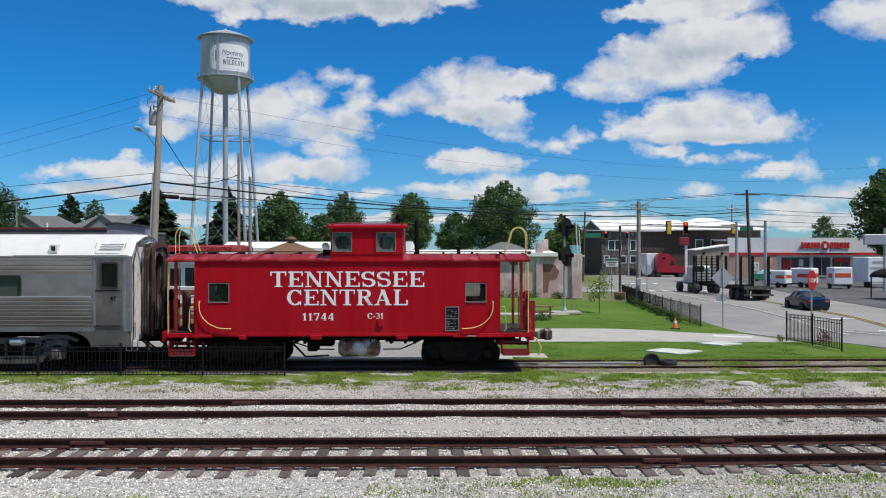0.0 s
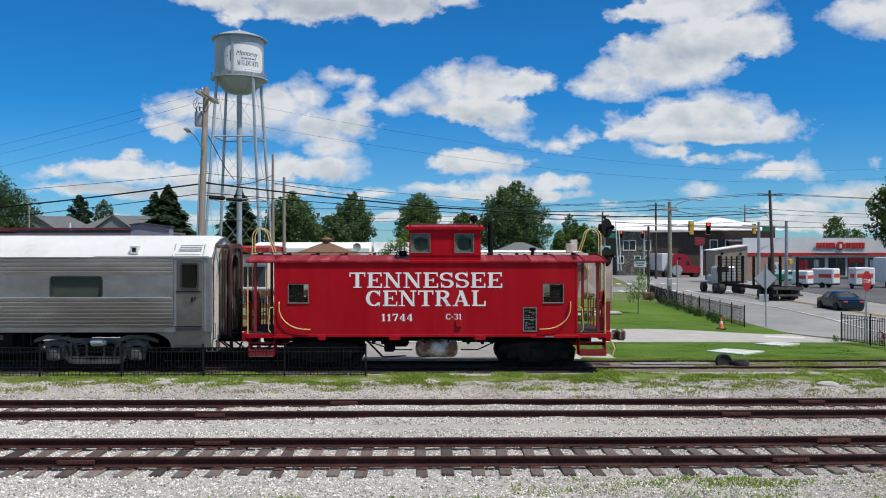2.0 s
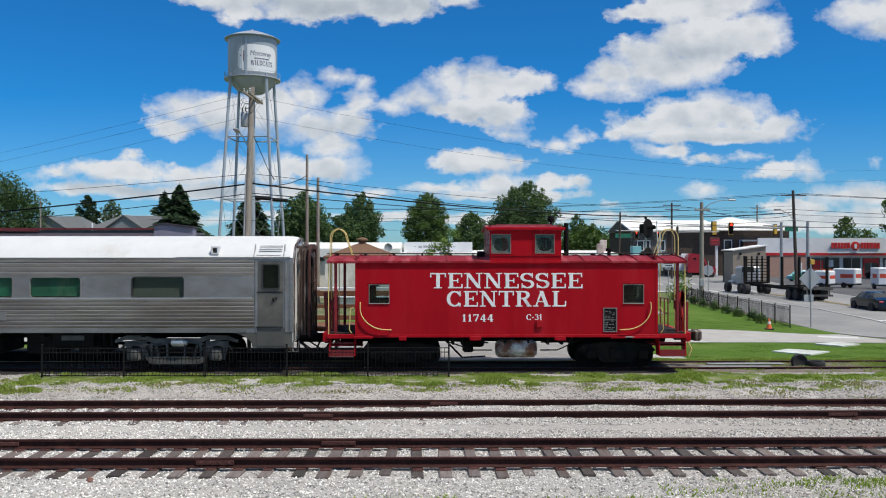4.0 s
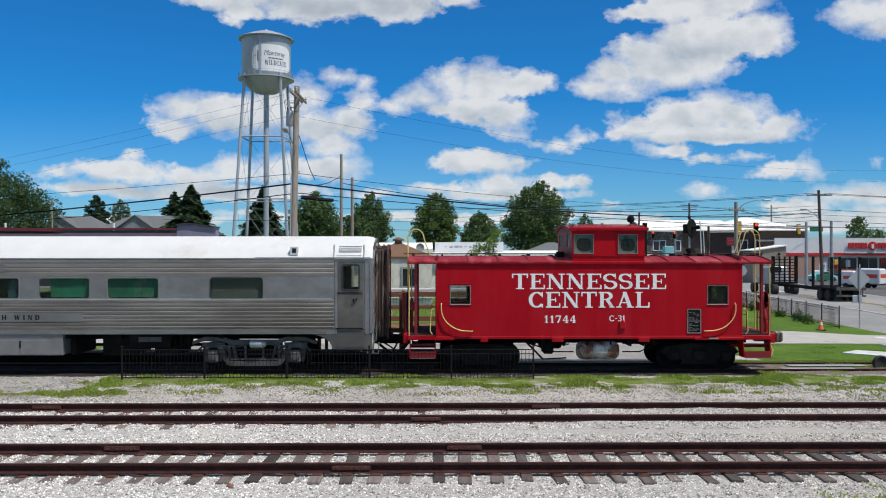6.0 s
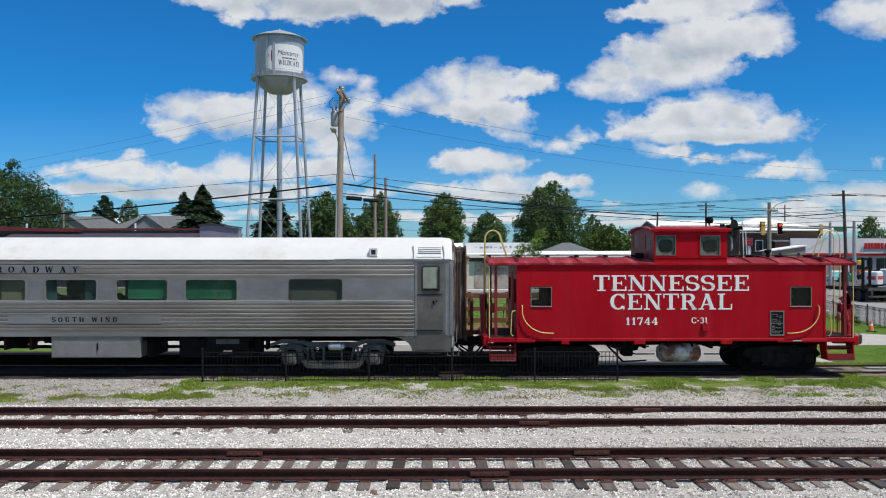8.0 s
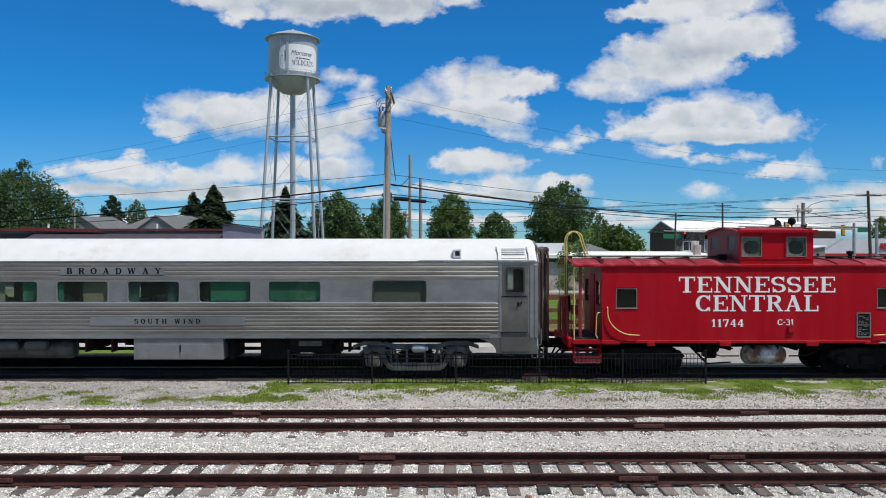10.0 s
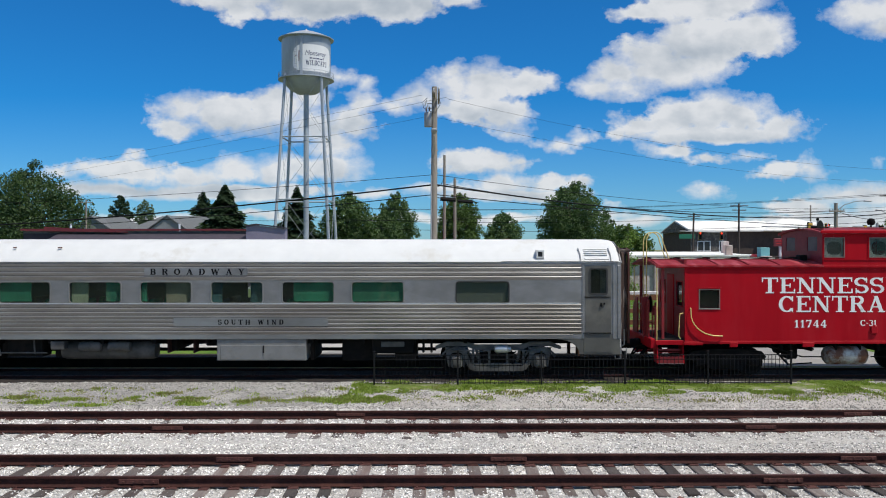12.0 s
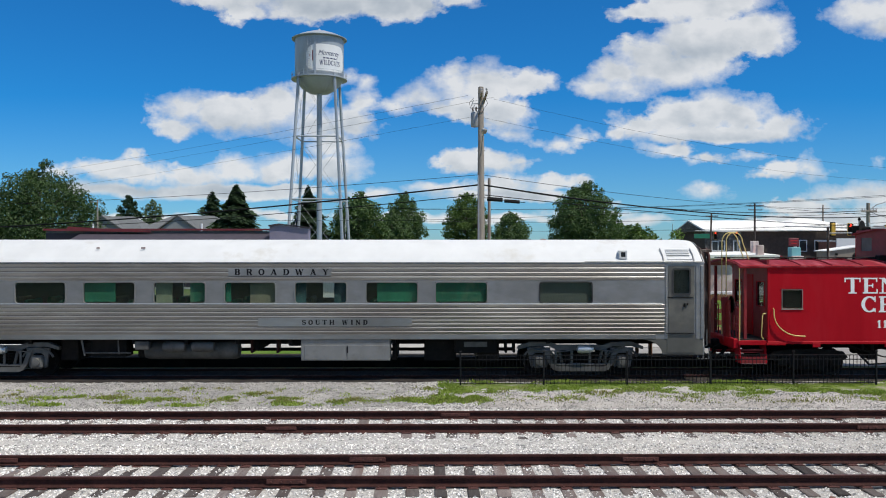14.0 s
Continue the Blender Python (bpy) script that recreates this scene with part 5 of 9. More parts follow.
    part("lettering", lettering("CENTRAL", -4.45, -.66, 2.035, 2.53, FACE - .006, .09), LETTER, c, "white slab serif lettering")
    part("lettering", lettering("11744", -3.98, -2.97, 1.56, 1.79, FACE - .006, .08), LETTER, c, "white road number")
    part("lettering", lettering("C-31", -1.93, -1.42, 1.61, 1.79, FACE - .006, .06), LETTER, c, "small white class number")
    # grille, tag, bits on the side
    gr = part("side_panel", Mesh().ring(.55, .92, 1.26, 1.96, FACE - .02, FACE + .01, .035).box(.55, .92, FACE - .012, FACE - .002, 1.60, 1.625), SILVER, c, "worn metal panel of notices")
    part("panel_board", Mesh().box(.55, .92, FACE - .010, FACE - .001, 1.26, 1.96), BLACK, gr)
    bars = Mesh()
    rng = random.Random(3)
    for z in np.arange(1.30, 1.92, .052):
        if abs(z - 1.61) < .03:
            continue
        x = .58
        while x < .86:
            w = rng.uniform(.03, .1)
            if rng.random() < .7:
                bars.box(x, min(x + w, .89), FACE - .0135, FACE - .0115, float(z), float(z) + .022)
            x += w + .03
    part("notice_bars", bars, SILVER, gr, kind="stuff")
    part("bracket", Mesh().cbox((-1.52, FACE - .03, 1.49), (.20, .06, .24), None, .02).cbox((-1.52, FACE - .04, 1.62), (.06, .06, .06), None, .01), RED, c)
    part("air_vent", Mesh().cbox((1.35, FACE - .02, 1.06), (.3, .04, .05), None, .01), SILVER, c)
    # curved side handrails
    for sx, xa in ((1, -7.19), (-1, 2.02)):
        pts = [(xa, FACE - .01, 2.16), (xa + sx * .0, FACE - .08, 2.14)]
        for k in range(0, 91, 10):
            a = radians(180 + k)
            pts.append((xa + sx * (.82 + .82 * math.cos(a)), FACE - .085, 2.0 + .69 * math.sin(a)))
        pts += [(xa + sx * .97, FACE - .08, 1.305), (xa + sx * .97, FACE - .01, 1.305)]
        part("curved_handrail", Mesh().tube(pts, .017, 8), YELLOW, c, "curved pale yellow grab rail", smooth=True)
    # platforms at both ends
    for sx, xb, xe in ((-1, X0, R0), (1, X1, R1)):
        lo, hi = min(xb, xe), max(xb, xe)
        pl = part("platform", Mesh().box(lo, hi, FACE + .12, BACK - .12, 1.12, 1.2), DECK, c, "plank end platform")
        part("end_sill", Mesh().cbox((xe + sx * .06, CL, 1.06), (.16, 2.9, .3), None, .02).cbox(((lo + hi) / 2, FACE + .06, 1.09), (hi - lo, .08, .14), None, .01).cbox(((lo + hi) / 2, BACK - .06, 1.09), (hi - lo, .08, .14), None, .01), RED, pl)
        for y, s in ((FACE + .02, 1), (BACK - .02, -1)):
            x0s, x1s = lo + .09, hi - .04
            st = part("steps", Mesh().box(x0s, x1s, y, y + s * .34, .48, .53).box(x0s, x1s, y + s * .2, y + s * .5, .78, .82), RED, pl, "red boarding steps")
            part("step_riser", Mesh().box(x0s, x1s, y - s * .004, y + s * .02, .455, .66).box(x0s, x1s, y + s * .2, y + s * .22, .76, .88), RED_DARK, st)
            for xs in (x0s - .03, x1s):
                part("step_side", Mesh().prism([(y, .46), (y + s * .4, .46), (y + s * .6, 1.1), (y + s * .1, 1.1)], "x", xs, xs + .03), RED, st)
            part("step_edge", Mesh().box(x0s, x1s, y - s * .01, y + s * .03, .44, .455), SILVER, st)
            # corner post, roof post and rails
            part("corner_post", Mesh().cbox((xe - sx * .26, y + s * .16, 2.3), (.09, .09, 2.25), None, .01), RED_DARK, pl)
            part("platform_handrail", Mesh().tube([(xe - sx * .05, y + s * .04, 1.15), (xe - sx * .05, y + s * .02, 2.2), (xe - sx * .05, y + s * .06, 3.4)], .017, 8), YELLOW, pl, smooth=True)
            part("grab_rail", Mesh().tube([(xb + sx * .04, y + s * .02, 2.0), (xb + sx * .14, y - s * .0, 1.98), (xb + sx * .16, y, 1.9), (xb + sx * .19, y, 1.3), (xb + sx * .12, y + s * .02, 1.2)], .016, 8), YELLOW, pl, smooth=True)
        for ya, yb in ((FACE + .15, CL - .45), (CL + .45, BACK - .15)):
            rail = part("end_railing", Mesh().tube([(xe - sx * .05, ya, 2.15), (xe - sx * .05, yb, 2.15)], .02, 6), RED_DARK, pl)
            part("lower_bar", Mesh().tube([(xe - sx * .05, ya, 1.65), (xe - sx * .05, yb, 1.65)], .02, 6), RED_DARK, rail)
            for y in (ya, (ya + yb) / 2, yb):
                part("baluster", Mesh().tube([(xe - sx * .05, y, 1.18), (xe - sx * .05, y, 2.15)], .02, 6), RED_DARK, rail)
        bx = xe - sx * .14
        part("brake_stand", Mesh().tube([(bx, CL - .95, 1.2), (bx, CL - .95, 2.3)], .03, 8).cbox((bx, CL - .95, 2.05), (.22, .2, .3), None, .03), RED_DARK, pl)
        part("brake_wheel", Mesh().lathe([(.24, -.015), (.27, 0), (.24, .015), (.21, 0), (.24, -.015)], (bx + sx * .16, CL - .95, 2.25), "x", 22).tube([(bx + sx * .16, CL - 1.2, 2.25), (bx + sx * .16, CL - .7, 2.25)], .018, 6).tube([(bx + sx * .16, CL - .95, 2.0), (bx + sx * .16, CL - .95, 2.5)], .018, 6), RED_BRIGHT if sx > 0 else BLACK, pl)
        # roof ladder with hooped top
        lad = Mesh()
        lx = xe + sx * .02
        for y in (CL - .48, CL - .08):
            hp = [(lx, y, 1.2), (lx, y, 3.9)] + [(lx - sx * (.26 - .26 * math.cos(radians(a))), y, 4.22 + .30 * math.sin(radians(a))) for a in range(0, 181, 20)] + [(lx - sx * .72, y, 3.66)]
            lad.tube(hp, .017, 8)
        part("roof_ladder", lad, YELLOW, c, "pale yellow ladder hooped over the roof", smooth=True)
        part("coupler", Mesh().cbox((xe + sx * .35, CL, .93), (.7, .26, .24), None, .04).cbox((xe + sx * .75, CL - .03, .97), (.30, .42, .36), None, .06).cbox((xe + sx * .62, CL + .08, .97), (.2, .3, .26), None, .04), BELLOWS if sx > 0 else BLACK, c, "brown knuckle coupler")
        hz = CL - .35
        part("air_hose", Mesh().tube([(xe + sx * .1, hz, .95), (xe + sx * .35, hz, .85), (xe + sx * .5, hz, .55), (xe + sx * .42, hz, .3)], .03, 7), BLACK if sx < 0 else YELLOW, c)
    part("end_gate", Mesh().prism([(3.16, 2.12), (3.44, 2.14), (3.43, 1.08), (3.07, 1.10)], "y", 26.64, 26.69), RED_DARK, c, "dark red leaning end plate")
    part("end_gate", Mesh().prism([(-8.47, 2.44), (-8.24, 2.47), (-8.27, 1.02), (-8.40, 1.04)], "y", 26.88, 26.93), RED_DARK, c, "dark red leaning end plate")
    # added panels that darken the view past the platform like a shaded mass behind
    for ya, yb in ((FACE + .55, FACE + 1.05), (BACK - 1.05, BACK - .45)):
        part("end_panel", Mesh().prism([(ya, 1.15), (yb, 1.15), (yb, 2.05), (ya + .12, 2.38), (ya, 2.38)], "x", -8.34, -8.30), RED_DARK, c, "added dark red panel standing in for the shaded mass behind the platform")
    part("fire_hose", Mesh().tube([(3.0, CL - .9, 2.3), (3.12, CL - .95, 2.45), (3.1, CL - 1.0, 2.1), (3.25, CL - .98, 1.4), (3.22, CL - .95, 1.15)], .06, 8), RED_BRIGHT, c, "red hose hung on the end railing")
    # inside
    part("floor", Mesh().box(X0 + .07, X1 - .07, FACE + .07, BACK - .07, 1.1, 1.2), DECK, c)
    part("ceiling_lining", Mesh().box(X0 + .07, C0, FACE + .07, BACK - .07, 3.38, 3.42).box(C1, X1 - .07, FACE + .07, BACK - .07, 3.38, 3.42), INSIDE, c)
    part("stove", Mesh().cbox((-.9, BACK - .6, 1.6), (.6, .6, .8), None, .05), BLACK, c)
    part("bunk", Mesh().cbox((.9, BACK - .5, 1.5), (1.8, .7, .5), None, .05), BLACK, c)
    # underframe, tank, trucks
    part("centre_sill", Mesh().cbox(((X0 + X1) / 2, CL, .95), (X1 - X0 + 1.2, .5, .32)), BLACK, c)
    part("under_tank", Mesh().lathe([(.03, -.68), (.18, -.66), (.27, -.58), (.295, -.5), (.295, .5), (.27, .58), (.18, .66), (.03, .68)], (-2.22, FACE + .40, .66), "x", 24), TANKRUST, c, "white cylindrical tank streaked with rust", smooth=True)
    for x in (-2.6, -1.85):
        part("tank_strap", Mesh().cbox((x, FACE + .4, .95), (.05, .5, .2)), BLACK, c)
    for x in (-4.25, -3.95, -3.3, -1.2, -.75, -.45):
        part("cross_bearer", Mesh().cbox((x, FACE + .75, .92), (.1, .9, .26), None, .02), BLACK, c)
    part("valve_case", Mesh().cbox((-3.75, FACE + .9, .75), (.35, .5, .5), None, .05), BLACK, c)
    part("brake_rod", Mesh().tube([(-4.4, FACE + .5, .9), (-3.1, FACE + .6, .82)], .025, 6), BLACK, c)
    part("brake_rod", Mesh().tube([(-1.4, FACE + .5, .86), (-.3, FACE + .5, .86)], .025, 6), BLACK, c)
    part("brake_lever", Mesh().tube([(-4.55, FACE + .5, .98), (-3.95, FACE + .5, .36)], .035, 6).tube([(-3.95, FACE + .5, .36), (-3.2, FACE + .5, .40)], .025, 6), BLACK, c)
    part("truss_rod", Mesh().tube([(-4.7, FACE + .3, .98), (-3.6, FACE + .3, .62), (-3.0, FACE + .3, .62)], .022, 6), BLACK, c)
    part("truss_rod", Mesh().tube([(-1.45, FACE + .3, .62), (-.9, FACE + .3, .62), (-.1, FACE + .3, .98)], .022, 6), BLACK, c)
    part("air_reservoir", Mesh().lathe([(.04, -.4), (.14, -.36), (.17, -.28), (.17, .28), (.14, .36), (.04, .4)], (-3.55, CL + .2, .72), "x", 16), BLACK, c, smooth=True)
    for xc in (-5.93, 1.03):
        yy = FACE + .42
        tk = part("truck", Mesh().cbox((xc, CL, .62), (.4, 2.0, .34), None, .04), BLACK, c, "black arch-bar truck")
        part("side_frame", Mesh().prism([(xc + a, b) for a, b in ((-1.25, .60), (-1.1, .78), (-.4, .86), (.4, .86), (1.1, .78), (1.25, .60), (1.05, .48), (.75, .5), (.45, .22), (-.45, .22), (-.75, .5), (-1.05, .48))], "y", yy - .05, yy + .1), BLACK, tk)
        part("side_frame", Mesh().prism([(xc + a, b) for a, b in ((-1.25, .60), (-1.1, .78), (-.4, .86), (.4, .86), (1.1, .78), (1.25, .60), (.45, .22), (-.45, .22))], "y", BACK - .52, BACK - .4), BLACK, tk)
        part("bolster_spring", Mesh().cbox((xc, yy - .08, .50), (.5, .14, .36), None, .05), BLACK, tk)
        for sx in (-1, 1):
            for y2, o in ((CL - .7535, -1), (CL + .7535, 1)):
                part("wheel", wheel_mesh(xc + sx * .84, y2, .42, .42, o), BLACK, tk, smooth=True)
            part("journal_box", Mesh().cbox((xc + sx * .84, yy - .06, .48), (.3, .2, .3), None, .04), BLACK, tk)
    return c


build_caboose()


# ---- road, drive, lots ----
def ribbon(name, left, right, lift, material, label, category, K=6):
    """A paved strip between two edge lines with equal counts, laid on the ground, with a thin edge."""
    m = Mesh()
    n = len(left)
    for (a, b) in zip(left, right):
        for k in range(K + 1):
            x, y = a[0] + (b[0] - a[0]) * k / K, a[1] + (b[1] - a[1]) * k / K
            m.v.append((x, y, ground_z(min(x, 40), y) + lift))
    w = K + 1
    m.f = [(i * w + k, i * w + k + 1, (i + 1) * w + k + 1, (i + 1) * w + k) for i in range(n - 1) for k in range(K)]
    top = len(m.v)
    m.v += [(p[0], p[1], p[2] - .12) for p in m.v]
    for i in range(n - 1):
        for k in (0, K):
            a, b = i * w + k, (i + 1) * w + k
            m.f.append((a, b, b + top, a + top))
    for k in range(K):
        for i in (0, n - 1):
            a, b = i * w + k, i * w + k + 1
            m.f.append((a, b, b + top, a + top))
    return solid(name, m, material, label, category, kind="structure", smooth=True)


def dense(line, step=3.0):
    out = []
    for a, b in zip(line, line[1:]):
        n = max(1, int(math.hypot(b[0] - a[0], b[1] - a[1]) / step))
        out += [(a[0] + (b[0] - a[0]) * k / n, a[1] + (b[1] - a[1]) * k / n) for k in range(n)]
    return out + [line[-1]]


def match(line, ys):
    yy, xx = [p[1] for p in line], [p[0] for p in line]
    return [(float(np.interp(y, yy, xx)), float(y)) for y in ys]


ROADL = [(20.5, 20.0), (19.3, 30.0), (17.6, 35.5), (16.4, 39.5), (16.2, 42.5), (16.3, 48), (17.7, 65), (20.0, 84), (25, 118), (30, 153), (36, 200)]
ROADR = [(33, 20.0), (33, 48), (33.6, 62), (35, 76), (37.5, 90), (44, 118), (52, 153), (62, 200)]
YS = sorted(set(list(np.arange(20, 60, 1.5)) + list(np.arange(60, 201, 7))))
ribbon("road", match(ROADL, YS), match(ROADR, YS), .03, ASPHALT, "two-lane grey asphalt road", "road")
XS = [-60, -30, 0, 10, 16, 20, 26, 32, 40, 60, 110]
ribbon("cross_road", [(x, 86 + max(0, x - 16) * .12) for x in XS], [(x, 100 + max(0, x - 16) * .12) for x in XS], .045, ASPHALT, "grey asphalt cross street at the junction", "road")
YS = list(np.arange(44, 141, 6.0))
ribbon("parking_lot", match([(33, 44), (33.4, 62), (35, 76), (37.5, 90), (44, 118), (46, 128), (48.6, 142)], YS), [(130, y) for y in YS], .06, ASPHALT_D, "dark asphalt parking lot", "parking lot")
XS = list(np.arange(-40, 6, 6.0)) + list(np.arange(6, 16.3, .7))
ribbon("driveway", [(x, 35.3 + .25 * ease(14, 17, x)) for x in XS], [(x, 41.1 + .8 * ease(14, 17, x)) for x in XS], .04, CONCRETE, "pale concrete driveway", "driveway")


ribbon("concrete_lot", [(x, 31.0 if x < -9 else 29.3) for x in (-21, -18, -9.5, -8.5, -2, 2.6)], [(x, 35.4) for x in (-21, -18, -9.5, -8.5, -2, 2.6)], .02, LOT, "pale worn concrete lot behind the train", "lot")
ribbon("lawn", [(x, 31.0) for x in (-40, -32, -26, -21)], [(x, 35.4) for x in (-40, -32, -26, -21)], .02, LAWN, "green lawn behind the coach", "lawn", 6)
XS = [2.6, 4, 6, 8, 9, 10, 11, 12, 13, 14, 15, 16, 17, 18]
ribbon("lawn", [(x, 29.25) for x in XS], [(x, 35.4) for x in XS], .02, LAWN, "mown green lawn strip by the siding", "lawn", 12)
YS = list(np.arange(41, 70, 1.5))
ribbon("lawn", [(-10, y) for y in YS], [(min(float(np.interp(y, [p[1] for p in ROADL], [p[0] for p in ROADL])) + .1, 16.25 - 1.2 * ease(42.2, 41, y)), y) for y in YS], .025, LAWN, "mown green lawn beyond the drive", "lawn", 40)


def strip(name, line, w, lift, material, label, group=""):
    m = Mesh()
    line = dense(line, 2.5)
    for i, (x, y) in enumerate(line):
        a, b = line[max(i - 1, 0)], line[min(i + 1, len(line) - 1)]
        d = Vector((b[0] - a[0], b[1] - a[1])).normalized()
        n = Vector((-d.y, d.x)) * w / 2
        z = ground_z(min(x, 40), y) + lift
        m.v += [(x + n.x, y + n.y, z), (x - n.x, y - n.y, z), (x + n.x, y + n.y, z - .02), (x - n.x, y - n.y, z - .02)]
    for i in range(len(line) - 1):
        k = 4 * i
        m.f += [(k, k + 1, k + 5, k + 4), (k + 2, k + 6, k + 7, k + 3), (k, k + 4, k + 6, k + 2), (k + 1, k + 3, k + 7, k + 5)]
    return solid(name, m, material, label, "road marking", group=group, kind="structure")


YL = [(24.0, 40), (25.5, 45.8), (26.9, 52.9), (27.5, 62.8), (28.2, 76), (28.8, 84)]
strip("centre_line", YL, .12, .075, PAINT_Y, "worn yellow centre line")
strip("centre_line", [(x + .36, y) for x, y in YL], .12, .075, PAINT_Y, "worn yellow centre line")
strip("edge_line", [(20.4, 40), (20.9, 42.2), (22.5, 51.2), (23.4, 60), (23.6, 70), (24.4, 84)], .13, .075, PAINT_W, "white edge line")
strip("stop_line", [(22.3, 50.0), (26.4, 51.4)], .4, .078, PAINT_W, "white stop line across the lane")
strip("lane_line", [(21.4, 43.4), (22.8, 38.2)], .16, .075, PAINT_W, "white lane line")
strip("lane_line", [(22.6, 43.6), (25.0, 38.0)], .16, .075, PAINT_W, "white lane line")
strip("turn_arrow", [(23.6, 43.2), (25.4, 41.8)], .7, .078, PAINT_W, "white painted turn arrow")
strip("worn_patch", [(13.4, 38.9), (15.0, 38.2)], .7, .052, PAINT_W, "white worn patch on the drive")
for i in range(9):
    strip("crosswalk_bar", [(17.6 + i * 1.45, 86.2), (17.9 + i * 1.45, 89.4)], .55, .085, PAINT_W, "white crosswalk bar", "crosswalk bars")
for i in range(6):
    strip("crosswalk_bar", [(22 + i * 1.5, 108), (22.6 + i * 1.5, 111.5)], .55, .085, PAINT_W, "white crosswalk bar", "crosswalk bars")

# ---- materials of the surroundings ----
TOWER_GREY = mat("aluminium_tower_paint", (0.39, 0.43, 0.48), (0.34, 0.375, 0.42), 0.6, 0.45, 0.2, bump=0.05, stain=(0.30, 0.33, 0.37), stain_scale=0.35, stretch=(1, 1, .35))
TOWER_WHITE = mat("white_logo_panel", (0.74, 0.75, 0.76), (0.68, 0.69, 0.70), 0.8, 0.5)
BLUE_INK = mat("navy_lettering", (0.035, 0.045, 0.12), (0.05, 0.06, 0.14), 2.0, 0.6)
WOODPOLE = mat("weathered_pole_wood", (0.30, 0.265, 0.225), (0.20, 0.172, 0.145), 3.0, 0.85, bump=0.4, stretch=(3, 3, .3))
DARKPOLE = mat("dark_creosoted_pole", (0.085, 0.062, 0.05), (0.05, 0.038, 0.032), 3.0, 0.85, bump=0.4, stretch=(3, 3, .3))
GALV = mat("galvanised_steel", (0.36, 0.37, 0.38), (0.29, 0.30, 0.31), 3.0, 0.5, 0.3)
WIRE = mat("black_cable", (0.012, 0.012, 0.013), (0.02, 0.02, 0.02), 2.0, 0.9, spec=0.1)
FENCE_BLACK = mat("black_iron_fence", (0.008, 0.008, 0.009), (0.012, 0.012, 0.012), 6.0, 0.6, spec=0.2)
BOARD = mat("weathered_white_board", (0.60, 0.62, 0.58), (0.50, 0.52, 0.48), 2.0, 0.7, stain=(0.42, 0.43, 0.38), stain_scale=1.5)
PINKBRICK = mat("pinkish_brick", (0.42, 0.26, 0.21), (0.33, 0.20, 0.16), 5.0, 0.85, bump=0.3)
BRICK = mat("red_brick", (0.27, 0.135, 0.10), (0.16, 0.075, 0.055), 9.0, 0.85, bump=0.4)
PINK_PLASTER = mat("peeling_pink_plaster", (0.52, 0.37, 0.35), (0.42, 0.30, 0.285), 1.2, 0.9, bump=0.4, bump_scale=8, stain=(0.60, 0.54, 0.50), stain_scale=0.8, stain_at=0.53)
WHITEWASH = mat("flaking_whitewash", (0.54, 0.47, 0.45), (0.40, 0.32, 0.31), 2.5, 0.9, bump=0.4, bump_scale=8, stain=(0.24, 0.16, 0.14), stain_scale=1.1, stain_at=0.56)
CREAM = mat("cream_painted_wall", (0.76, 0.70, 0.63), (0.68, 0.62, 0.55), 1.2, 0.8, bump=0.1, stain=(0.46, 0.42, 0.36), stain_scale=0.5)
WHITE_ROOFING = mat("white_metal_roofing", (0.80, 0.79, 0.75), (0.73, 0.72, 0.68), 0.5, 0.6, bump=0.05, stain=(0.62, 0.60, 0.55), stain_scale=0.2)
WHITE_WALL = mat("white_painted_siding", (0.70, 0.715, 0.73), (0.65, 0.665, 0.68), 0.8, 0.7, stain=(0.60, 0.61, 0.62), stain_scale=0.3)
RED_SHEET = mat("faded_red_sheet", (0.32, 0.010, 0.014), (0.26, 0.009, 0.012), 3.0, 0.5, stain=(0.33, 0.13, 0.09), stain_scale=1.6, stain_at=0.56, spec=0.2)
BROWN_ROOF = mat("brown_shingles", (0.175, 0.095, 0.055), (0.13, 0.07, 0.042), 5.0, 0.9, bump=0.4, bump_scale=14)
GREY_SHINGLE = mat("grey_shingles", (0.135, 0.145, 0.15), (0.10, 0.107, 0.112), 3.0, 0.9, bump=0.3)
DARKSTONE = mat("dark_rubble_stone", (0.13, 0.12, 0.11), (0.03, 0.028, 0.027), 3.2, 0.9, bump=0.6, bump_scale=5, stain=(0.24, 0.225, 0.20), stain_scale=1.8, stain_at=0.56)
DARKBRICK = mat("dark_brown_brick", (0.066, 0.046, 0.036), (0.045, 0.032, 0.026), 2.0, 0.85, bump=0.2)
BEIGE = mat("beige_metal_wall", (0.27, 0.225, 0.175), (0.23, 0.19, 0.15), 0.8, 0.7, stretch=(3, 3, .3))
MAROON = mat("maroon_fascia", (0.17, 0.022, 0.03), (0.13, 0.018, 0.024), 2.0, 0.6)
GREY_SIDING = mat("pale_grey_siding", (0.24, 0.26, 0.275), (0.20, 0.215, 0.225), 1.0, 0.75)
LAVENDER = mat("lavender_siding", (0.235, 0.215, 0.29), (0.20, 0.185, 0.25), 1.0, 0.75)
DARKWALL = mat("dark_purple_wall", (0.050, 0.040, 0.055), (0.035, 0.03, 0.04), 1.0, 0.8)
RED_SIGN = mat("red_sign_paint", (0.52, 0.022, 0.025), (0.45, 0.02, 0.02), 2.0, 0.5)
BRICK_CHIP = mat("orange_brick_chip", (0.42, 0.11, 0.045), (0.32, 0.08, 0.035), 8.0, 0.85)
ORANGE = mat("orange_plastic", (0.75, 0.13, 0.02), (0.62, 0.10, 0.02), 3.0, 0.5)
RED_ORANGE = mat("red_orange_decal", (0.60, 0.07, 0.03), (0.52, 0.06, 0.03), 2.0, 0.6)
DARKGLASS = mat("dark_shop_glass", (0.02, 0.023, 0.025), (0.035, 0.04, 0.042), 0.8, 0.15)
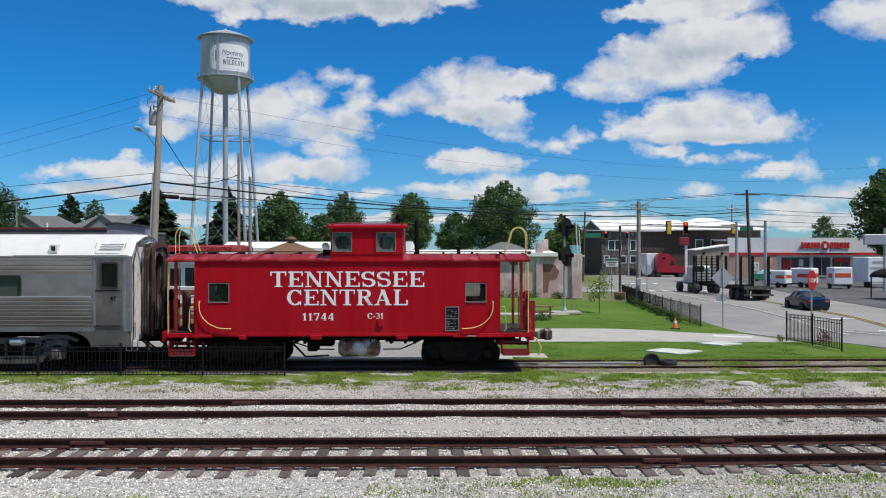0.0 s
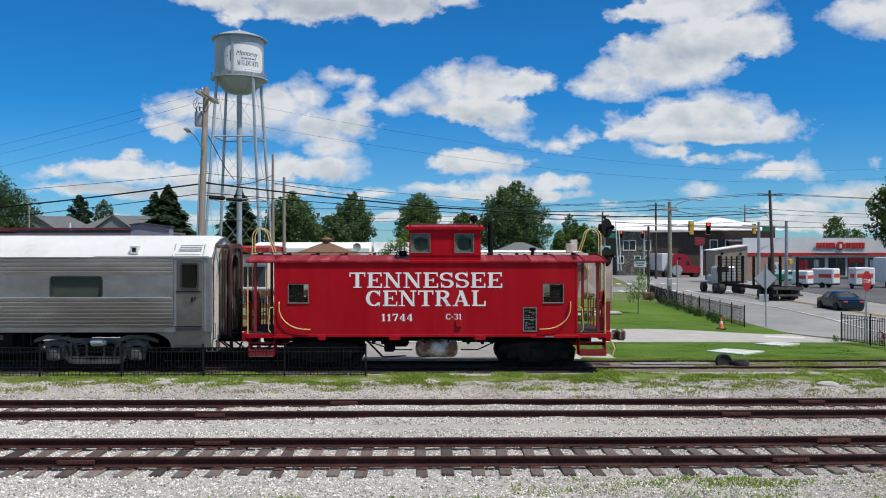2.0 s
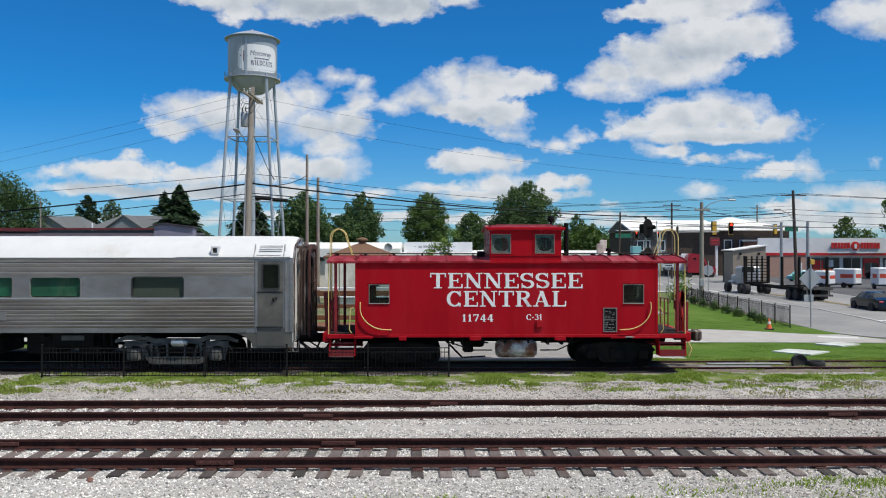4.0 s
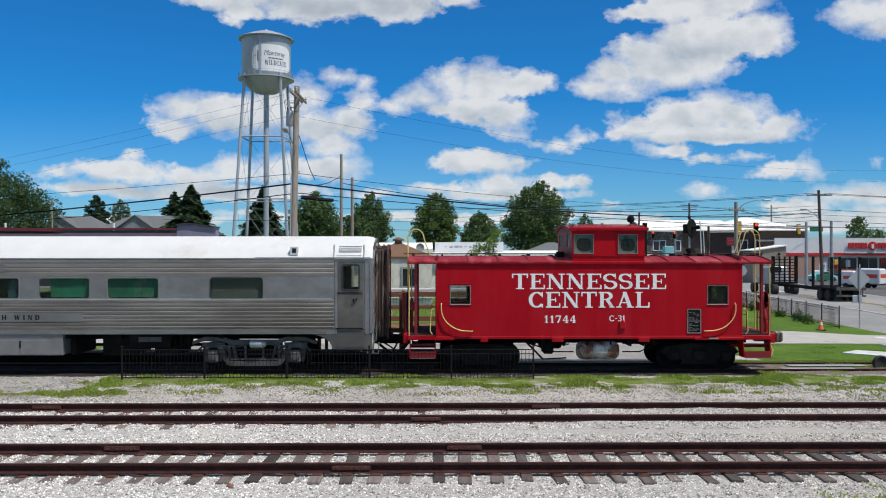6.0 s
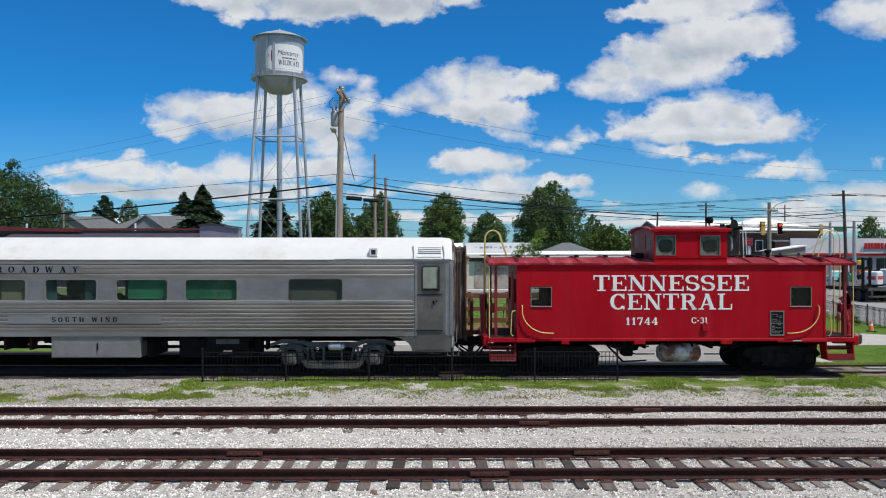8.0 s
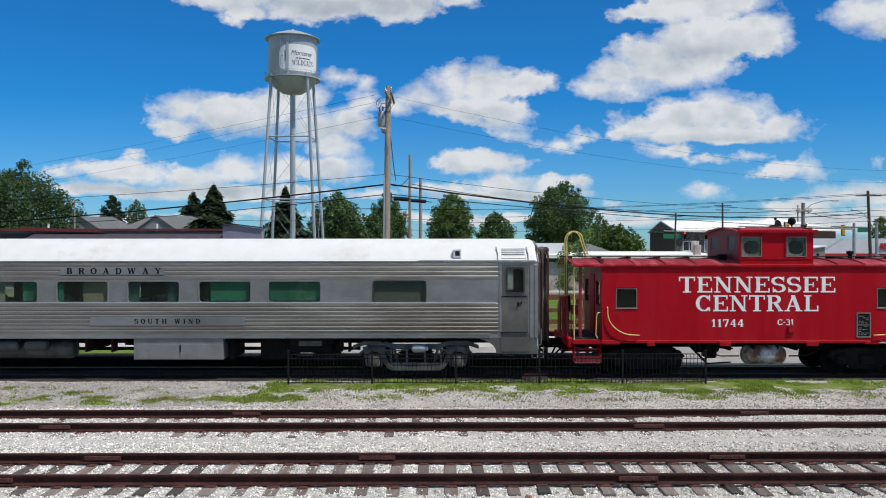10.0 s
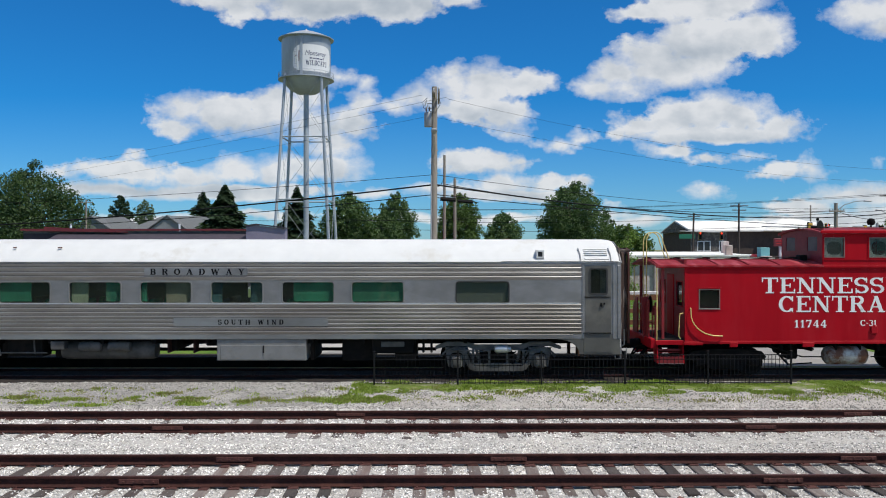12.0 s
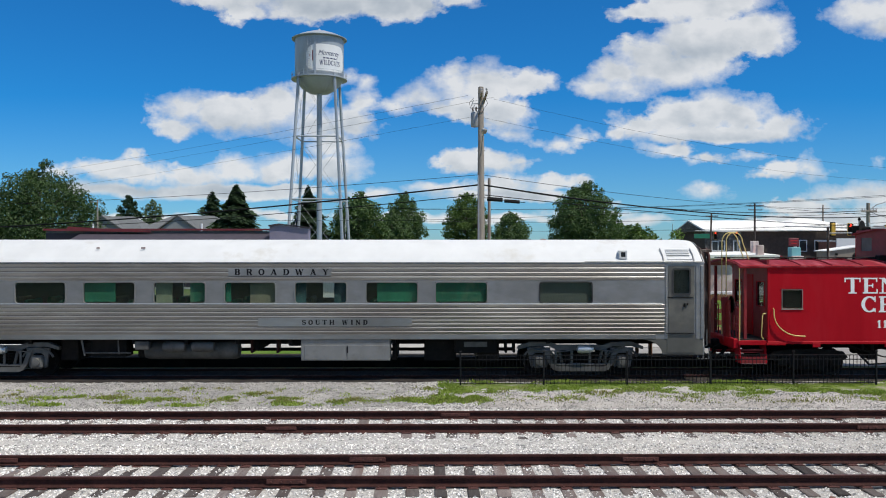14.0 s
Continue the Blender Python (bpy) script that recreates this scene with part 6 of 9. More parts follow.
CARBLUE = mat("dark_blue_car_paint", (0.004, 0.010, 0.020), (0.003, 0.008, 0.017), 2.0, 0.12, 0.0, spec=0.4, rough_var=0.04)
RUBBER = mat("black_rubber", (0.015, 0.015, 0.015), (0.022, 0.022, 0.022), 8.0, 0.85)
SEMI_RED = mat("red_truck_paint", (0.30, 0.010, 0.022), (0.27, 0.009, 0.020), 2.0, 0.3)
SIGNAL_Y = mat("yellow_signal_housing", (0.60, 0.36, 0.04), (0.5, 0.3, 0.04), 3.0, 0.55)
SIGN_GREEN = mat("green_street_sign", (0.012, 0.16, 0.09), (0.012, 0.14, 0.08), 2.0, 0.5)
SIGN_BACK = mat("bare_aluminium_sign", (0.42, 0.43, 0.45), (0.37, 0.38, 0.40), 2.0, 0.45, 0.4)
TEAL = mat("teal_box_paint", (0.20, 0.48, 0.52), (0.17, 0.42, 0.46), 2.0, 0.6)
TIMBER = mat("brown_timber", (0.20, 0.095, 0.048), (0.15, 0.07, 0.036), 3.0, 0.8, stretch=(.5, 3, 3))
BARK = mat("grey_brown_bark", (0.12, 0.095, 0.075), (0.07, 0.055, 0.045), 3.0, 0.9, bump=0.8, bump_scale=12, stretch=(1, 1, .3))
LEAF_A = leaf_mat("broad_leaves", (0.030, 0.064, 0.024), (0.120, 0.185, 0.066), 0.35)
LEAF_OAK = leaf_mat("oak_leaves", (0.020, 0.044, 0.018), (0.088, 0.142, 0.050), 0.35)
LEAF_B = leaf_mat("maple_leaves", (0.034, 0.072, 0.018), (0.130, 0.190, 0.052), 0.35)
LEAF_C = leaf_mat("spruce_needles", (0.014, 0.032, 0.017), (0.055, 0.090, 0.042), 0.5)
LEAF_E = leaf_mat("pale_needles", (0.045, 0.075, 0.040), (0.15, 0.20, 0.11), 0.5)
LEAF_D = leaf_mat("young_leaves", (0.09, 0.15, 0.03), (0.22, 0.30, 0.08), 1.5)


def lamp_glow(name, col, strength):
    m = bpy.data.materials.new(name)
    m.use_nodes = True
    k = Nodes(m.node_tree)
    e = k.n("ShaderNodeEmission", i_Strength=strength)
    e.inputs[0].default_value = (*col, 1)
    k.l(e.outputs[0], k.n("ShaderNodeOutputMaterial").inputs[0])
    return m


RED_LIGHT = lamp_glow("lit_red_lens", (1.0, 0.06, 0.03), 1.6)


# ---- water tower ----
def build_tower():
    cx, cy, s = -40.4, 162.0, 1.24
    t = thing("water_tower", (cx, cy, -.2), "silver legged water tower with a domed tank", "water tower")

    def Z(z):
        return 3.82 + (z - 3.82) * s
    R = 3.80 * s
    part("tank", Mesh().lathe([(.6, Z(28.2)), (1.6 * s, Z(28.4)), (2.6 * s, Z(29.0)), (3.35 * s, Z(29.8)), (R, Z(30.6)), (R, Z(36.9)), (R - .1, Z(36.95))], (cx, cy, 0), "z", 56), TOWER_GREY, t, "silver cylindrical tank", smooth=True)
    part("tank_roof", Mesh().lathe([(4.30 * s, Z(36.75)), (4.32 * s, Z(36.85)), (3.0 * s, Z(37.45)), (1.4 * s, Z(38.0)), (.4, Z(38.25)), (.2, Z(38.45)), (.05, Z(38.55))], (cx, cy, 0), "z", 56), TOWER_GREY, t, "shallow conical roof", smooth=True)
    bal = part("balcony", Mesh().lathe([(R - .05, Z(30.42)), (4.36 * s, Z(30.42)), (4.36 * s, Z(30.60)), (R - .05, Z(30.60))], (cx, cy, 0), "z", 44), TOWER_GREY, t)
    rl = Mesh()
    for z in (Z(31.0), Z(31.4)):
        rl.tube([(cx + 4.3 * s * math.cos(a), cy + 4.3 * s * math.sin(a), z) for a in np.linspace(0, 2 * math.pi, 41)], .03, 5)
    for a in np.linspace(0, 2 * math.pi, 29)[:-1]:
        rl.tube([(cx + 4.3 * s * math.cos(a), cy + 4.3 * s * math.sin(a), Z(30.5)), (cx + 4.3 * s * math.cos(a), cy + 4.3 * s * math.sin(a), Z(31.4))], .03, 5)
    part("balcony_railing", rl, TOWER_GREY, bal)
    part("riser_pipe", Mesh().lathe([(.52, -.2), (.52, Z(28.4))], (cx, cy, 0), "z", 20), TOWER_GREY, t, smooth=True)
    z_top = Z(30.6)

    def leg_at(k, z):
        a = radians(44 + 90 * k)
        r = 7.7 - (7.7 - 4.85) * (z + .2) / (z_top + .2)
        return Vector((cx + r * math.cos(a), cy + r * math.sin(a), z))
    for k in range(4):
        lm = Mesh().tube([leg_at(k, -.2), leg_at(k, z_top + .6)], .29, 8)
        if k == 3:
            for z in np.arange(1, z_top, .55):
                p = leg_at(k, float(z))
                lm.cbox((p.x, p.y - .28, p.z), (.44, .1, .14))
        part("leg", lm, TOWER_GREY, t)
        part("footing", Mesh().cbox((*leg_at(k, -.1)[:2], 0), (1.4, 1.4, .5), None, .05), CONCRETE, t)
    for z in (13.4, 25.4):
        for k in range(4):
            part("strut", Mesh().tube([leg_at(k, z), leg_at((k + 1) % 4, z)], .13, 6), TOWER_GREY, t)
    for z0, z1 in ((-.2, 13.4), (13.4, 25.4), (25.4, z_top)):
        for k in range(4):
            part("brace_rod", Mesh().tube([leg_at(k, z0), leg_at((k + 1) % 4, z1)], .032, 5), TOWER_GREY, t)
            part("brace_rod", Mesh().tube([leg_at((k + 1) % 4, z0), leg_at(k, z1)], .032, 5), TOWER_GREY, t)
    lad = Mesh().cbox((cx - .15, cy - R - .07, Z(33.8)), (.42, .16, 6.4 * s))
    for x in (-.25, .25):
        lad.tube([(cx - 1.3 + x, cy - R - .1, Z(30.5)), (cx - 1.3 + x, cy - R - .1, Z(36.9))], .035, 5)
    for z in np.arange(Z(30.8), Z(36.8), .45):
        lad.tube([(cx - 1.55, cy - R - .1, float(z)), (cx - 1.05, cy - R - .1, float(z))], .03, 5)
    part("tank_ladder", lad, TOWER_GREY, t)

    def wrap(m, lift):
        out = []
        for x, y, z in m.v:
            a = -math.pi / 2 + .21 + x * s / R
            out.append((cx + (R + lift) * math.cos(a), cy + (R + lift) * math.sin(a), Z(z)))
        m.v = out
        return m
    pm = Mesh()
    n = 28
    for i in range(n + 1):
        u = -2.3 + 6.8 * i / n
        q = max(0, 1 - abs((u - 1.1) / 3.42) ** 5) ** .5
        pm.v += [(u, 0, 31.2 + (1 - q) * 1.0), (u, 0, 35.3 - (1 - q) * 1.5)]
    pm.f = [(2 * i, 2 * i + 2, 2 * i + 3, 2 * i + 1) for i in range(n)]
    part("logo_panel", wrap(pm, .03), TOWER_WHITE, t, "white panel with the town's name")
    cu = bpy.data.curves.new("text", "FONT")
    cu.body, cu.size, cu.shear = "Monterey", 1.0, 0.3
    tmp = new("text", cu)
    bpy.context.view_layer.update()
    ev = tmp.evaluated_get(bpy.context.evaluated_depsgraph_get())
    me = ev.to_mesh()
    w = max(v.co.x for v in me.vertices)
    tm = Mesh()
    tm.v = [(-.45 + v.co.x / w * 3.6, 0, 33.6 + v.co.y * 1.1) for v in me.vertices]
    tm.f = [tuple(p.vertices) for p in me.polygons]
    ev.to_mesh_clear()
    bpy.data.objects.remove(tmp)
    bpy.data.curves.remove(cu)
    part("lettering", wrap(tm, .06), BLUE_INK, t, "slanted town name")
    part("lettering", wrap(lettering("WILDCATS", -.25, 3.3, 32.1, 32.85, 0, .12), .06), BLUE_INK, t, "dark team name")
    bar = Mesh().add([(.3 + .12 * i, 0, z) for i in range(21) for z in (33.08, 33.26)], [(2 * i, 2 * i + 2, 2 * i + 3, 2 * i + 1) for i in range(20) if i % 5 != 3])
    part("text_bars", wrap(bar, .06), BLUE_INK, t)
    part("emblem", wrap(Mesh().add([(-1.9, 0, 33.5), (-.7, 0, 33.5), (-.7, 0, 33.62), (-1.9, 0, 33.62), (-1.36, 0, 32.7), (-1.24, 0, 32.7), (-1.24, 0, 34.3), (-1.36, 0, 34.3)], [(0, 1, 2, 3), (4, 5, 6, 7)]), .07), MAROON, t)


build_tower()


# ---- trees ----
def leaf_cloud(rng, blobs, count, size):
    """Leaf clumps over and inside the given (centre, radii) blobs."""
    wts = np.array([r[0] * r[1] + .01 for _, r in blobs])
    pick = rng.choice(len(blobs), count, p=wts / wts.sum())
    V = np.zeros((count, 4, 3))
    for i, b in enumerate(pick):
        c, r = blobs[b]
        d = rng.normal(size=3)
        d /= np.linalg.norm(d)
        q = np.array(c) + d * np.array((r[0], r[0], r[1])) * (rng.uniform(.55, 1.06) if rng.random() < .8 else rng.uniform(.1, .6))
        n = d * .6 + rng.normal(size=3) * .6 + (0, 0, .35)
        n /= np.linalg.norm(n)
        a = np.cross(n, rng.normal(size=3))
        a /= np.linalg.norm(a)
        b2 = np.cross(n, a)
        s = size * rng.uniform(.5, 1.25)
        V[i] = (q - a * s, q - b2 * s * .55 + n * s * .25, q + a * s, q + b2 * s * .55 + n * s * .25)
    m = Mesh()
    m.v = V.reshape(-1, 3).tolist()
    m.f = [(4 * i, 4 * i + 1, 4 * i + 2, 4 * i + 3) for i in range(count)]
    return m


def raw(name, m, material, parent):
    me = bpy.data.meshes.new(name)
    o = origin(parent)
    me.from_pydata([(p[0] - o.x, p[1] - o.y, p[2] - o.z) for p in m.v], [], m.f)
    me.materials.append(material)
    ob = new(name, me)
    ob.parent = parent
    return ob


def broad_tree(x, y, height, width, seed, material, label, count=5200, leaf=.42, bottom=.18, name="tree", wide=.42, core=True):
    """A trunk with limbs and a crown of leaf clumps: domed, widest at the given share of its height."""
    z0 = ground_z(min(x, 40), y)
    rng = np.random.default_rng(seed)
    t = thing(name, (x, y, z0), label, name)
    tr = Mesh().tube([(x, y, z0 - .1), (x + .1, y, z0 + height * .2), (x - .1, y + .1, z0 + height * .5), (x, y, z0 + height * .85)], [width * .045, width * .036, width * .024, .05], 9)
    low, blobs, n = z0 + height * bottom, [], 34
    tall = height * (1 - bottom)
    for i in range(n):
        h = (i + .5) / n
        a = i * 2.39996 + rng.uniform(-.3, .3)
        prof = (1 - ((h - wide) / wide) ** 2) ** .5 if h < wide else (1 - ((h - wide) / (1 - wide)) ** 2) ** .62
        s = width * rng.uniform(.13, .20) * (.5 + .5 * prof)
        r = max(0, width * .5 * prof * rng.uniform(.86, 1.06) - s * .8)
        c = (x + r * math.cos(a), y + r * math.sin(a), low + tall * h * .97)
        blobs.append((c, (s, s * rng.uniform(.65, .95))))
        if i % 2 == 0:
            tr.tube([(x, y, z0 + height * max(.12, bottom + (1 - bottom) * h * .5)), ((x + c[0]) / 2, (y + c[1]) / 2, low + tall * h * .7), c], [width * .016, width * .010, .03], 6)
    for i in range(60):
        c, r = blobs[rng.integers(0, n)]
        d = rng.normal(size=3)
        d /= np.linalg.norm(d)
        s = r[0] * rng.uniform(.22, .45)
        blobs.append((tuple(np.array(c) + d * r[0] * rng.uniform(.8, 1.1)), (s, s * .8)))
    if core:
        blobs.append(((x, y, low + tall * wide), (width * .38, tall * .38)))
    part("trunk", tr, BARK, t, smooth=True)
    raw("crown", leaf_cloud(rng, blobs, count, leaf), material, t)
    return t


def conifer(x, y, height, width, seed, label, count=3600, ragged=.3, top=0.06):
    z0 = ground_z(min(x, 40), y)
    rng = np.random.default_rng(seed)
    t = thing("conifer", (x, y, z0), label, "tree")
    part("trunk", Mesh().tube([(x, y, z0 - .1), (x, y, z0 + height)], [width * .035, .03], 8), BARK, t)
    m = Mesh()
    for k in range(count):
        h = min(.995, (1 - (1 - rng.random()) ** .62) * .97 + .012 * math.sin(k * 1.7))
        a = rng.uniform(0, 6.28)
        lim = width * .62 * (1 - h) ** 1.0 * (.9 + ragged * math.sin(a * 3 + h * 31) * .6 + .16 * math.sin(h * 60 + a * 2) + rng.uniform(-.16, .16)) + top
        r = lim * rng.uniform(.1, 1) ** .6
        zc = z0 + height * (.06 + .94 * h) - r * .28 + rng.uniform(-.1, .1)
        c, s = math.cos(a), math.sin(a)
        L, W = width * .05 * (1.2 - h) + .12, width * .02 + .07
        p = np.array((x + r * c, y + r * s, zc))
        d, n = np.array((c, s, -.35)), np.array((-s, c, rng.uniform(-.6, .6)))
        i = len(m.v)
        m.v += [tuple(p - d * L), tuple(p + n * W), tuple(p + d * L), tuple(p - n * W)]
        m.f.append((i, i + 1, i + 2, i + 3))
    raw("needles", m, LEAF_C, t)
    return t


broad_tree(15.6, 184, 19.3, 16.9, 11, LEAF_A, "large rounded green shade tree", 24000, .30, .12)
broad_tree(-27.5, 257, 21.2, 14.0, 12, LEAF_A, "dense dark green maple tree", 14000, .36, .12)
broad_tree(-7.4, 280, 22.9, 17.2, 13, LEAF_B, "tall light green maple tree", 15000, .40, .12)
broad_tree(8.2, 287, 16.4, 15.0, 14, LEAF_A, "distant green tree by the rooftops", 7000, .5, .1)
broad_tree(-112.0, 197, 22.3, 32.0, 15, LEAF_OAK, "wide dark green oak tree", 34000, .36, .04, wide=.36)
broad_tree(-35.5, 192, 16.6, 14.5, 17, LEAF_A, "dark green tree behind the water tower", 11000, .38)
broad_tree(-28.5, 215, 13.0, 10.5, 18, LEAF_A, "green tree beyond the rooftops", 8000, .38)
broad_tree(72.8, 128, 17.8, 13.0, 19, LEAF_B, "leafy tree at the edge of the parking lot", 16000, .30, .24)
broad_tree(95.5, 200, 12.6, 6.5, 20, LEAF_B, "sparse tree behind the shop", 1300, .36, .4, core=False)
broad_tree(103, 205, 9.6, 7.5, 21, LEAF_B, "leafy bushes behind the shop", 900, .36, .4, core=False)
broad_tree(41.5, 250, 11.2, 18, 22, LEAF_B, "far light green trees", 4000, .7)
broad_tree(47, 300, 17.4, 8, 23, LEAF_A, "far tree behind the roof", 1500, .6)
broad_tree(24, 240, 12.5, 9, 24, LEAF_A, "far green tree among the houses", 2500, .6)
conifer(-63.6, 191, 19.5, 17.5, 31, "tall dark green spruce tree", 12500)
conifer(-79.7, 230, 20.6, 17.0, 32, "ragged grey-green spruce tree", 6500, .6)
conifer(-46.9, 190, 18.9, 15.5, 33, "dark spruce tree behind the tower", 7500)
broad_tree(-117.6, 270, 21.6, 9.6, 34, LEAF_C, "irregular dark pine tree", 5200, .5, .2, "pine_tree", .3)
broad_tree(-109.8, 270, 20.2, 7.8, 35, LEAF_E, "thin pale pine tree", 1500, .5, .35, "pine_tree", .4)


# ---- buildings ----
def shed_window(parent, x0, x1, z0, z1, y, frame_mat=None, glass=None):
    w = part("window", Mesh().ring(x0, x1, z0, z1, y - .06, y + .05, .14), frame_mat or WHITE_WALL, parent)
    part("pane", Mesh().box(x0, x1, y - .02, y, z0, z1), glass or DARKGLASS, w)
    return w


def hip_roof(x0, x1, y0, y1, z, rise, ridge, over=.3):
    """A hip roof with a ridge along x of the given share of the length."""
    a, b = x0 - over, x1 + over
    c, d = y0 - over, y1 + over
    m, h = (a + b) / 2, (b - a) / 2 * ridge
    my = (c + d) / 2
    return Mesh().add([(a, c, z), (b, c, z), (b, d, z), (a, d, z), (m - h, my, z + rise), (m + h, my, z + rise), (a, c, z - .15), (b, c, z - .15), (b, d, z - .15), (a, d, z - .15)],
                      [(0, 1, 5, 4), (1, 2, 5), (2, 3, 4, 5), (3, 0, 4), (0, 6, 7, 1), (1, 7, 8, 2), (2, 8, 9, 3), (3, 9, 6, 0), (6, 9, 8, 7)])


def long_building():
    b = thing("low_building", (-2, 68, -.2), "long low building with peeling plaster and a white roof", "building")
    part("wall", Mesh().wall(3.0, 11.9, -.25, 3.2, 68, 68.35), PINK_PLASTER, b, "pink plaster wall peeling off brick")
    part("wall", Mesh().wall(-6.7, 3.0, -.25, 3.2, 68.02, 68.35), WHITEWASH, b, "whitewashed old brick wall, flaking")
    part("wall", Mesh().wall(-17, -6.7, -.25, 3.2, 68.05, 68.35, [(-9.4, -8.2, .7, 2.6), (-13.2, -12.0, .7, 2.6)]), CREAM, b, "cream painted wall")
    part("eave_band", Mesh().box(-17, 3.0, 67.9, 68.02, 2.9, 3.19), DARKWALL, b)
    part("side_wall", Mesh().box(11.55, 11.9, 68.35, 80, -.25, 3.2), PINK_PLASTER, b)
    part("side_wall", Mesh().box(-17, -16.7, 68.35, 80, -.25, 3.2), CREAM, b)
    part("back_wall", Mesh().box(-17, 11.9, 80, 80.3, -.25, 3.2), CREAM, b)
    for x in (-9.4, -13.2):
        shed_window(b, x + .1, x + 1.1, .8, 2.5, 68.05)
    part("brick_patch", Mesh().prism([(9.17, 2.58), (10.18, 2.53), (10.36, 2.2), (10.56, 1.99), (10.48, 1.6), (10.25, 1.29), (9.79, 1.22), (9.66, .7), (9.6, .21), (9.17, .13)], "y", 67.985, 68.02), BRICK, b, "bare red brick where plaster fell off")
    part("brick_patch", Mesh().prism([(10.95, 2.9), (11.6, 2.95), (11.6, 2.45), (11.3, 2.3), (11.0, 2.5)], "y", 67.985, 68.02), BRICK, b, "bare red brick where plaster fell off")
    part("brick_patch", Mesh().prism([(6.2, 2.9), (7.6, 2.95), (7.3, 2.5), (6.7, 2.4)], "y", 67.985, 68.02), BRICK, b, "bare red brick where plaster fell off")
    part("pilaster", Mesh().cbox((8.9, 68.0, 2.0), (.56, .4, 4.6), None, .04), PINK_PLASTER, b, "plastered pier above the roof line")
    for x in (3.2, 11.98):
        part("pilaster", Mesh().cbox((x, 67.95, 1.55), (.9, .35, 3.7), None, .05), PINK_PLASTER, b)
    part("roof", Mesh().prism([(67.6, 3.2), (67.6, 3.48), (74, 3.74), (80.5, 3.5), (80.5, 3.2)], "x", -7.6, 10.4), WHITE_ROOFING, b, "white membrane roof")
    part("upper_roof", Mesh().prism([(67.6, 3.2), (67.6, 3.9), (70.5, 4.42), (80.5, 4.0), (80.5, 3.2)], "x", -17.3, -7.6), WHITE_ROOFING, b, "white metal roof, a little higher")
    part("wall_cap", Mesh().cbox((11.4, 68.2, 3.22), (2.6, .5, .12), None, .03), CONCRETE, b)
    part("parapet", Mesh().box(-7.4, -1.6, 70.0, 70.3, 3.6, 4.45).prism([(70.3, 4.45), (78, 4.15), (78, 3.8), (70.3, 3.8)], "x", -7.4, -1.6), WHITE_WALL, b, "white raised parapet with worn marks")
    marks = Mesh()
    rng = random.Random(8)
    for i in range(9):
        x = -6.6 + i * .42
        marks.box(x, x + rng.uniform(.15, .36), 69.985, 69.995, 4.0 + rng.uniform(-.05, .05), 4.08 + rng.uniform(0, .12))
    part("worn_marks", marks, GALV, b, kind="stuff")
    part("chimney", Mesh().cbox((9.9, 71.7, 3.8), (.5, .6, 1.7), None, .04), PINK_PLASTER, b, "stub of a plastered chimney")
    part("roof_box", Mesh().cbox((11.95, 68.5, 3.45), (.75, .8, 1.3), None, .03), TEAL, b, "teal rooftop box")
    part("dish", Mesh().lathe([(.05, .06), (.25, .03), (.33, -.03), (.25, .01), (.05, .04)], (-8.6, 67.4, 4.0), "y", 16).tube([(-8.6, 67.6, 3.4), (-8.6, 67.5, 4.0)], .03, 6), GALV, b)
    # kiosk with a pyramid roof in front
    k = thing("kiosk", (-10.5, 59, -.2), "cream kiosk with a brown pyramid roof", "building")
    part("wall", Mesh().wall(-12.4, -7.6, -.25, 3.3, 57, 57.2, [(-9.6, -8.7, 1.3, 2.5)]).box(-12.4, -12.2, 57.2, 61, -.25, 3.3).box(-7.8, -7.6, 57.2, 61, -.25, 3.3).box(-12.4, -7.6, 61, 61.2, -.25, 3.3), CREAM, k, "cream painted wall")
    shed_window(k, -9.6, -8.7, 1.3, 2.5, 57.0, GALV)
    part("roof", hip_roof(-12.4, -7.6, 57.0, 61.2, 3.35, 1.0, .04, .1), BROWN_ROOF, k, "brown shingled pyramid roof")
    part("roof_vent", Mesh().lathe([(.25, 0), (.25, .2), (.42, .22), (.42, .3), (.12, .45)], (-10.0, 59.1, 4.25), "z", 14), BROWN_ROOF, k)
    part("ledge", Mesh().cbox((-10, 56.95, .55), (4.9, .3, .12), None, .02), WHITE_WALL, k)


long_building()


def depot():
    """Small red-roofed building beside the kiosk, seen past the caboose's end."""
    d = thing("depot", (-19.9, 58, -.2), "small white building under a faded red metal roof", "building")
    wins = [(-22.6, -21.2, .9, 2.45), (-18.25, -17.5, .9, 2.45), (-17.2, -15.85, 1.0, 2.5)]
    part("wall", Mesh().wall(-26, -14.0, -.25, 3.45, 58, 58.25, wins), CREAM, d, "white painted wall")
    part("side_wall", Mesh().box(-26, -25.75, 58.25, 63, -.25, 3.45).box(-14.25, -14.0, 58.25, 63, -.25, 3.45).box(-26, -14, 63, 63.25, -.25, 3.45), CREAM, d)
    part("frieze", Mesh().cbox((-20, 57.95, 3.0), (12.1, .1, .62), None, .02), WHITE_WALL, d)
    for w in wins:
        shed_window(d, *w, 58.0)
    part("panel", Mesh().box(-15.65, -14.15, 57.93, 57.99, -.1, 2.6), DARKWALL, d, "dark plum door panel")
    part("roof", Mesh().prism([(57.2, 3.62), (57.2, 3.94), (60.6, 4.06), (64, 3.94), (64, 3.62)], "x", -26.4, -13.75), RED_SHEET, d, "faded red metal roof")
    for x in np.arange(-26.0, -13.8, .6):
        part("roof_rib", Mesh().cbox((float(x), 60.6, 4.075), (.05, 6.6, .03)), RED_SHEET, d)


depot()


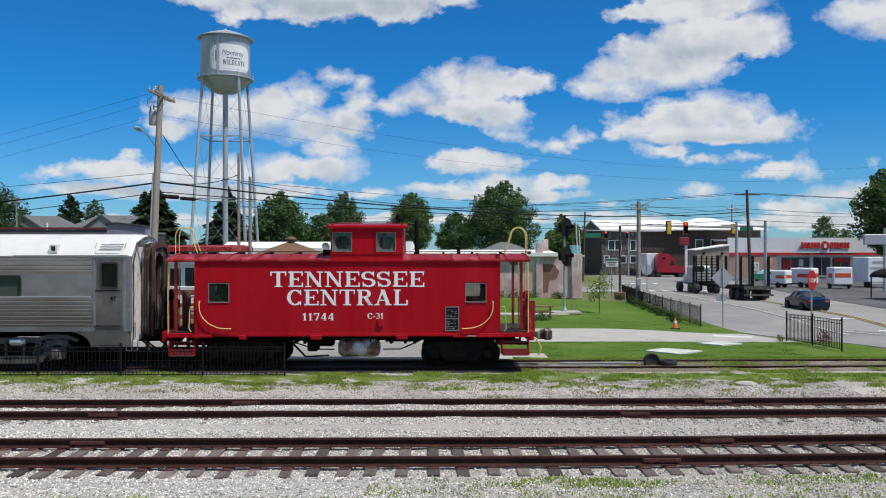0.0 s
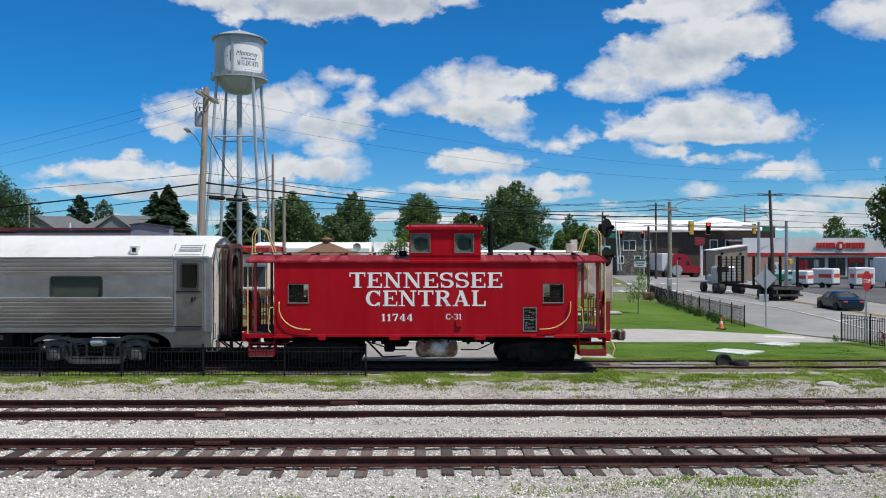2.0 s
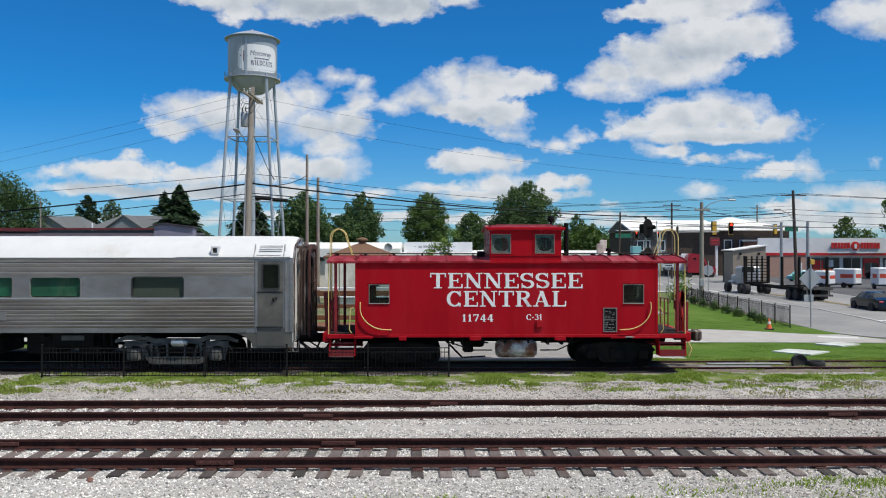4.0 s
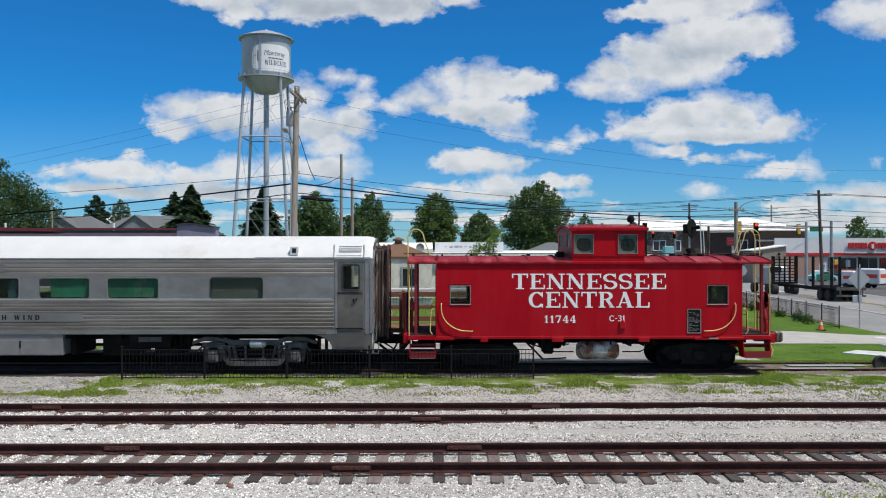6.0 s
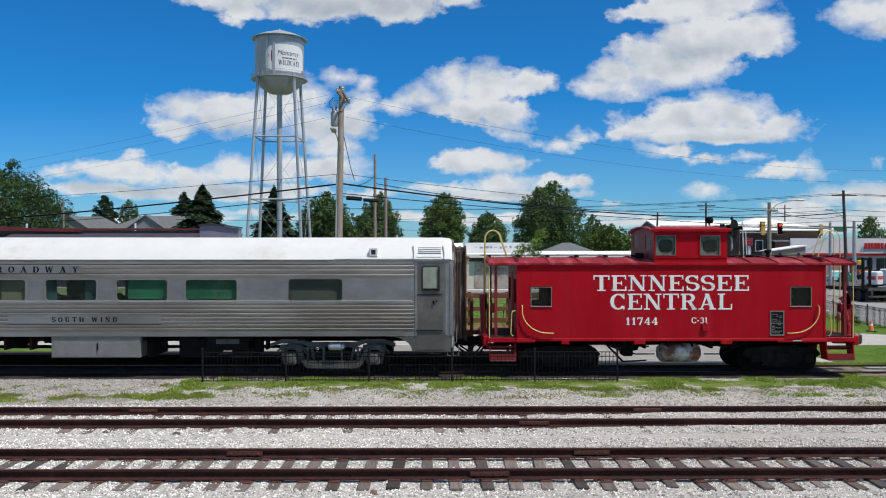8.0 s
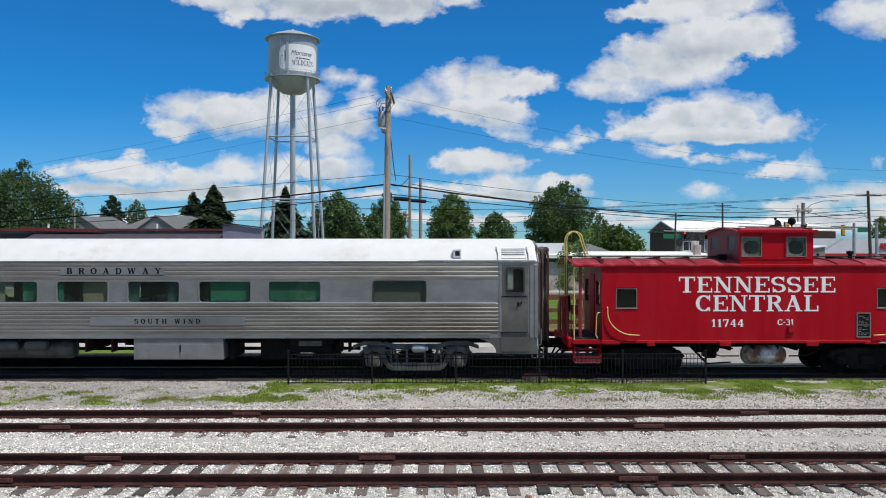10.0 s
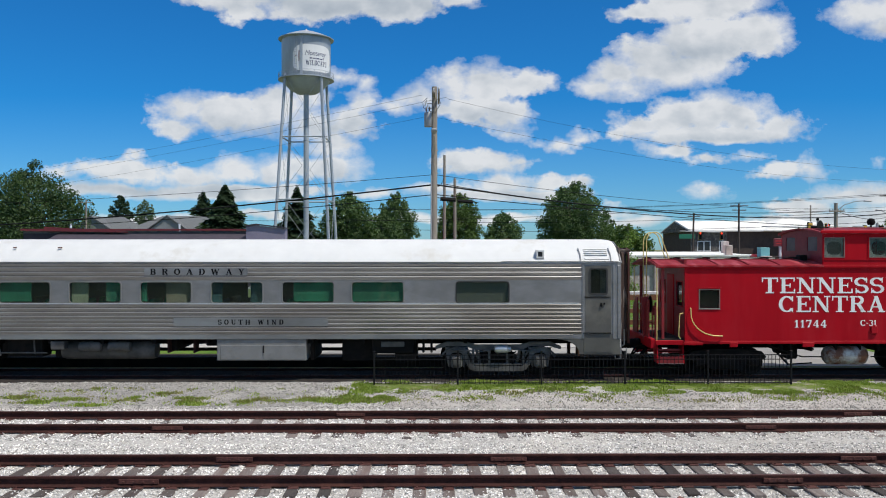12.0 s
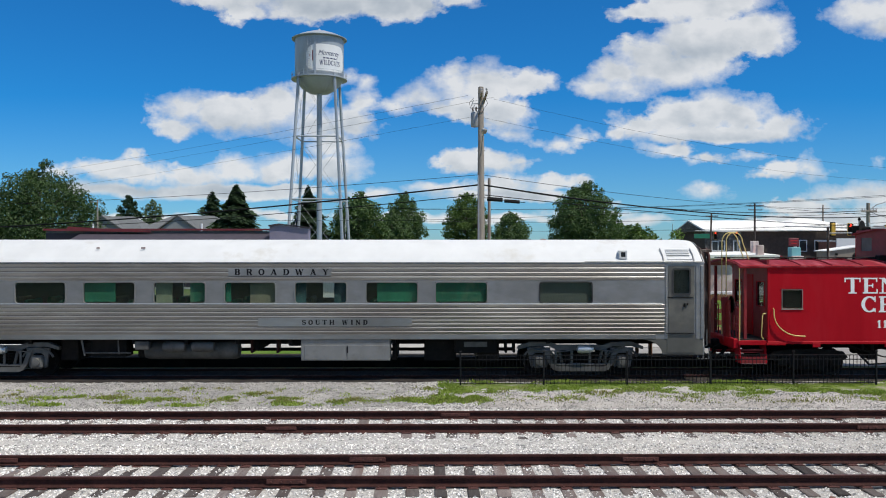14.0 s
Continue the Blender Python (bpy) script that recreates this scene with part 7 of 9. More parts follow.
def timber_deck():
    d = thing("timber_deck", (-8.6, 30.4, -.2), "brown timber deck with rails beside the siding", "deck")
    X0, X1 = -11.6, -5.6
    part("deck_floor", Mesh().box(X0, X1, 29.5, 31.6, .90, 1.05), TIMBER, d)
    for x in np.arange(X0 + .1, X1, 1.45):
        for y in (29.55, 31.5):
            part("post", Mesh().cbox((float(x), y, 1.05), (.12, .12, 2.5), None, .01), TIMBER, d)
    for z, h in ((1.24, .18), (1.67, .15), (2.16, .20)):
        part("rail", Mesh().cbox(((X0 + X1) / 2, 31.42, z), (X1 - X0, .05, h), None, .008), TIMBER, d)
    part("rail_cap", Mesh().cbox(((X0 + X1) / 2, 31.5, 2.34), (X1 - X0, .22, .09), None, .008), WHITE_WALL, d)
    net = Mesh()
    for x in np.arange(X0, X1, .11):
        net.cbox((float(x), 31.46, 1.65), (.008, .008, 1.05))
    for z in np.arange(1.2, 2.1, .11):
        net.cbox(((X0 + X1) / 2, 31.46, float(z)), (X1 - X0, .008, .008))
    part("wire_mesh", net, GALV, d, "square wire mesh in the railing", kind="stuff")


timber_deck()


def facade_windows(b, rows, y):
    for x0, x1, z0, z1 in rows:
        shed_window(b, x0, x1, z0, z1, y)


def white_roof_building():
    b = thing("stone_building", (42, 150, -1), "dark stone and brick building under a broad white roof", "building")
    part("stone_wall", Mesh().wall(30.6, 37.0, -1, 7.1, 148, 148.5, [(31.8, 32.75, 3.7, 5.25), (32.95, 33.9, 3.7, 5.3), (35.7, 36.6, 3.6, 5.3), (31.0, 31.75, 1.35, 2.5), (33.85, 34.8, 1.35, 2.5), (35.7, 36.6, 1.35, 2.5)]), DARKSTONE, b, "dark rubble stone wall")
    facade_windows(b, [(31.8, 32.75, 3.7, 5.25), (32.95, 33.9, 3.7, 5.3), (35.7, 36.6, 3.6, 5.3), (31.0, 31.75, 1.35, 2.5), (33.85, 34.8, 1.35, 2.5), (35.7, 36.6, 1.35, 2.5)], 148.0)
    part("brick_wall", Mesh().wall(37.0, 59.2, -1, 7.1, 148.1, 148.5, [(47.5, 48.7, 3.6, 5.4), (50.3, 53.2, 3.6, 5.4)]), DARKBRICK, b, "dark brown brick wall")
    facade_windows(b, [(47.5, 48.7, 3.6, 5.4), (50.3, 53.2, 3.6, 5.4)], 148.1)
    part("side_wall", Mesh().box(30.6, 31.1, 148.5, 166, -1, 7.1).box(58.7, 59.2, 148.5, 166, -1, 7.1).box(30.6, 59.2, 166, 166.5, -1, 7.1), DARKBRICK, b)
    part("roof", Mesh().prism([(147.2, 7.1), (147.2, 7.3), (157, 9.35), (167, 7.3), (167, 7.1)], "x", 30.2, 47), WHITE_ROOFING, b, "broad white metal roof")
    part("hip_roof", hip_roof(43.5, 60.0, 147.0, 168, 7.32, 2.6, .06, .2), WHITE_ROOFING, b, "white hipped metal roof")
    part("gable", Mesh().prism([(147.6, 7.1), (157, 9.1), (166.4, 7.1)], "x", 30.1, 30.3), DARKSTONE, b)
    part("roof_fan", Mesh().cbox((40.0, 150, 7.6), (.9, .5, .5), None, .1), BLACK, b)
    s = thing("pylon_sign", (43.0, 140, -1), "red lettered pylon sign on a white post", "sign")
    part("post", Mesh().cbox((43.3, 140.2, 2.2), (.4, .4, 6.4), None, .03), WHITE_WALL, s)
    part("board", Mesh().cbox((42.9, 139.9, 5.1), (1.7, .3, 1.35), None, .05), MAROON, s)
    part("text_bars", Mesh().box(42.3, 43.5, 139.72, 139.74, 5.25, 5.42).box(42.4, 43.4, 139.72, 139.74, 4.8, 4.95), RED_SIGN, s)
    g = thing("beige_building", (38, 116, -1), "beige metal building with a sloping parapet", "building")
    part("wall", Mesh().prism([(37.0, -1), (37.0, 3.6), (41.6, 4.3), (41.6, -1)], "y", 115, 115.4), BEIGE, g, "beige ribbed wall")
    part("side_wall", Mesh().box(41.3, 41.6, 115.4, 119, -1, 4.2).box(37.0, 37.3, 115.4, 119, -1, 3.5).box(37.0, 41.6, 118.7, 119, -1, 3.6), BEIGE, g)
    part("roof", Mesh().prism([(36.8, 3.6), (36.8, 3.72), (41.8, 4.46), (41.8, 4.3)], "y", 114.8, 119.2), WHITE_ROOFING, g)
    for x in (38.0, 40.6):
        part("wall_lamp", Mesh().cbox((x, 114.9, 3.2), (.3, .25, .3), None, .05), BLACK, g)


white_roof_building()


def store():
    Y = 141.5
    b = thing("store", (66, Y, -1), "low white shop with a red stripe and glass front", "shop")
    doors = [(60.2, 65.0, -.7, 2.3), (65.7, 68.6, -.7, 2.3), (69.0, 72.0, -.9, 2.3), (72.6, 78.0, -.7, 2.3)]
    part("front_wall", Mesh().wall(59.1, 88, -1, 2.75, Y, Y + .3, doors), WHITE_WALL, b)
    part("brick_wall", Mesh().wall(50.9, 59.1, -1, 2.745, Y - .62, Y + .3), PINKBRICK, b, "pinkish brick wall")
    part("fascia", Mesh().box(50.7, 88, Y - .6, Y - .3, 3.2, 5.75), WHITE_WALL, b, "white metal fascia")
    part("red_stripe", Mesh().box(50.6, 88, Y - .72, Y - .28, 2.75, 3.2), RED_SIGN, b, "red stripe along the canopy")
    part("canopy_soffit", Mesh().box(50.7, 88, Y - .3, Y + .3, 2.76, 2.85), WHITE_WALL, b)
    part("roof", Mesh().box(50.7, 88, Y - .3, Y + 22, 5.2, 5.4), WHITE_ROOFING, b)
    part("side_wall", Mesh().box(50.9, 51.2, Y + .3, Y + 22, -1, 5.2).box(87.7, 88, Y + .3, Y + 22, -1, 5.2).box(50.9, 88, Y + 21.7, Y + 22, -1, 5.2), BRICK, b)
    for x0, x1, z0, z1 in doors:
        w = part("shop_window", Mesh().ring(x0, x1, z0, z1, Y - .05, Y + .1, .08), GALV, b)
        part("pane", Mesh().box(x0, x1, Y + .04, Y + .08, z0, z1), DARKGLASS, w)
        n = 2 if x1 - x0 < 4 else 3
        for i in range(1, n):
            x = x0 + (x1 - x0) * i / n
            part("mullion", Mesh().box(x - .05, x + .05, Y - .06, Y + .08, z0, z1), GALV, w)
    part("window_poster", Mesh().box(60.4, 62.2, Y + .02, Y + .03, -.6, 1.9), RED_SIGN, b)
    part("window_poster", Mesh().box(60.3, 64.9, Y - .005, Y + .015, -.6, .45), ORANGE, b)
    part("window_poster", Mesh().box(63.2, 64.0, Y + .01, Y + .02, .8, 2.0), WHITE_WALL, b)
    part("window_poster", Mesh().box(72.7, 77.9, Y - .005, Y + .015, -.6, .5), ORANGE, b)
    part("window_poster", Mesh().box(72.9, 73.9, Y + .01, Y + .02, .8, 2.0), WHITE_WALL, b)
    part("door_frame", Mesh().ring(69.3, 71.7, -.9, 1.5, Y - .1, Y, .12).box(69.2, 71.8, Y - .12, Y, 1.55, 2.25), RED_SIGN, b)
    # sign: letter-like bars and a round badge, no lettering
    sg = part("sign_backing", Mesh().prism([(62.6, 3.15), (63.4, 5.05), (71.8, 5.05), (72.4, 3.15)], "y", Y - .80, Y - .72), WHITE_WALL, b)
    for i in range(6):
        part("sign_bar", Mesh().box(63.2 + i * .56, 63.2 + i * .56 + .4, Y - .98, Y - .82, 3.95, 4.95), RED_SIGN, sg)
    for i in range(6):
        part("sign_bar", Mesh().box(68.3 + i * .56, 68.3 + i * .56 + .4, Y - .98, Y - .82, 3.95, 4.95), RED_SIGN, sg)
    part("sign_badge", Mesh().lathe([(.05, -.12), (.72, -.1), (.76, .08)], (67.35, Y - .92, 4.4), "y", 20), RED_SIGN, sg)
    part("sign_badge_mark", Mesh().box(67.1, 67.5, Y - 1.09, Y - 1.05, 3.95, 4.7), WHITE_WALL, sg)


store()


def left_buildings():
    b = thing("dark_building", (-46, 96, -.2), "dark flat-roofed building with a maroon edge", "building")
    part("wall", Mesh().box(-62, -36, 95, 112, -.3, 5.75), DARKWALL, b, "dark purple wall")
    part("roof_edge", Mesh().box(-62.2, -35.8, 94.7, 95.0, 6.05, 6.27).box(-62.2, -62, 95, 112, 6.05, 6.27), MAROON, b, "maroon roof edge")
    part("roof", Mesh().box(-62, -35.9, 95.0, 112, 5.75, 6.0), GREY_SHINGLE, b)
    part("front_roof", Mesh().prism([(89.5, 4.35), (95, 5.75), (95, 5.55), (89.5, 4.2)], "x", -58, -35.5), DARKWALL, b, "low grey lean-to roof")
    part("front_wall", Mesh().box(-58, -35.5, 89.8, 95, -.3, 4.25), DARKWALL, b)
    part("white_awning", Mesh().prism([(88.8, 4.5), (90, 4.9), (90, 4.7), (88.8, 4.35)], "x", -44.6, -40.3), WHITE_WALL, b)
    for x in (-57.5, -44.9):
        part("vent_pipe", Mesh().tube([(x, 97, 5.9), (x, 97, 6.9)], .12, 8), WHITE_WALL, b)
    part("lavender_wall", Mesh().prism([(-36, -.3), (-36, 6.45), (-34.9, 6.62), (-31.7, 6.2), (-31.7, -.3)], "y", 92.0, 93.4), LAVENDER, b, "lavender gable block")
    part("lavender_cap", Mesh().prism([(-36.1, 6.45), (-34.9, 6.64), (-31.6, 6.22), (-31.6, 6.36), (-34.9, 6.78), (-36.1, 6.6)], "y", 91.8, 93.5), DARKWALL, b)
    part("red_ridge", Mesh().prism([(-59.5, 6.0), (-59.3, 6.5), (-50, 5.95), (-50, 5.85)], "y", 94.4, 94.7), MAROON, b)
    for x0, x1, y, ez, pz, lab in ((-103, -88, 198, 8.6, 11.9, "grey-roofed house beyond the rooftops"), (-90, -68, 204, 8.8, 12.3, "wide grey-roofed house with a white gable")):
        h = thing("house", ((x0 + x1) / 2, y, -.2), lab, "house")
        part("wall", Mesh().box(x0 + .5, x1 - .5, y, y + 12, -.3, ez), GREY_SIDING, h)
        part("roof", hip_roof(x0, x1, y, y + 12, ez, pz - ez, .45, .6), GREY_SHINGLE, h, "grey shingle roof")
        gx = x0 + (x1 - x0) * .42
        part("gable", Mesh().prism([(gx - 4.2, ez), (gx, pz - .4), (gx + 4.2, ez)], "y", y - 1.2, y + 5), GREY_SIDING, h, "pale gable front")
        for s in (-1, 1):
            part("gable_roof", Mesh().prism([(gx, pz - .35), (gx + s * 4.8, ez - .2), (gx + s * 4.8, ez + .1), (gx, pz - .05)], "y", y - 1.6, y + 5), GREY_SHINGLE, h)
        part("window", Mesh().box(gx - 2.4, gx + 2.2, y - 1.26, y - 1.2, ez - 1.6, ez - .3), DARKGLASS, h)
    h = thing("house", (12.2, 139, -.2), "low house with a grey hip roof", "house")
    part("wall", Mesh().box(8.5, 16.0, 136, 144, -.3, 3.3), CREAM, h)
    part("roof", hip_roof(8.2, 16.3, 135.6, 144.4, 3.4, 1.6, .15), GREY_SHINGLE, h, "grey hip roof")


left_buildings()


# ---- poles and wires ----
def utility_pole(name, x, y, top, label, arms=(), r=.16, lean=(0, 0), material=None):
    z0 = ground_z(min(x, 40), y)
    p = thing(name, (x, y, z0), label, "utility pole")
    part("shaft", Mesh().tube([(x - lean[0], y - lean[1], z0 - .3), (x, y, top)], [r * 1.15, r * .8], 12), material or WOODPOLE, p, smooth=True)
    for z, half, ang in arms:
        c, s = math.cos(radians(ang)), math.sin(radians(ang))
        a = part("crossarm", Mesh().cbox((x, y - r * .9, z), (2 * half, .11, .12), pose(0, 0, 0, 0, 0, ang).to_3x3(), .01), material or WOODPOLE, p)
        for u in (-.92, -.55, .55, .92):
            part("insulator", Mesh().lathe([(.02, 0), (.05, .03), (.03, .07), (.055, .10), (.03, .15)], (x + u * half * c, y - r * .9 + u * half * s, z + .06), "z", 8), GALV, a)
    return p


up = utility_pole("utility_pole", -15.1, 46.4, 12.95, "old leaning timber utility pole with a transformer", ((12.35, 1.7, 88),), .19, (.05, 1.6))
part("crossarm", Mesh().cbox((-14.87, 46.4, 12.35), (.11, 3.4, .12), None, .01), WOODPOLE, up)
for q in (-1.6, 1.6):
    part("insulator", Mesh().lathe([(.02, 0), (.06, .04), (.035, .09), (.07, .13), (.04, .2)], (-14.87, 46.4 + q, 12.41), "z", 8), GALV, up)
part("transformer", Mesh().lathe([(.05, -.02), (.19, 0), (.21, .04), (.21, .74), (.17, .82), (.05, .84)], (-15.46, 46.1, 10.7), "z", 18), GALV, up, "grey transformer can", smooth=True)
for k, (dx, dz) in enumerate(((-.10, .84), (.08, .86))):
    part("bushing", Mesh().lathe([(.025, 0), (.05, .03), (.03, .07), (.05, .11), (.03, .15), (.045, .19), (.015, .26)], (-15.46 + dx, 46.05, 10.7 + dz), "z", 8), BELLOWS, up)
part("bracket", Mesh().cbox((-15.3, 46.3, 11.1), (.36, .08, .08)).cbox((-15.3, 46.3, 10.85), (.36, .08, .08)), GALV, up)
for k, (dx, z) in enumerate(((-.42, 12.0), (-.36, 11.75))):
    part("fuse_cutout", Mesh().tube([(-15.1 + dx, 46.1, z + .18), (-15.1 + dx - .12, 46.05, z - .16)], .028, 6).cbox((-15.1 + dx * .5, 46.2, z), (abs(dx), .05, .05)), GALV, up)
part("jumper_wire", Mesh().tube([(-15.5, 46.1, 12.3), (-15.75, 46.05, 12.05), (-15.7, 46.05, 11.75), (-15.5, 46.05, 11.6)], .014, 5), WIRE, up)
part("jumper_wire", Mesh().tube([(-14.9, 46.1, 12.35), (-14.75, 46.05, 12.0), (-15.05, 46.05, 11.5), (-15.38, 46.05, 11.55)], .014, 5), WIRE, up)
for z, w in ((9.4, .40), (8.15, .42)):
    part("pole_step", Mesh().cbox((-15.1, 46.02, z), (w, .055, .055), None, .01), GALV, up)
part("lamp_arm", Mesh().tube([(-15.12, 46.1, 8.9), (-15.12, 45.4, 9.5), (-15.12, 44.3, 9.9), (-15.12, 43.2, 10.02)], .03, 6), GALV, up)
part("lamp_head", Mesh().cbox((-15.12, 42.9, 10.02), (.28, .62, .14), pose(0, 0, 0, -8, 0, 0).to_3x3(), .05), GALV, up, "grey street light head")
part("cable_loop", Mesh().tube([(-14.98, 46.3, 10.2), (-14.98, 48.2, 9.5), (-14.98, 50.2, 8.75), (-14.98, 52.3, 8.25)], .022, 6), WIRE, up)
part("conduit", Mesh().tube([(-15.3, 44.65, 0), (-15.27, 45.6, 8)], .04, 6), GALV, up)
utility_pole("utility_pole", -14.4, 62.0, 10.95, "thin bare timber pole", (), .12)
utility_pole("utility_pole", -13.62, 62.3, 9.25, "short thin timber pole", (), .13)
rp = utility_pole("utility_pole", 34.6, 90.2, 10.3, "timber utility pole with one long crossarm", ((9.75, 1.4, 0),), .18, (-.45, 0), DARKPOLE)
part("lamp_arm", Mesh().tube([(34.6, 90, 7.0), (33.6, 89, 7.7), (32.2, 88, 8.1)], .04, 6), GALV, rp)
part("lamp_head", Mesh().cbox((31.9, 87.8, 8.1), (.7, .3, .15), None, .05), GALV, rp)
utility_pole("utility_pole", 33.5, 132.7, 11.3, "far timber pole with a double crossarm", ((10.9, 1.5, 8), (10.2, 1.2, 8)), .17, material=DARKPOLE)
utility_pole("utility_pole", 62.0, 170, 13.0, "far timber pole behind the shop", ((12.2, 1.3, 0),), .18)
utility_pole("utility_pole", -95.0, 190, 15.2, "far timber pole among the houses", ((14.6, 1.6, 0),), .2)
utility_pole("utility_pole", 22.3, 120, 9.2, "far leaning timber pole", ((8.7, .9, 0),), .15, (.3, 0), DARKPOLE)
lp = utility_pole("street_lamp", 16.5, 65.5, 7.6, "grey timber street lamp pole with a long arm", ((6.95, .6, 0),), .17)
part("lamp_arm", Mesh().tube([(16.6, 65.5, 7.0), (17.1, 65.4, 7.45), (17.9, 65.2, 7.72), (18.5, 65.0, 7.75)], .035, 6), GALV, lp)
part("lamp_head", Mesh().cbox((18.75, 65.0, 7.74), (.6, .25, .12), None, .04), GALV, lp)
part("meter_box", Mesh().cbox((16.4, 65.2, 1.2), (.35, .25, .6), None, .03), GALV, lp)


def wire(a, b, sag, r=.02, label="black overhead cable between timber poles"):
    a, b = Vector(a), Vector(b)
    pts = []
    for i in range(25):
        t = i / 24
        p = a.lerp(b, t)
        p.z -= sag * 4 * t * (1 - t)
        pts.append(p)
    solid("overhead_wire", Mesh().tube(pts, r, 5), WIRE, label, "cable", place=tuple(a), group="overhead wires")


SPL1, SPL2 = (-14.36, 45.83, 6.7), (-13.42, 45.85, 6.59)
P1, P2 = (-15.1, 46.4), (34.6, 90.2)
wire((*P1, 7.55), (*P2, 7.9), 1.1, .045)
wire((*P1, 7.55), (-90, 74, 5.6), 1.2, .045)
wire((*P1, 8.1), (*P2, 8.6), .9, .014)
wire((*P1, 8.1), (-95, 84, 8.6), 1.0, .014)
wire((*P1, 7.0), (-100, 110, 8.2), 1.6, .025)
wire((*P1, 7.0), (70, 118, 7.6), 1.2, .025)
for k, (dx, z) in enumerate(((-.7, 12.5), (.7, 12.4), (0, 11.4))):
    wire((P1[0] + dx, P1[1], z), (-140, 150 + 6 * k, 13.2 - .5 * k), 1.8, .007, "thin overhead wire high between poles")
    if k:
        wire((P1[0] + dx, P1[1], z - .1), (60 + dx, 92, z + 2.0), 2.8, .0065, "thin overhead wire high between poles")
wire((-15.1, 46.3, 6.84), (-12.7, 45.86, 6.52), .0, .02, "short black strand carrying the splice cases")
wire((SPL1[0] - .42, SPL1[1], SPL1[2] + .03), (SPL1[0] + .42, SPL1[1], SPL1[2] - .03), .0, .12, "thick black cable splice case")
wire((SPL2[0] - .42, SPL2[1], SPL2[2] + .03), (SPL2[0] + .42, SPL2[1], SPL2[2] - .03), .0, .10, "thick black cable splice case")
for z, dx in ((9.95, -1.2), (9.95, 1.2), (8.2, 0), (7.0, 0)):
    wire((34.6 + dx, 90.2, z), (110, 96 + dx, z - .6), .8, .025)
    wire((34.6 + dx, 90.2, z), (-30, 128 + dx, z + .4), .9, .022)
wire((16.5, 65.5, 7.0), (34.6, 90.2, 7.6), .5, .025)
wire((16.5, 65.5, 7.0), (-14.4, 62.0, 8.8), .9, .025)
wire((-14.4, 62.0, 9.4), (*P1, 7.6), .4, .025)
wire((33.5, 132.7, 10.8), (95, 150, 9.8), .8, .03)
wire((33.5, 132.7, 10.8), (-60, 160, 9.6), 1.0, .03)


# ---- traffic lights and signs ----
def signal_head(parent, x, y, z, s=1.0, facing="front", lit=True):
    h = part("signal_head", Mesh().cbox((x, y, z), (.36 * s, .22 * s, 1.10 * s), None, .04), SIGNAL_Y, parent, "yellow traffic light")
    part("backplate", Mesh().box(x - .2 * s, x + .2 * s, y - .125 * s, y - .115 * s, z - .5 * s, z + .5 * s) if facing == "front" else Mesh().cbox((x, y + .12, z), (.5 * s, .02, 1.3 * s)), BLACK, h)
    if facing == "front":
        for i in (-1, 0, 1):
            part("lens", Mesh().lathe([(.02, -.03), (.13 * s, -.02), (.14 * s, .02)], (x, y - .15 * s, z - i * .34 * s), "y", 14), RED_LIGHT if (i == -1 and lit) else BLACK, h)
            part("visor", Mesh().add([(x + .16 * s * math.cos(a), y - q, z - i * .34 * s + .16 * s * math.sin(a)) for a in np.linspace(-.2, 3.34, 9) for q in (.12 * s, .34 * s)], [(2 * j, 2 * j + 1, 2 * j + 3, 2 * j + 2) for j in range(8)]), BLACK, h)


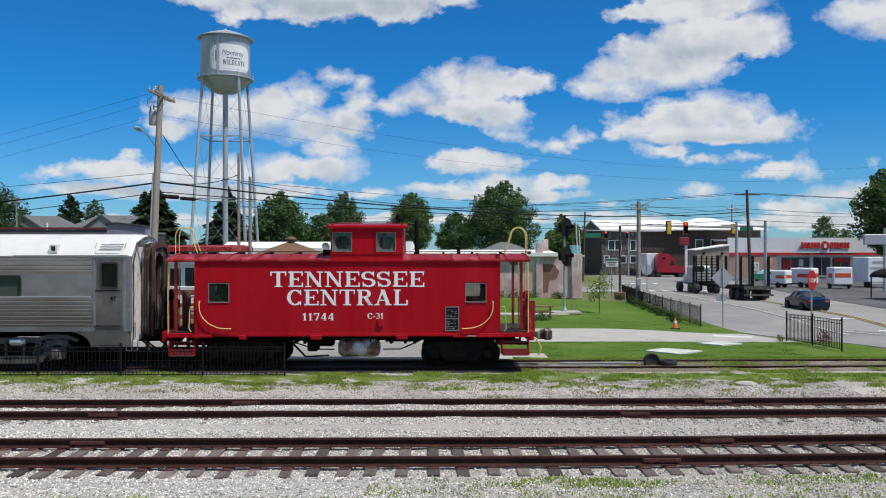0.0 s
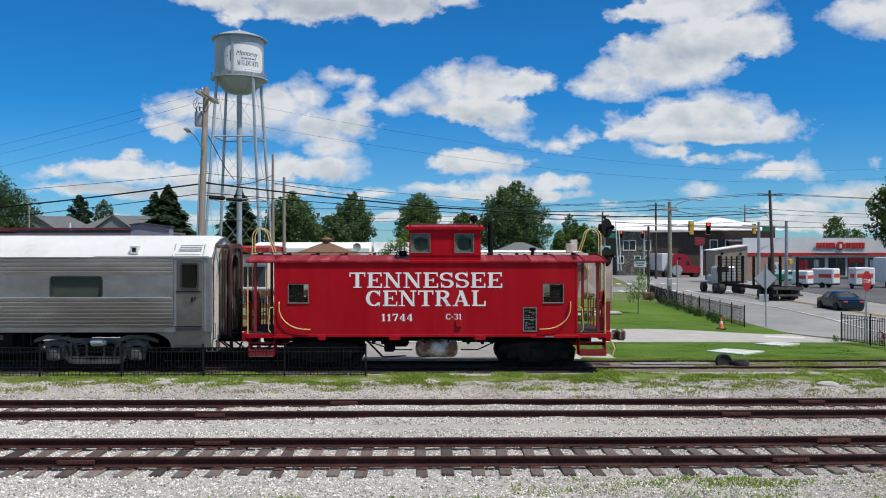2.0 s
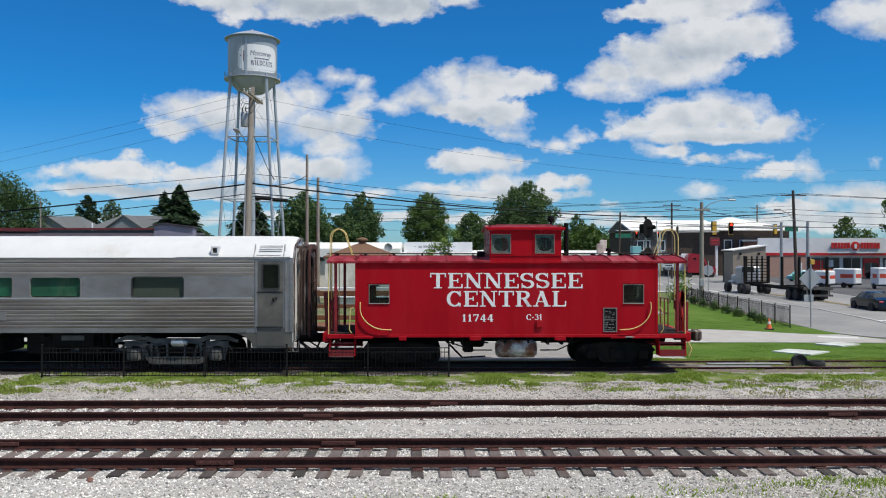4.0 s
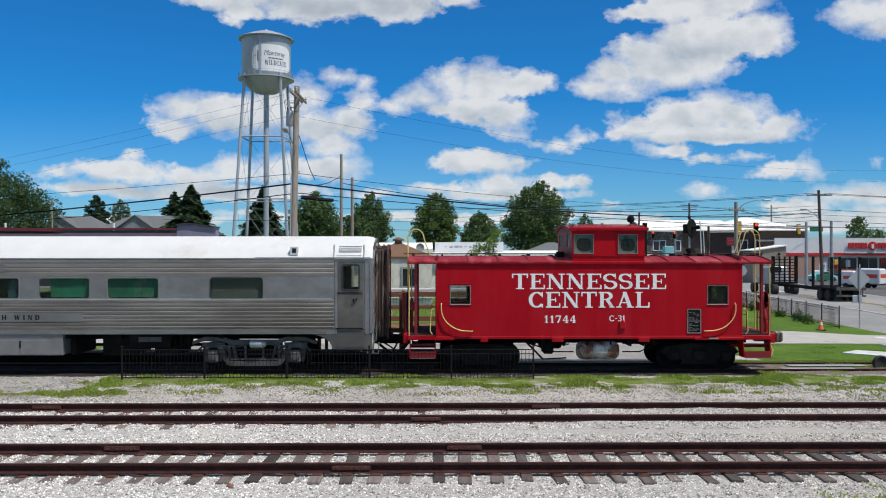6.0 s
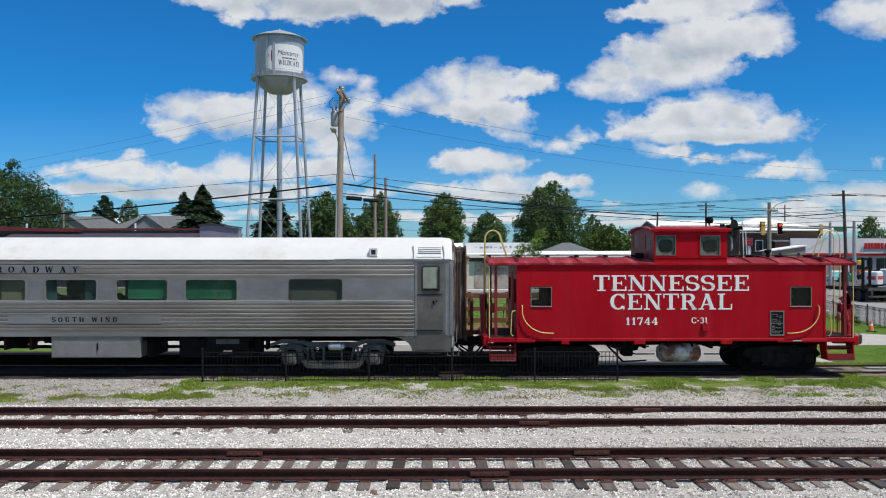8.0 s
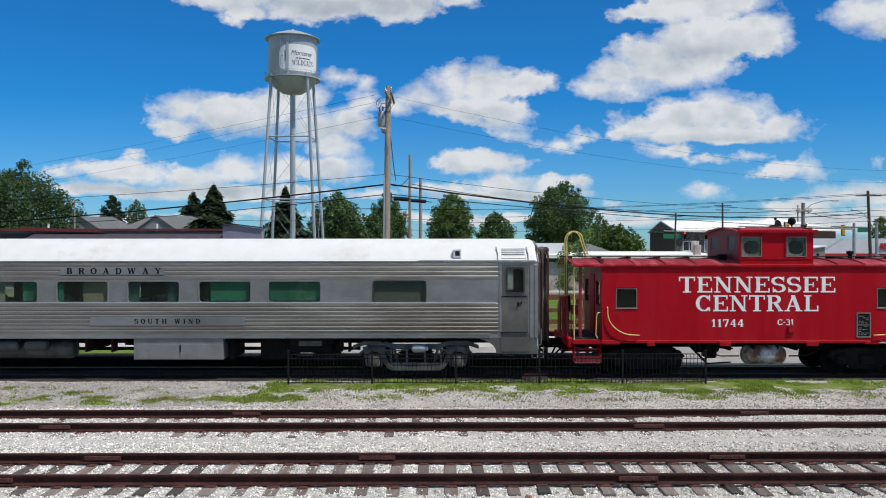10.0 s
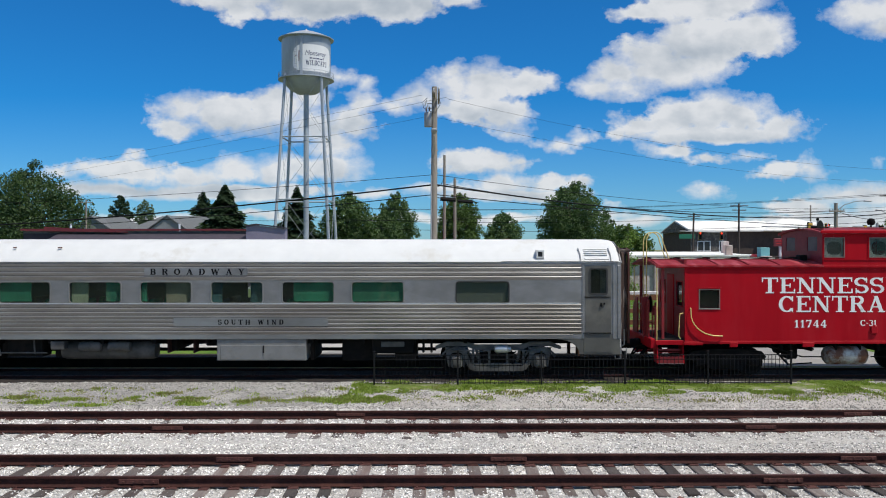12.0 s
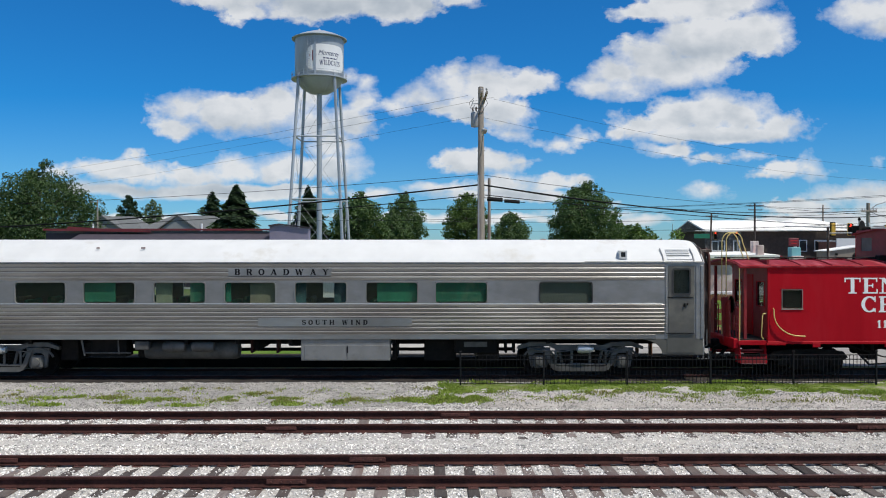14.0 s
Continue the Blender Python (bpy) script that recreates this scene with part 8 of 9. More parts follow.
def traffic_mast():
    m = thing("traffic_light_mast", (34.5, 93, -.7), "grey mast arm with traffic lights over the junction", "traffic light")
    part("pole", Mesh().tube([(34.5, 93, -.9), (34.5, 93, 6.9)], [.2, .15], 12), GALV, m)
    part("arm", Mesh().tube([(34.5, 93, 6.25), (28, 92.6, 6.35), (21.2, 92.2, 6.5)], [.13, .1, .06], 8), GALV, m)
    signal_head(m, 26.6, 92.2, 6.15, 1.25, "back")
    signal_head(m, 28.45, 92.2, 6.15, 1.25)
    part("street_sign", Mesh().cbox((35.6, 92.9, 6.1), (1.5, .05, .5), None, .01), SIGN_GREEN, m)
    n = thing("traffic_light_mast", (40.0, 98.5, -.8), "grey mast arm pole at the far kerb", "traffic light")
    part("pole", Mesh().tube([(40, 98.5, -1), (40, 98.5, 7.2)], [.22, .17], 12), GALV, n)
    part("arm", Mesh().tube([(40, 98.5, 6.5), (35, 99.5, 6.7)], [.12, .08], 8), GALV, n)
    signal_head(n, 36.4, 99.2, 6.2, 1.0, "back")
    part("crossing_box", Mesh().cbox((40.4, 98.2, 2.3), (.5, .3, .6), None, .05), SIGNAL_Y, n)
    f = thing("traffic_light_mast", (33.4, 140, -1), "far mast arm with red traffic lights", "traffic light")
    part("pole", Mesh().tube([(33.4, 140, -1), (33.4, 140, 7)], [.16, .13], 10), GALV, f)
    part("arm", Mesh().tube([(33.4, 140, 6.8), (26, 139.6, 7.0)], [.12, .07], 8), GALV, f)
    signal_head(f, 29.4, 139.4, 6.2, 1.2)
    signal_head(f, 33.0, 139.4, 6.2, 1.2)
    part("street_sign", Mesh().cbox((27.2, 139.4, 6.1), (2.7, .06, .75), None, .01), SIGN_GREEN, f)
    t = thing("traffic_light_mast", (16.6, 72.4, -.6), "rusty brown signal pole by the kerb", "traffic light")
    part("pole", Mesh().tube([(16.6, 72.4, -.8), (16.6, 72.4, 5.7)], [.12, .1], 10), BELLOWS, t)
    part("arm", Mesh().tube([(16.6, 72.4, 5.35), (21.5, 76, 5.45)], .05, 6), GALV, t)
    part("cap", Mesh().lathe([(.1, 0), (.12, .05), (.04, .2)], (16.6, 72.4, 5.7), "z", 10), BELLOWS, t)
    part("base", Mesh().cbox((16.6, 72.4, -.3), (.9, .7, .7), None, .08), BRICK, t)
    s = thing("notice_board", (16.1, 73.5, -.6), "small white and green notice board", "sign")
    part("post", Mesh().tube([(16.1, 73.5, -.7), (16.1, 73.5, 3.0)], .04, 8), GALV, s)
    part("board", Mesh().cbox((16.1, 73.4, 2.6), (1.1, .06, .75), None, .02), WHITE_WALL, s)
    part("board_band", Mesh().box(15.57, 16.63, 73.355, 73.365, 2.76, 2.96), SIGN_GREEN, s)
    part("text_bars", Mesh().box(15.7, 16.5, 73.355, 73.365, 2.55, 2.63).box(15.8, 16.4, 73.355, 73.365, 2.36, 2.43), BLACK, s)
    r = thing("street_name_sign", (12.2, 75, -.4), "green street name sign on a thin post", "sign")
    part("post", Mesh().tube([(12.2, 75, -.5), (12.2, 75, 3.1)], .05, 8), WOODPOLE, r)
    part("plate", Mesh().cbox((13.2, 75, 2.65), (.85, .04, .3), None, .01), SIGN_GREEN, r)


traffic_mast()


def sign_post(name, x, y, top, label, post=None, r=.035):
    z0 = ground_z(min(x, 40), y)
    s = thing(name, (x, y, z0), label, "road sign")
    part("post", Mesh().cbox((x, y, (z0 + top) / 2 - .1), (.06, .05, top - z0 + .2), None, .008), post or GALV, s)
    return s


s = sign_post("diamond_sign", 16.55, 46.5, 3.0, "bare back of a diamond road sign")
part("plate", Mesh().cbox((16.55, 46.55, 2.17), (.92, .02, .92), pose(0, 0, 0, 0, 45, 0).to_3x3(), .006), SIGN_BACK, s, "bare aluminium sign back")
part("lower_plate", Mesh().cbox((16.45, 46.55, 1.05), (.55, .02, .42), None, .006), SIGN_BACK, s)
s = sign_post("stop_sign", 16.75, 36.0, 2.85, "red octagonal stop sign, weathered")
oct_ = [(16.75 + .38 * math.cos(radians(22.5 + 45 * k)) * .55, 2.43 + .47 * math.sin(radians(22.5 + 45 * k))) for k in range(8)]
part("plate", Mesh().prism(oct_, "y", 35.94, 35.96), RED_SIGN, s, "red octagonal plate")
part("lettering", lettering("ST", 16.60, 16.75, 2.34, 2.52, 35.935, .15), LETTER, s)
part("lettering", lettering("O", 16.755, 16.825, 2.34, 2.52, 35.935, .1), LETTER, s)
part("letter_p", Mesh().add([(16.835, 35.934, 2.34), (16.86, 35.934, 2.34), (16.86, 35.934, 2.52), (16.835, 35.934, 2.52)], [(0, 1, 2, 3)]).add([(16.86, 35.9335, 2.42), (16.9, 35.9335, 2.42), (16.9, 35.9335, 2.52), (16.86, 35.9335, 2.52)], [(0, 1, 2, 3)]), LETTER, s)
s = sign_post("round_sign", 17.7, 67.5, 2.9, "grey back of an octagonal road sign")
part("plate", Mesh().lathe([(.05, -.01), (.46, -.01), (.46, .01), (.05, .01)], (17.7, 67.53, 2.1), "y", 8), SIGN_BACK, s)
s = sign_post("route_sign", 39.5, 97.0, 3.2, "white route marker above a green plate")
part("plate", Mesh().cbox((38.2, 96.9, 1.75), (.85, .04, 1.0), None, .02), WHITE_WALL, s)
part("green_plate", Mesh().cbox((38.3, 96.9, .55), (1.7, .04, .7), None, .02), SIGN_GREEN, s)
part("number_stroke", Mesh().tube([(38.0 + .11 * math.cos(a), 96.86, 1.66 + .12 * math.sin(a)) for a in np.linspace(0, 6.28, 13)] + [(37.9, 96.86, 1.8), (38.0, 96.86, 2.0), (38.1, 96.86, 2.02)], .028, 5), BLACK, s)
part("number_stroke", Mesh().tube([(38.26, 96.86, 1.94), (38.34, 96.86, 2.02), (38.44, 96.86, 1.96), (38.42, 96.86, 1.82), (38.26, 96.86, 1.56), (38.47, 96.86, 1.56)], .028, 5), BLACK, s)


def railway_signal():
    x, y = 8.25, 50.8
    s = thing("railway_signal", (x, y, -.2), "black two-headed railway signal on a silver mast", "railway signal")
    part("mast", Mesh().tube([(x, y, -.15), (x, y, 5.75)], [.075, .055], 10), GALV, s)
    part("base_plate", Mesh().cbox((x, y, -.1), (1.9, 1.3, .14), None, .03), CONCRETE, s, "concrete footing slab")
    part("mast_foot", Mesh().lathe([(.2, 0), (.18, .08), (.09, .3)], (x, y, -.04), "z", 12), GALV, s)
    def turned(m):
        ca, sa = math.cos(radians(46)), math.sin(radians(46))
        m.v = [(x + (p[0] - x) * ca - (p[1] - y) * sa, y + (p[0] - x) * sa + (p[1] - y) * ca, p[2]) for p in m.v]
        return m
    for z in (5.13, 3.37):
        h = part("target", turned(Mesh().lathe([(.03, -.03), (.58, -.02), (.60, .02), (.03, .04)], (x, y - .16, z), "y", 26)), BLACK, s, "round black signal target")
        part("hood", turned(Mesh().add([(x + .17 * math.cos(a), y - q, z + .02 + .17 * math.sin(a)) for a in np.linspace(-.4, 3.54, 11) for q in (.16, .6)], [(2 * j, 2 * j + 1, 2 * j + 3, 2 * j + 2) for j in range(10)])), BLACK, h)
        part("lamp_case", turned(Mesh().cbox((x, y + .12, z), (.36, .5, .55), None, .06)), BLACK, s)
    part("finial", Mesh().lathe([(.05, 0), (.10, .08), (.04, .2)], (x, y, 5.7), "z", 10), BLACK, s)
    part("ladder", Mesh().tube([(x + .95, y + .5, 2.5), (x + .75, y + .3, 5.6)], .035, 6).tube([(x + 1.15, y + .5, 2.5), (x + .95, y + .3, 5.0)], .03, 6), WHITE_WALL, s)


railway_signal()


# ---- fences ----
def iron_fence(name, pts, height, pitch, label, panel=2.44, picket=.018, base=None):
    """Black iron fence along a line: posts, rails and single pickets."""
    f = thing(name, (pts[0][0], pts[0][1], base if base is not None else ground_z(*pts[0])), label, "fence")
    pk = Mesh().cbox((0, 0, 0), (picket, picket, height - .12)).data("picket", FENCE_BLACK)
    for a, b in zip(pts, pts[1:]):
        L = math.hypot(b[0] - a[0], b[1] - a[1])
        d = ((b[0] - a[0]) / L, (b[1] - a[1]) / L)
        n = max(1, round(L / panel))
        ang = math.atan2(d[1], d[0])

        def at(u):
            x, y = a[0] + d[0] * u, a[1] + d[1] * u
            return x, y, (base if base is not None else ground_z(x, y))
        for i in range(n + 1):
            x, y, z = at(L * i / n)
            part("post", Mesh().cbox((x, y, z + height / 2 + .02), (.05, .05, height + .1), None, .006).cbox((x, y, z + height + .08), (.075, .075, .03), None, .01), FENCE_BLACK, f)
        for i in range(n):
            p, q = at(L * i / n), at(L * (i + 1) / n)
            for h in (.12, height - .16, height - .03):
                part("rail", Mesh().tube([(p[0], p[1], p[2] + h), (q[0], q[1], q[2] + h)], .017, 4), FENCE_BLACK, f)
        u = pitch
        while u < L:
            x, y, z = at(u)
            piece("picket", pk, f, (x, y, z + height / 2 + .03), (0, 0, ang))
            u += pitch
    return f


iron_fence("iron_fence", [(-16.85, 25.2), (-4.4, 25.2)], .98, .112, "low black iron picket fence beside the train", picket=.014, base=-.13)
iron_fence("iron_fence", [(15.65, 36.0), (16.05, 31.9)], 1.25, .11, "black iron fence section at the road corner", 2.1)
iron_fence("iron_fence", [(17.6, 76), (16.0, 62), (15.5, 55), (15.1, 45.9)], 1.2, .14, "long black iron fence along the kerb")

# ---- lawn things ----
def lawn_things():
    c = thing("traffic_cone", (12.95, 43.5, ground_z(12.95, 43.5)), "orange traffic cone on a black base", "traffic cone")
    z = ground_z(12.95, 43.5)
    part("base", Mesh().cbox((12.95, 43.5, z + .06), (.78, .6, .13), None, .03), RUBBER, c)
    part("cone", Mesh().lathe([(.26, .12), (.24, .15), (.06, .78), (.04, .8)], (12.95, 43.5, z), "z", 18), ORANGE, c, smooth=True)
    c.scale = (.55, .55, .78)
    part("reflective_band", Mesh().lathe([(.168, .44), (.125, .60)], (12.95, 43.5, z), "z", 18), WHITE_WALL, c)
    for pts in ([(8.36, 32.0), (9.33, 32.75), (10.6, 31.9), (9.4, 30.9)], [(11.2, 34.5), (12.4, 35.1), (13.1, 34.4), (12.0, 33.7)]):
        solid("white_panel", Mesh().prism(pts, "z", -.19, -.135), BOARD, "white board lying on the lawn", "board", group="white boards")
    t = thing("old_tyre", (7.45, 27.5, -.12), "old black tyre lying against the rail", "tyre")
    part("tread", Mesh().lathe([(.05, -.04), (.17, -.06), (.24, -.09), (.27, -.05), (.27, .05), (.24, .09), (.17, .06), (.05, .04)], (7.45, 27.5, .06), "y", 24), RUBBER, t, smooth=True)
    solid("old_tyre", Mesh().lathe([(.17, 0), (.19, -.09), (.28, -.11), (.31, -.06), (.31, .06), (.28, .11), (.19, .09), (.17, 0)], (7.95, 27.4, .0), "z", 24), RUBBER, "old black tyre lying flat", "tyre", smooth=True)
    for y, xa, xb in ((27.05, 3.9, 6.3), (27.75, 4.4, 7.0)):
        solid("steel_plate", Mesh().cbox(((xa + xb) / 2, y, -.03), (xb - xa, .3, .03), None, .01), SILVER, "pale sheet steel strip between the rails", "plate", group="steel strips")
    b = thing("picnic_table", (6.4, 47.5, -.2), "small orange-brown picnic table", "table")
    part("top", Mesh().cbox((6.4, 47.5, .5), (1.3, .75, .06), None, .01), TIMBER, b)
    for s2 in (-.55, .55):
        part("bench", Mesh().cbox((6.4, 47.5 + s2, .2), (1.3, .25, .05), None, .01), TIMBER, b)
    for x in (5.9, 6.9):
        part("leg", Mesh().tube([(x, 47.1, -.2), (x, 47.6, .48)], .04, 6).tube([(x, 47.9, -.2), (x, 47.4, .48)], .04, 6), TIMBER, b)
    solid("concrete_pad", Mesh().cbox((5.6, 50.3, -.17), (5.5, 1.3, .10), None, .02), CONCRETE, "pale concrete pad on the lawn", "slab")
    for i, (x, y, w, h) in enumerate(((6.2, 46.0, .5, .45), (5.6, 45.7, .35, .35), (5.4, 67.5, .8, .6), (6.9, 67.5, .9, .8), (8.2, 67.6, .7, .6), (10.4, 67.5, .6, .5), (4.4, 67.5, .7, .5))):
        t = thing("weed", (x, y, -.2), "clump of tall green weeds", "weed", "weeds on the lawn and along the wall")
        raw("foliage", leaf_cloud(np.random.default_rng(160 + i), [((x, y, -.2 + h * .4), (w, h * .6))], 260, .08), LEAF_B, t)
    solid("concrete_pad", Mesh().cbox((3.35, 30.1, -.16), (1.9, 1.5, .12), None, .02), CONCRETE, "pale worn concrete pad at the end of the caboose", "slab")
    # sapling with its stake
    rng = np.random.default_rng(71)
    s = thing("sapling", (10.7, 52.3, -.3), "thin young tree with pale green leaves", "tree")
    part("trunk", Mesh().tube([(10.7, 52.3, -.4), (10.72, 52.3, 1.1), (10.75, 52.3, 2.2)], [.035, .025, .01], 7), BARK, s)
    raw("crown", leaf_cloud(rng, [((10.6, 52.3, 1.3), (.75, .7)), ((11.0, 52.3, 1.6), (.6, .7)), ((10.4, 52.2, .8), (.55, .4)), ((10.9, 52.3, 2.2), (.3, .35))], 620, .075), LEAF_D, s)
    solid("stake", Mesh().cbox((9.05, 52.6, .55), (.07, .07, 1.9), None, .01), WOODPOLE, "thin wooden stake in the lawn", "stake")
    # shrubs along the fence
    for i, (x, y, h) in enumerate(((14.4, 48.2, .75), (14.7, 50.2, .9), (15.0, 53.5, .75), (15.1, 56, .8), (15.3, 59, .9), (15.6, 62.5, .85), (16.0, 66, .8), (16.1, 70, .9))):
        z = ground_z(x, y)
        t = thing("shrub", (x, y, z), "small leafy green shrub beside the fence", "shrub", "shrubs along the fence")
        part("stems", Mesh().tube([(x, y, z - .05), (x + .08, y, z + h * .7)], .015, 5).tube([(x, y, z - .05), (x - .1, y, z + h * .6)], .015, 5), BARK, t)
        raw("foliage", leaf_cloud(np.random.default_rng(100 + i), [((x, y, z + h * .5), (.30, h * .45)), ((x + .2, y, z + h * .3), (.22, .25)), ((x - .2, y, z + h * .35), (.2, .25))], 330, .065), LEAF_A if i % 2 else LEAF_B, t)
    x, y = 16.0, 33.2
    t = thing("shrub", (x, y, -.25), "small red-leaved shrub at the fence", "shrub")
    part("stems", Mesh().tube([(x, y, -.3), (x, y, .3)], .012, 5), BARK, t)
    raw("foliage", leaf_cloud(np.random.default_rng(131), [((x, y, .25), (.3, .3))], 160, .05), MAROON, t)
    for i, (x, y) in enumerate(((15.2, 35.6),)):
        raw_t = thing("weed", (x, y, -.2), "small green weed at the kerb", "weed")
        raw("foliage", leaf_cloud(np.random.default_rng(140 + i), [((x, y, -.05), (.16, .16))], 90, .05), LEAF_D, raw_t)
    # saplings growing behind the caboose
    for i, (x, y, h, w) in enumerate(((-4.05, 47.8, 5.6, 1.0), (-5.0, 48.2, 4.7, 1.0))):
        z = ground_z(x, y)
        t = thing("sapling", (x, y, z), "slender green sapling behind the train", "tree", "saplings behind the train")
        part("trunk", Mesh().tube([(x, y, z - .1), (x + .1, y, z + h * .5), (x, y, z + h)], [.05, .035, .012], 7), BARK, t)
        bl = [((x + .25 * math.cos(k * 2.1), y + .25 * math.sin(k * 2.1), z + h * (.35 + .09 * k)), (w * .42, .34)) for k in range(7)]
        raw("crown", leaf_cloud(np.random.default_rng(150 + i), bl, 1200, .085), LEAF_D, t)


lawn_things()


# ---- vehicles ----
def wheel_thing(parent, x, y, z, r, w, axis="x"):
    o = part("wheel", Mesh().lathe([(r * .6, -w / 2), (r * .95, -w / 2), (r, -w * .35), (r, w * .35), (r * .95, w / 2), (r * .6, w / 2)], (x, y, z), axis, 20), RUBBER, parent, smooth=True)
    part("rim", Mesh().lathe([(.03, -w * .42), (r * .58, -w * .36), (r * .6, w * .36), (.03, w * .42)], (x, y, z), axis, 16), GALV, o)
    return o


def sedan(cx, cy, z):
    c = thing("car", (cx, cy, z), "dark blue four-door sedan waiting on the road", "car")
    # stations along the car: (y, half width low, half width at belt, belt z, half width of roof, roof z)
    st = [(-2.28, .62, .66, .72, .60, .74), (-2.20, .76, .80, .86, .70, .90), (-1.75, .83, .84, .95, .66, .99), (-1.30, .85, .86, .97, .60, 1.06), (-.80, .86, .87, .97, .585, 1.33), (-.25, .86, .87, .96, .60, 1.42), (.35, .86, .87, .95, .60, 1.40), (.95, .86, .86, .93, .62, 1.10), (1.25, .85, .86, .91, .66, .95), (1.85, .82, .83, .82, .64, .85), (2.18, .72, .74, .68, .58, .71), (2.27, .58, .60, .55, .50, .57)]
    m = Mesh()
    n = 12
    for yy, lo, be, bz, ro, rz in st:
        half = [(lo * .92, .20), (lo, .34), (be, .60), (be * .985, bz), (ro + (be - ro) * .12, bz + (rz - bz) * .82), (ro * .82, rz)]
        m.v += [(cx + w, cy + yy, z + zz) for w, zz in half] + [(cx - w, cy + yy, z + zz) for w, zz in half[::-1]]
    glass = {"side_window": Mesh(), "far_side_window": Mesh(), "rear_window": Mesh(), "windscreen": Mesh()}
    for r in range(len(st) - 1):
        for j in range(n):
            f = (r * n + j, r * n + (j + 1) % n, (r + 1) * n + (j + 1) % n, (r + 1) * n + j)
            pane = None
            if r in (3, 4, 5, 6) and j in (3, 7):
                pane = "side_window" if j == 7 else "far_side_window"
            elif r in (3, 6) and j in (4, 5, 6):
                pane = "rear_window" if r == 3 else "windscreen"
            if pane:
                glass[pane].add([m.v[q] for q in f], [(0, 1, 2, 3)])
            else:
                m.f.append(f)
    m.f += [tuple(range(n)), tuple(range((len(st) - 1) * n, len(st) * n))[::-1]]
    body = part("body", m, CARBLUE, c, "dark blue body", smooth=True)
    for name, gm in glass.items():
        part(name.replace("far_", ""), gm, DARKGLASS, body, "dark window glass")
    for s in (-1, 1):
        for ya, za, yb, zb in ((-1.30, 1.0, -.80, 1.33), (-.24, .97, -.24, 1.42), (.95, .95, .40, 1.40)):
            part("pillar", Mesh().tube([(cx + s * .85, cy + ya, z + za), (cx + s * .60, cy + yb, z + zb)], .03, 5), CARBLUE, body)
    for s in (-1, 1):
        part("tail_light", Mesh().cbox((cx + s * .56, cy - 2.255, z + .76), (.30, .06, .13), None, .02), RED_SIGN, body, "red tail light")
        for yy in (-1.35, 1.35):
            wheel_thing(c, cx + s * .83, cy + yy, z + .32, .34, .2)
    part("bumper", Mesh().cbox((cx, cy - 2.2, z + .42), (1.55, .12, .2), None, .04), CARBLUE, body)
    part("number_plate", Mesh().cbox((cx, cy - 2.25, z + .62), (.32, .02, .16)), WHITE_WALL, body)
    return c


car = sedan(27.55, 60.3, -.66)
car.rotation_euler = (0, 0, radians(-3))
car.scale = (1.0, 1.02, .99)


def log_truck():
    z = -.62
    t = thing("log_truck", (27.3, 79, z), "empty log truck with a grey cab and steel stakes", "truck")
    x = 27.45
    cab = part("cab", Mesh().cbox((x + .25, 85.2, z + 1.75), (2.0, 2.0, 1.9), None, .2).cbox((x + .25, 86.9, z + 1.25), (1.8, 1.6, 1.1), None, .2), SIGN_BACK, t, "silver grey cab")
    part("rear_glass", Mesh().cbox((x - .3, 83.68, z + 2.4), (1.2, .04, .6)), DARKGLASS, cab)
    hb = Mesh()
    for k in range(8):
        hb.box(x - .9, x + 1.3, 82.6, 82.7, z + 1.3 + k * .3, z + 1.37 + k * .3)
    for k in range(5):
        hb.box(x - .9 + k * .525, x - .78 + k * .525, 82.58, 82.72, z + 1.1, z + 3.75)
    part("headboard", hb, BLACK, t, "slatted black steel headboard")
    part("frame", Mesh().box(x - .45, x - .25, 70, 85, z + .8, z + 1.05).box(x + .25, x + .45, 70, 85, z + .8, z + 1.05), BLACK, t)
    for y in (81.9, 73.8, 70.6):
        part("bunk", Mesh().box(x - 1.25 + (79 - y) * .04, x + 1.25 + (79 - y) * .04, y - .12, y + .12, z + 1.05, z + 1.25), BLACK, t)
        for s in (-1, 1):
            xx = x + (79 - y) * .04 + s * 1.2
            part("stake", Mesh().cbox((xx, y, z + 2.45), (.2, .2, 2.7), None, .02), BLACK, t, "black steel stake")
    xt = x + .3
    part("trailer_bed", Mesh().box(xt - 1.2, xt + 1.2, 69.6, 73.0, z + 1.0, z + 1.16), BLACK, t)
    part("rear_rack", Mesh().box(xt - 1.25, xt + 1.25, 69.5, 69.62, z + 1.0, z + 1.25).box(xt - 1.25, xt + 1.25, 69.5, 69.62, z + .45, z + .6).box(xt + .9, xt + 1.0, 69.5, 69.62, z + .5, z + 1.1).box(xt - 1.0, xt - .9, 69.5, 69.62, z + .5, z + 1.1), BLACK_TANK, t)
    for q in (-1.15, .5):
        part("mud_flap", Mesh().box(xt + q, xt + q + .65, 70.2, 70.24, z + .2, z + .95), RUBBER, t)
    for y in (86.6, 83.2, 81.9, 72.6, 71.3):
        for s in (-1, 1):
            wheel_thing(t, x + (79 - y) * .04 + s * 1.0, y, z + .5, .5, .5)
    part("fender", Mesh().cbox((x - .85, 86.6, z + 1.0), (.5, 1.3, .3), None, .1), SIGN_BACK, t)
    return t


log_truck()


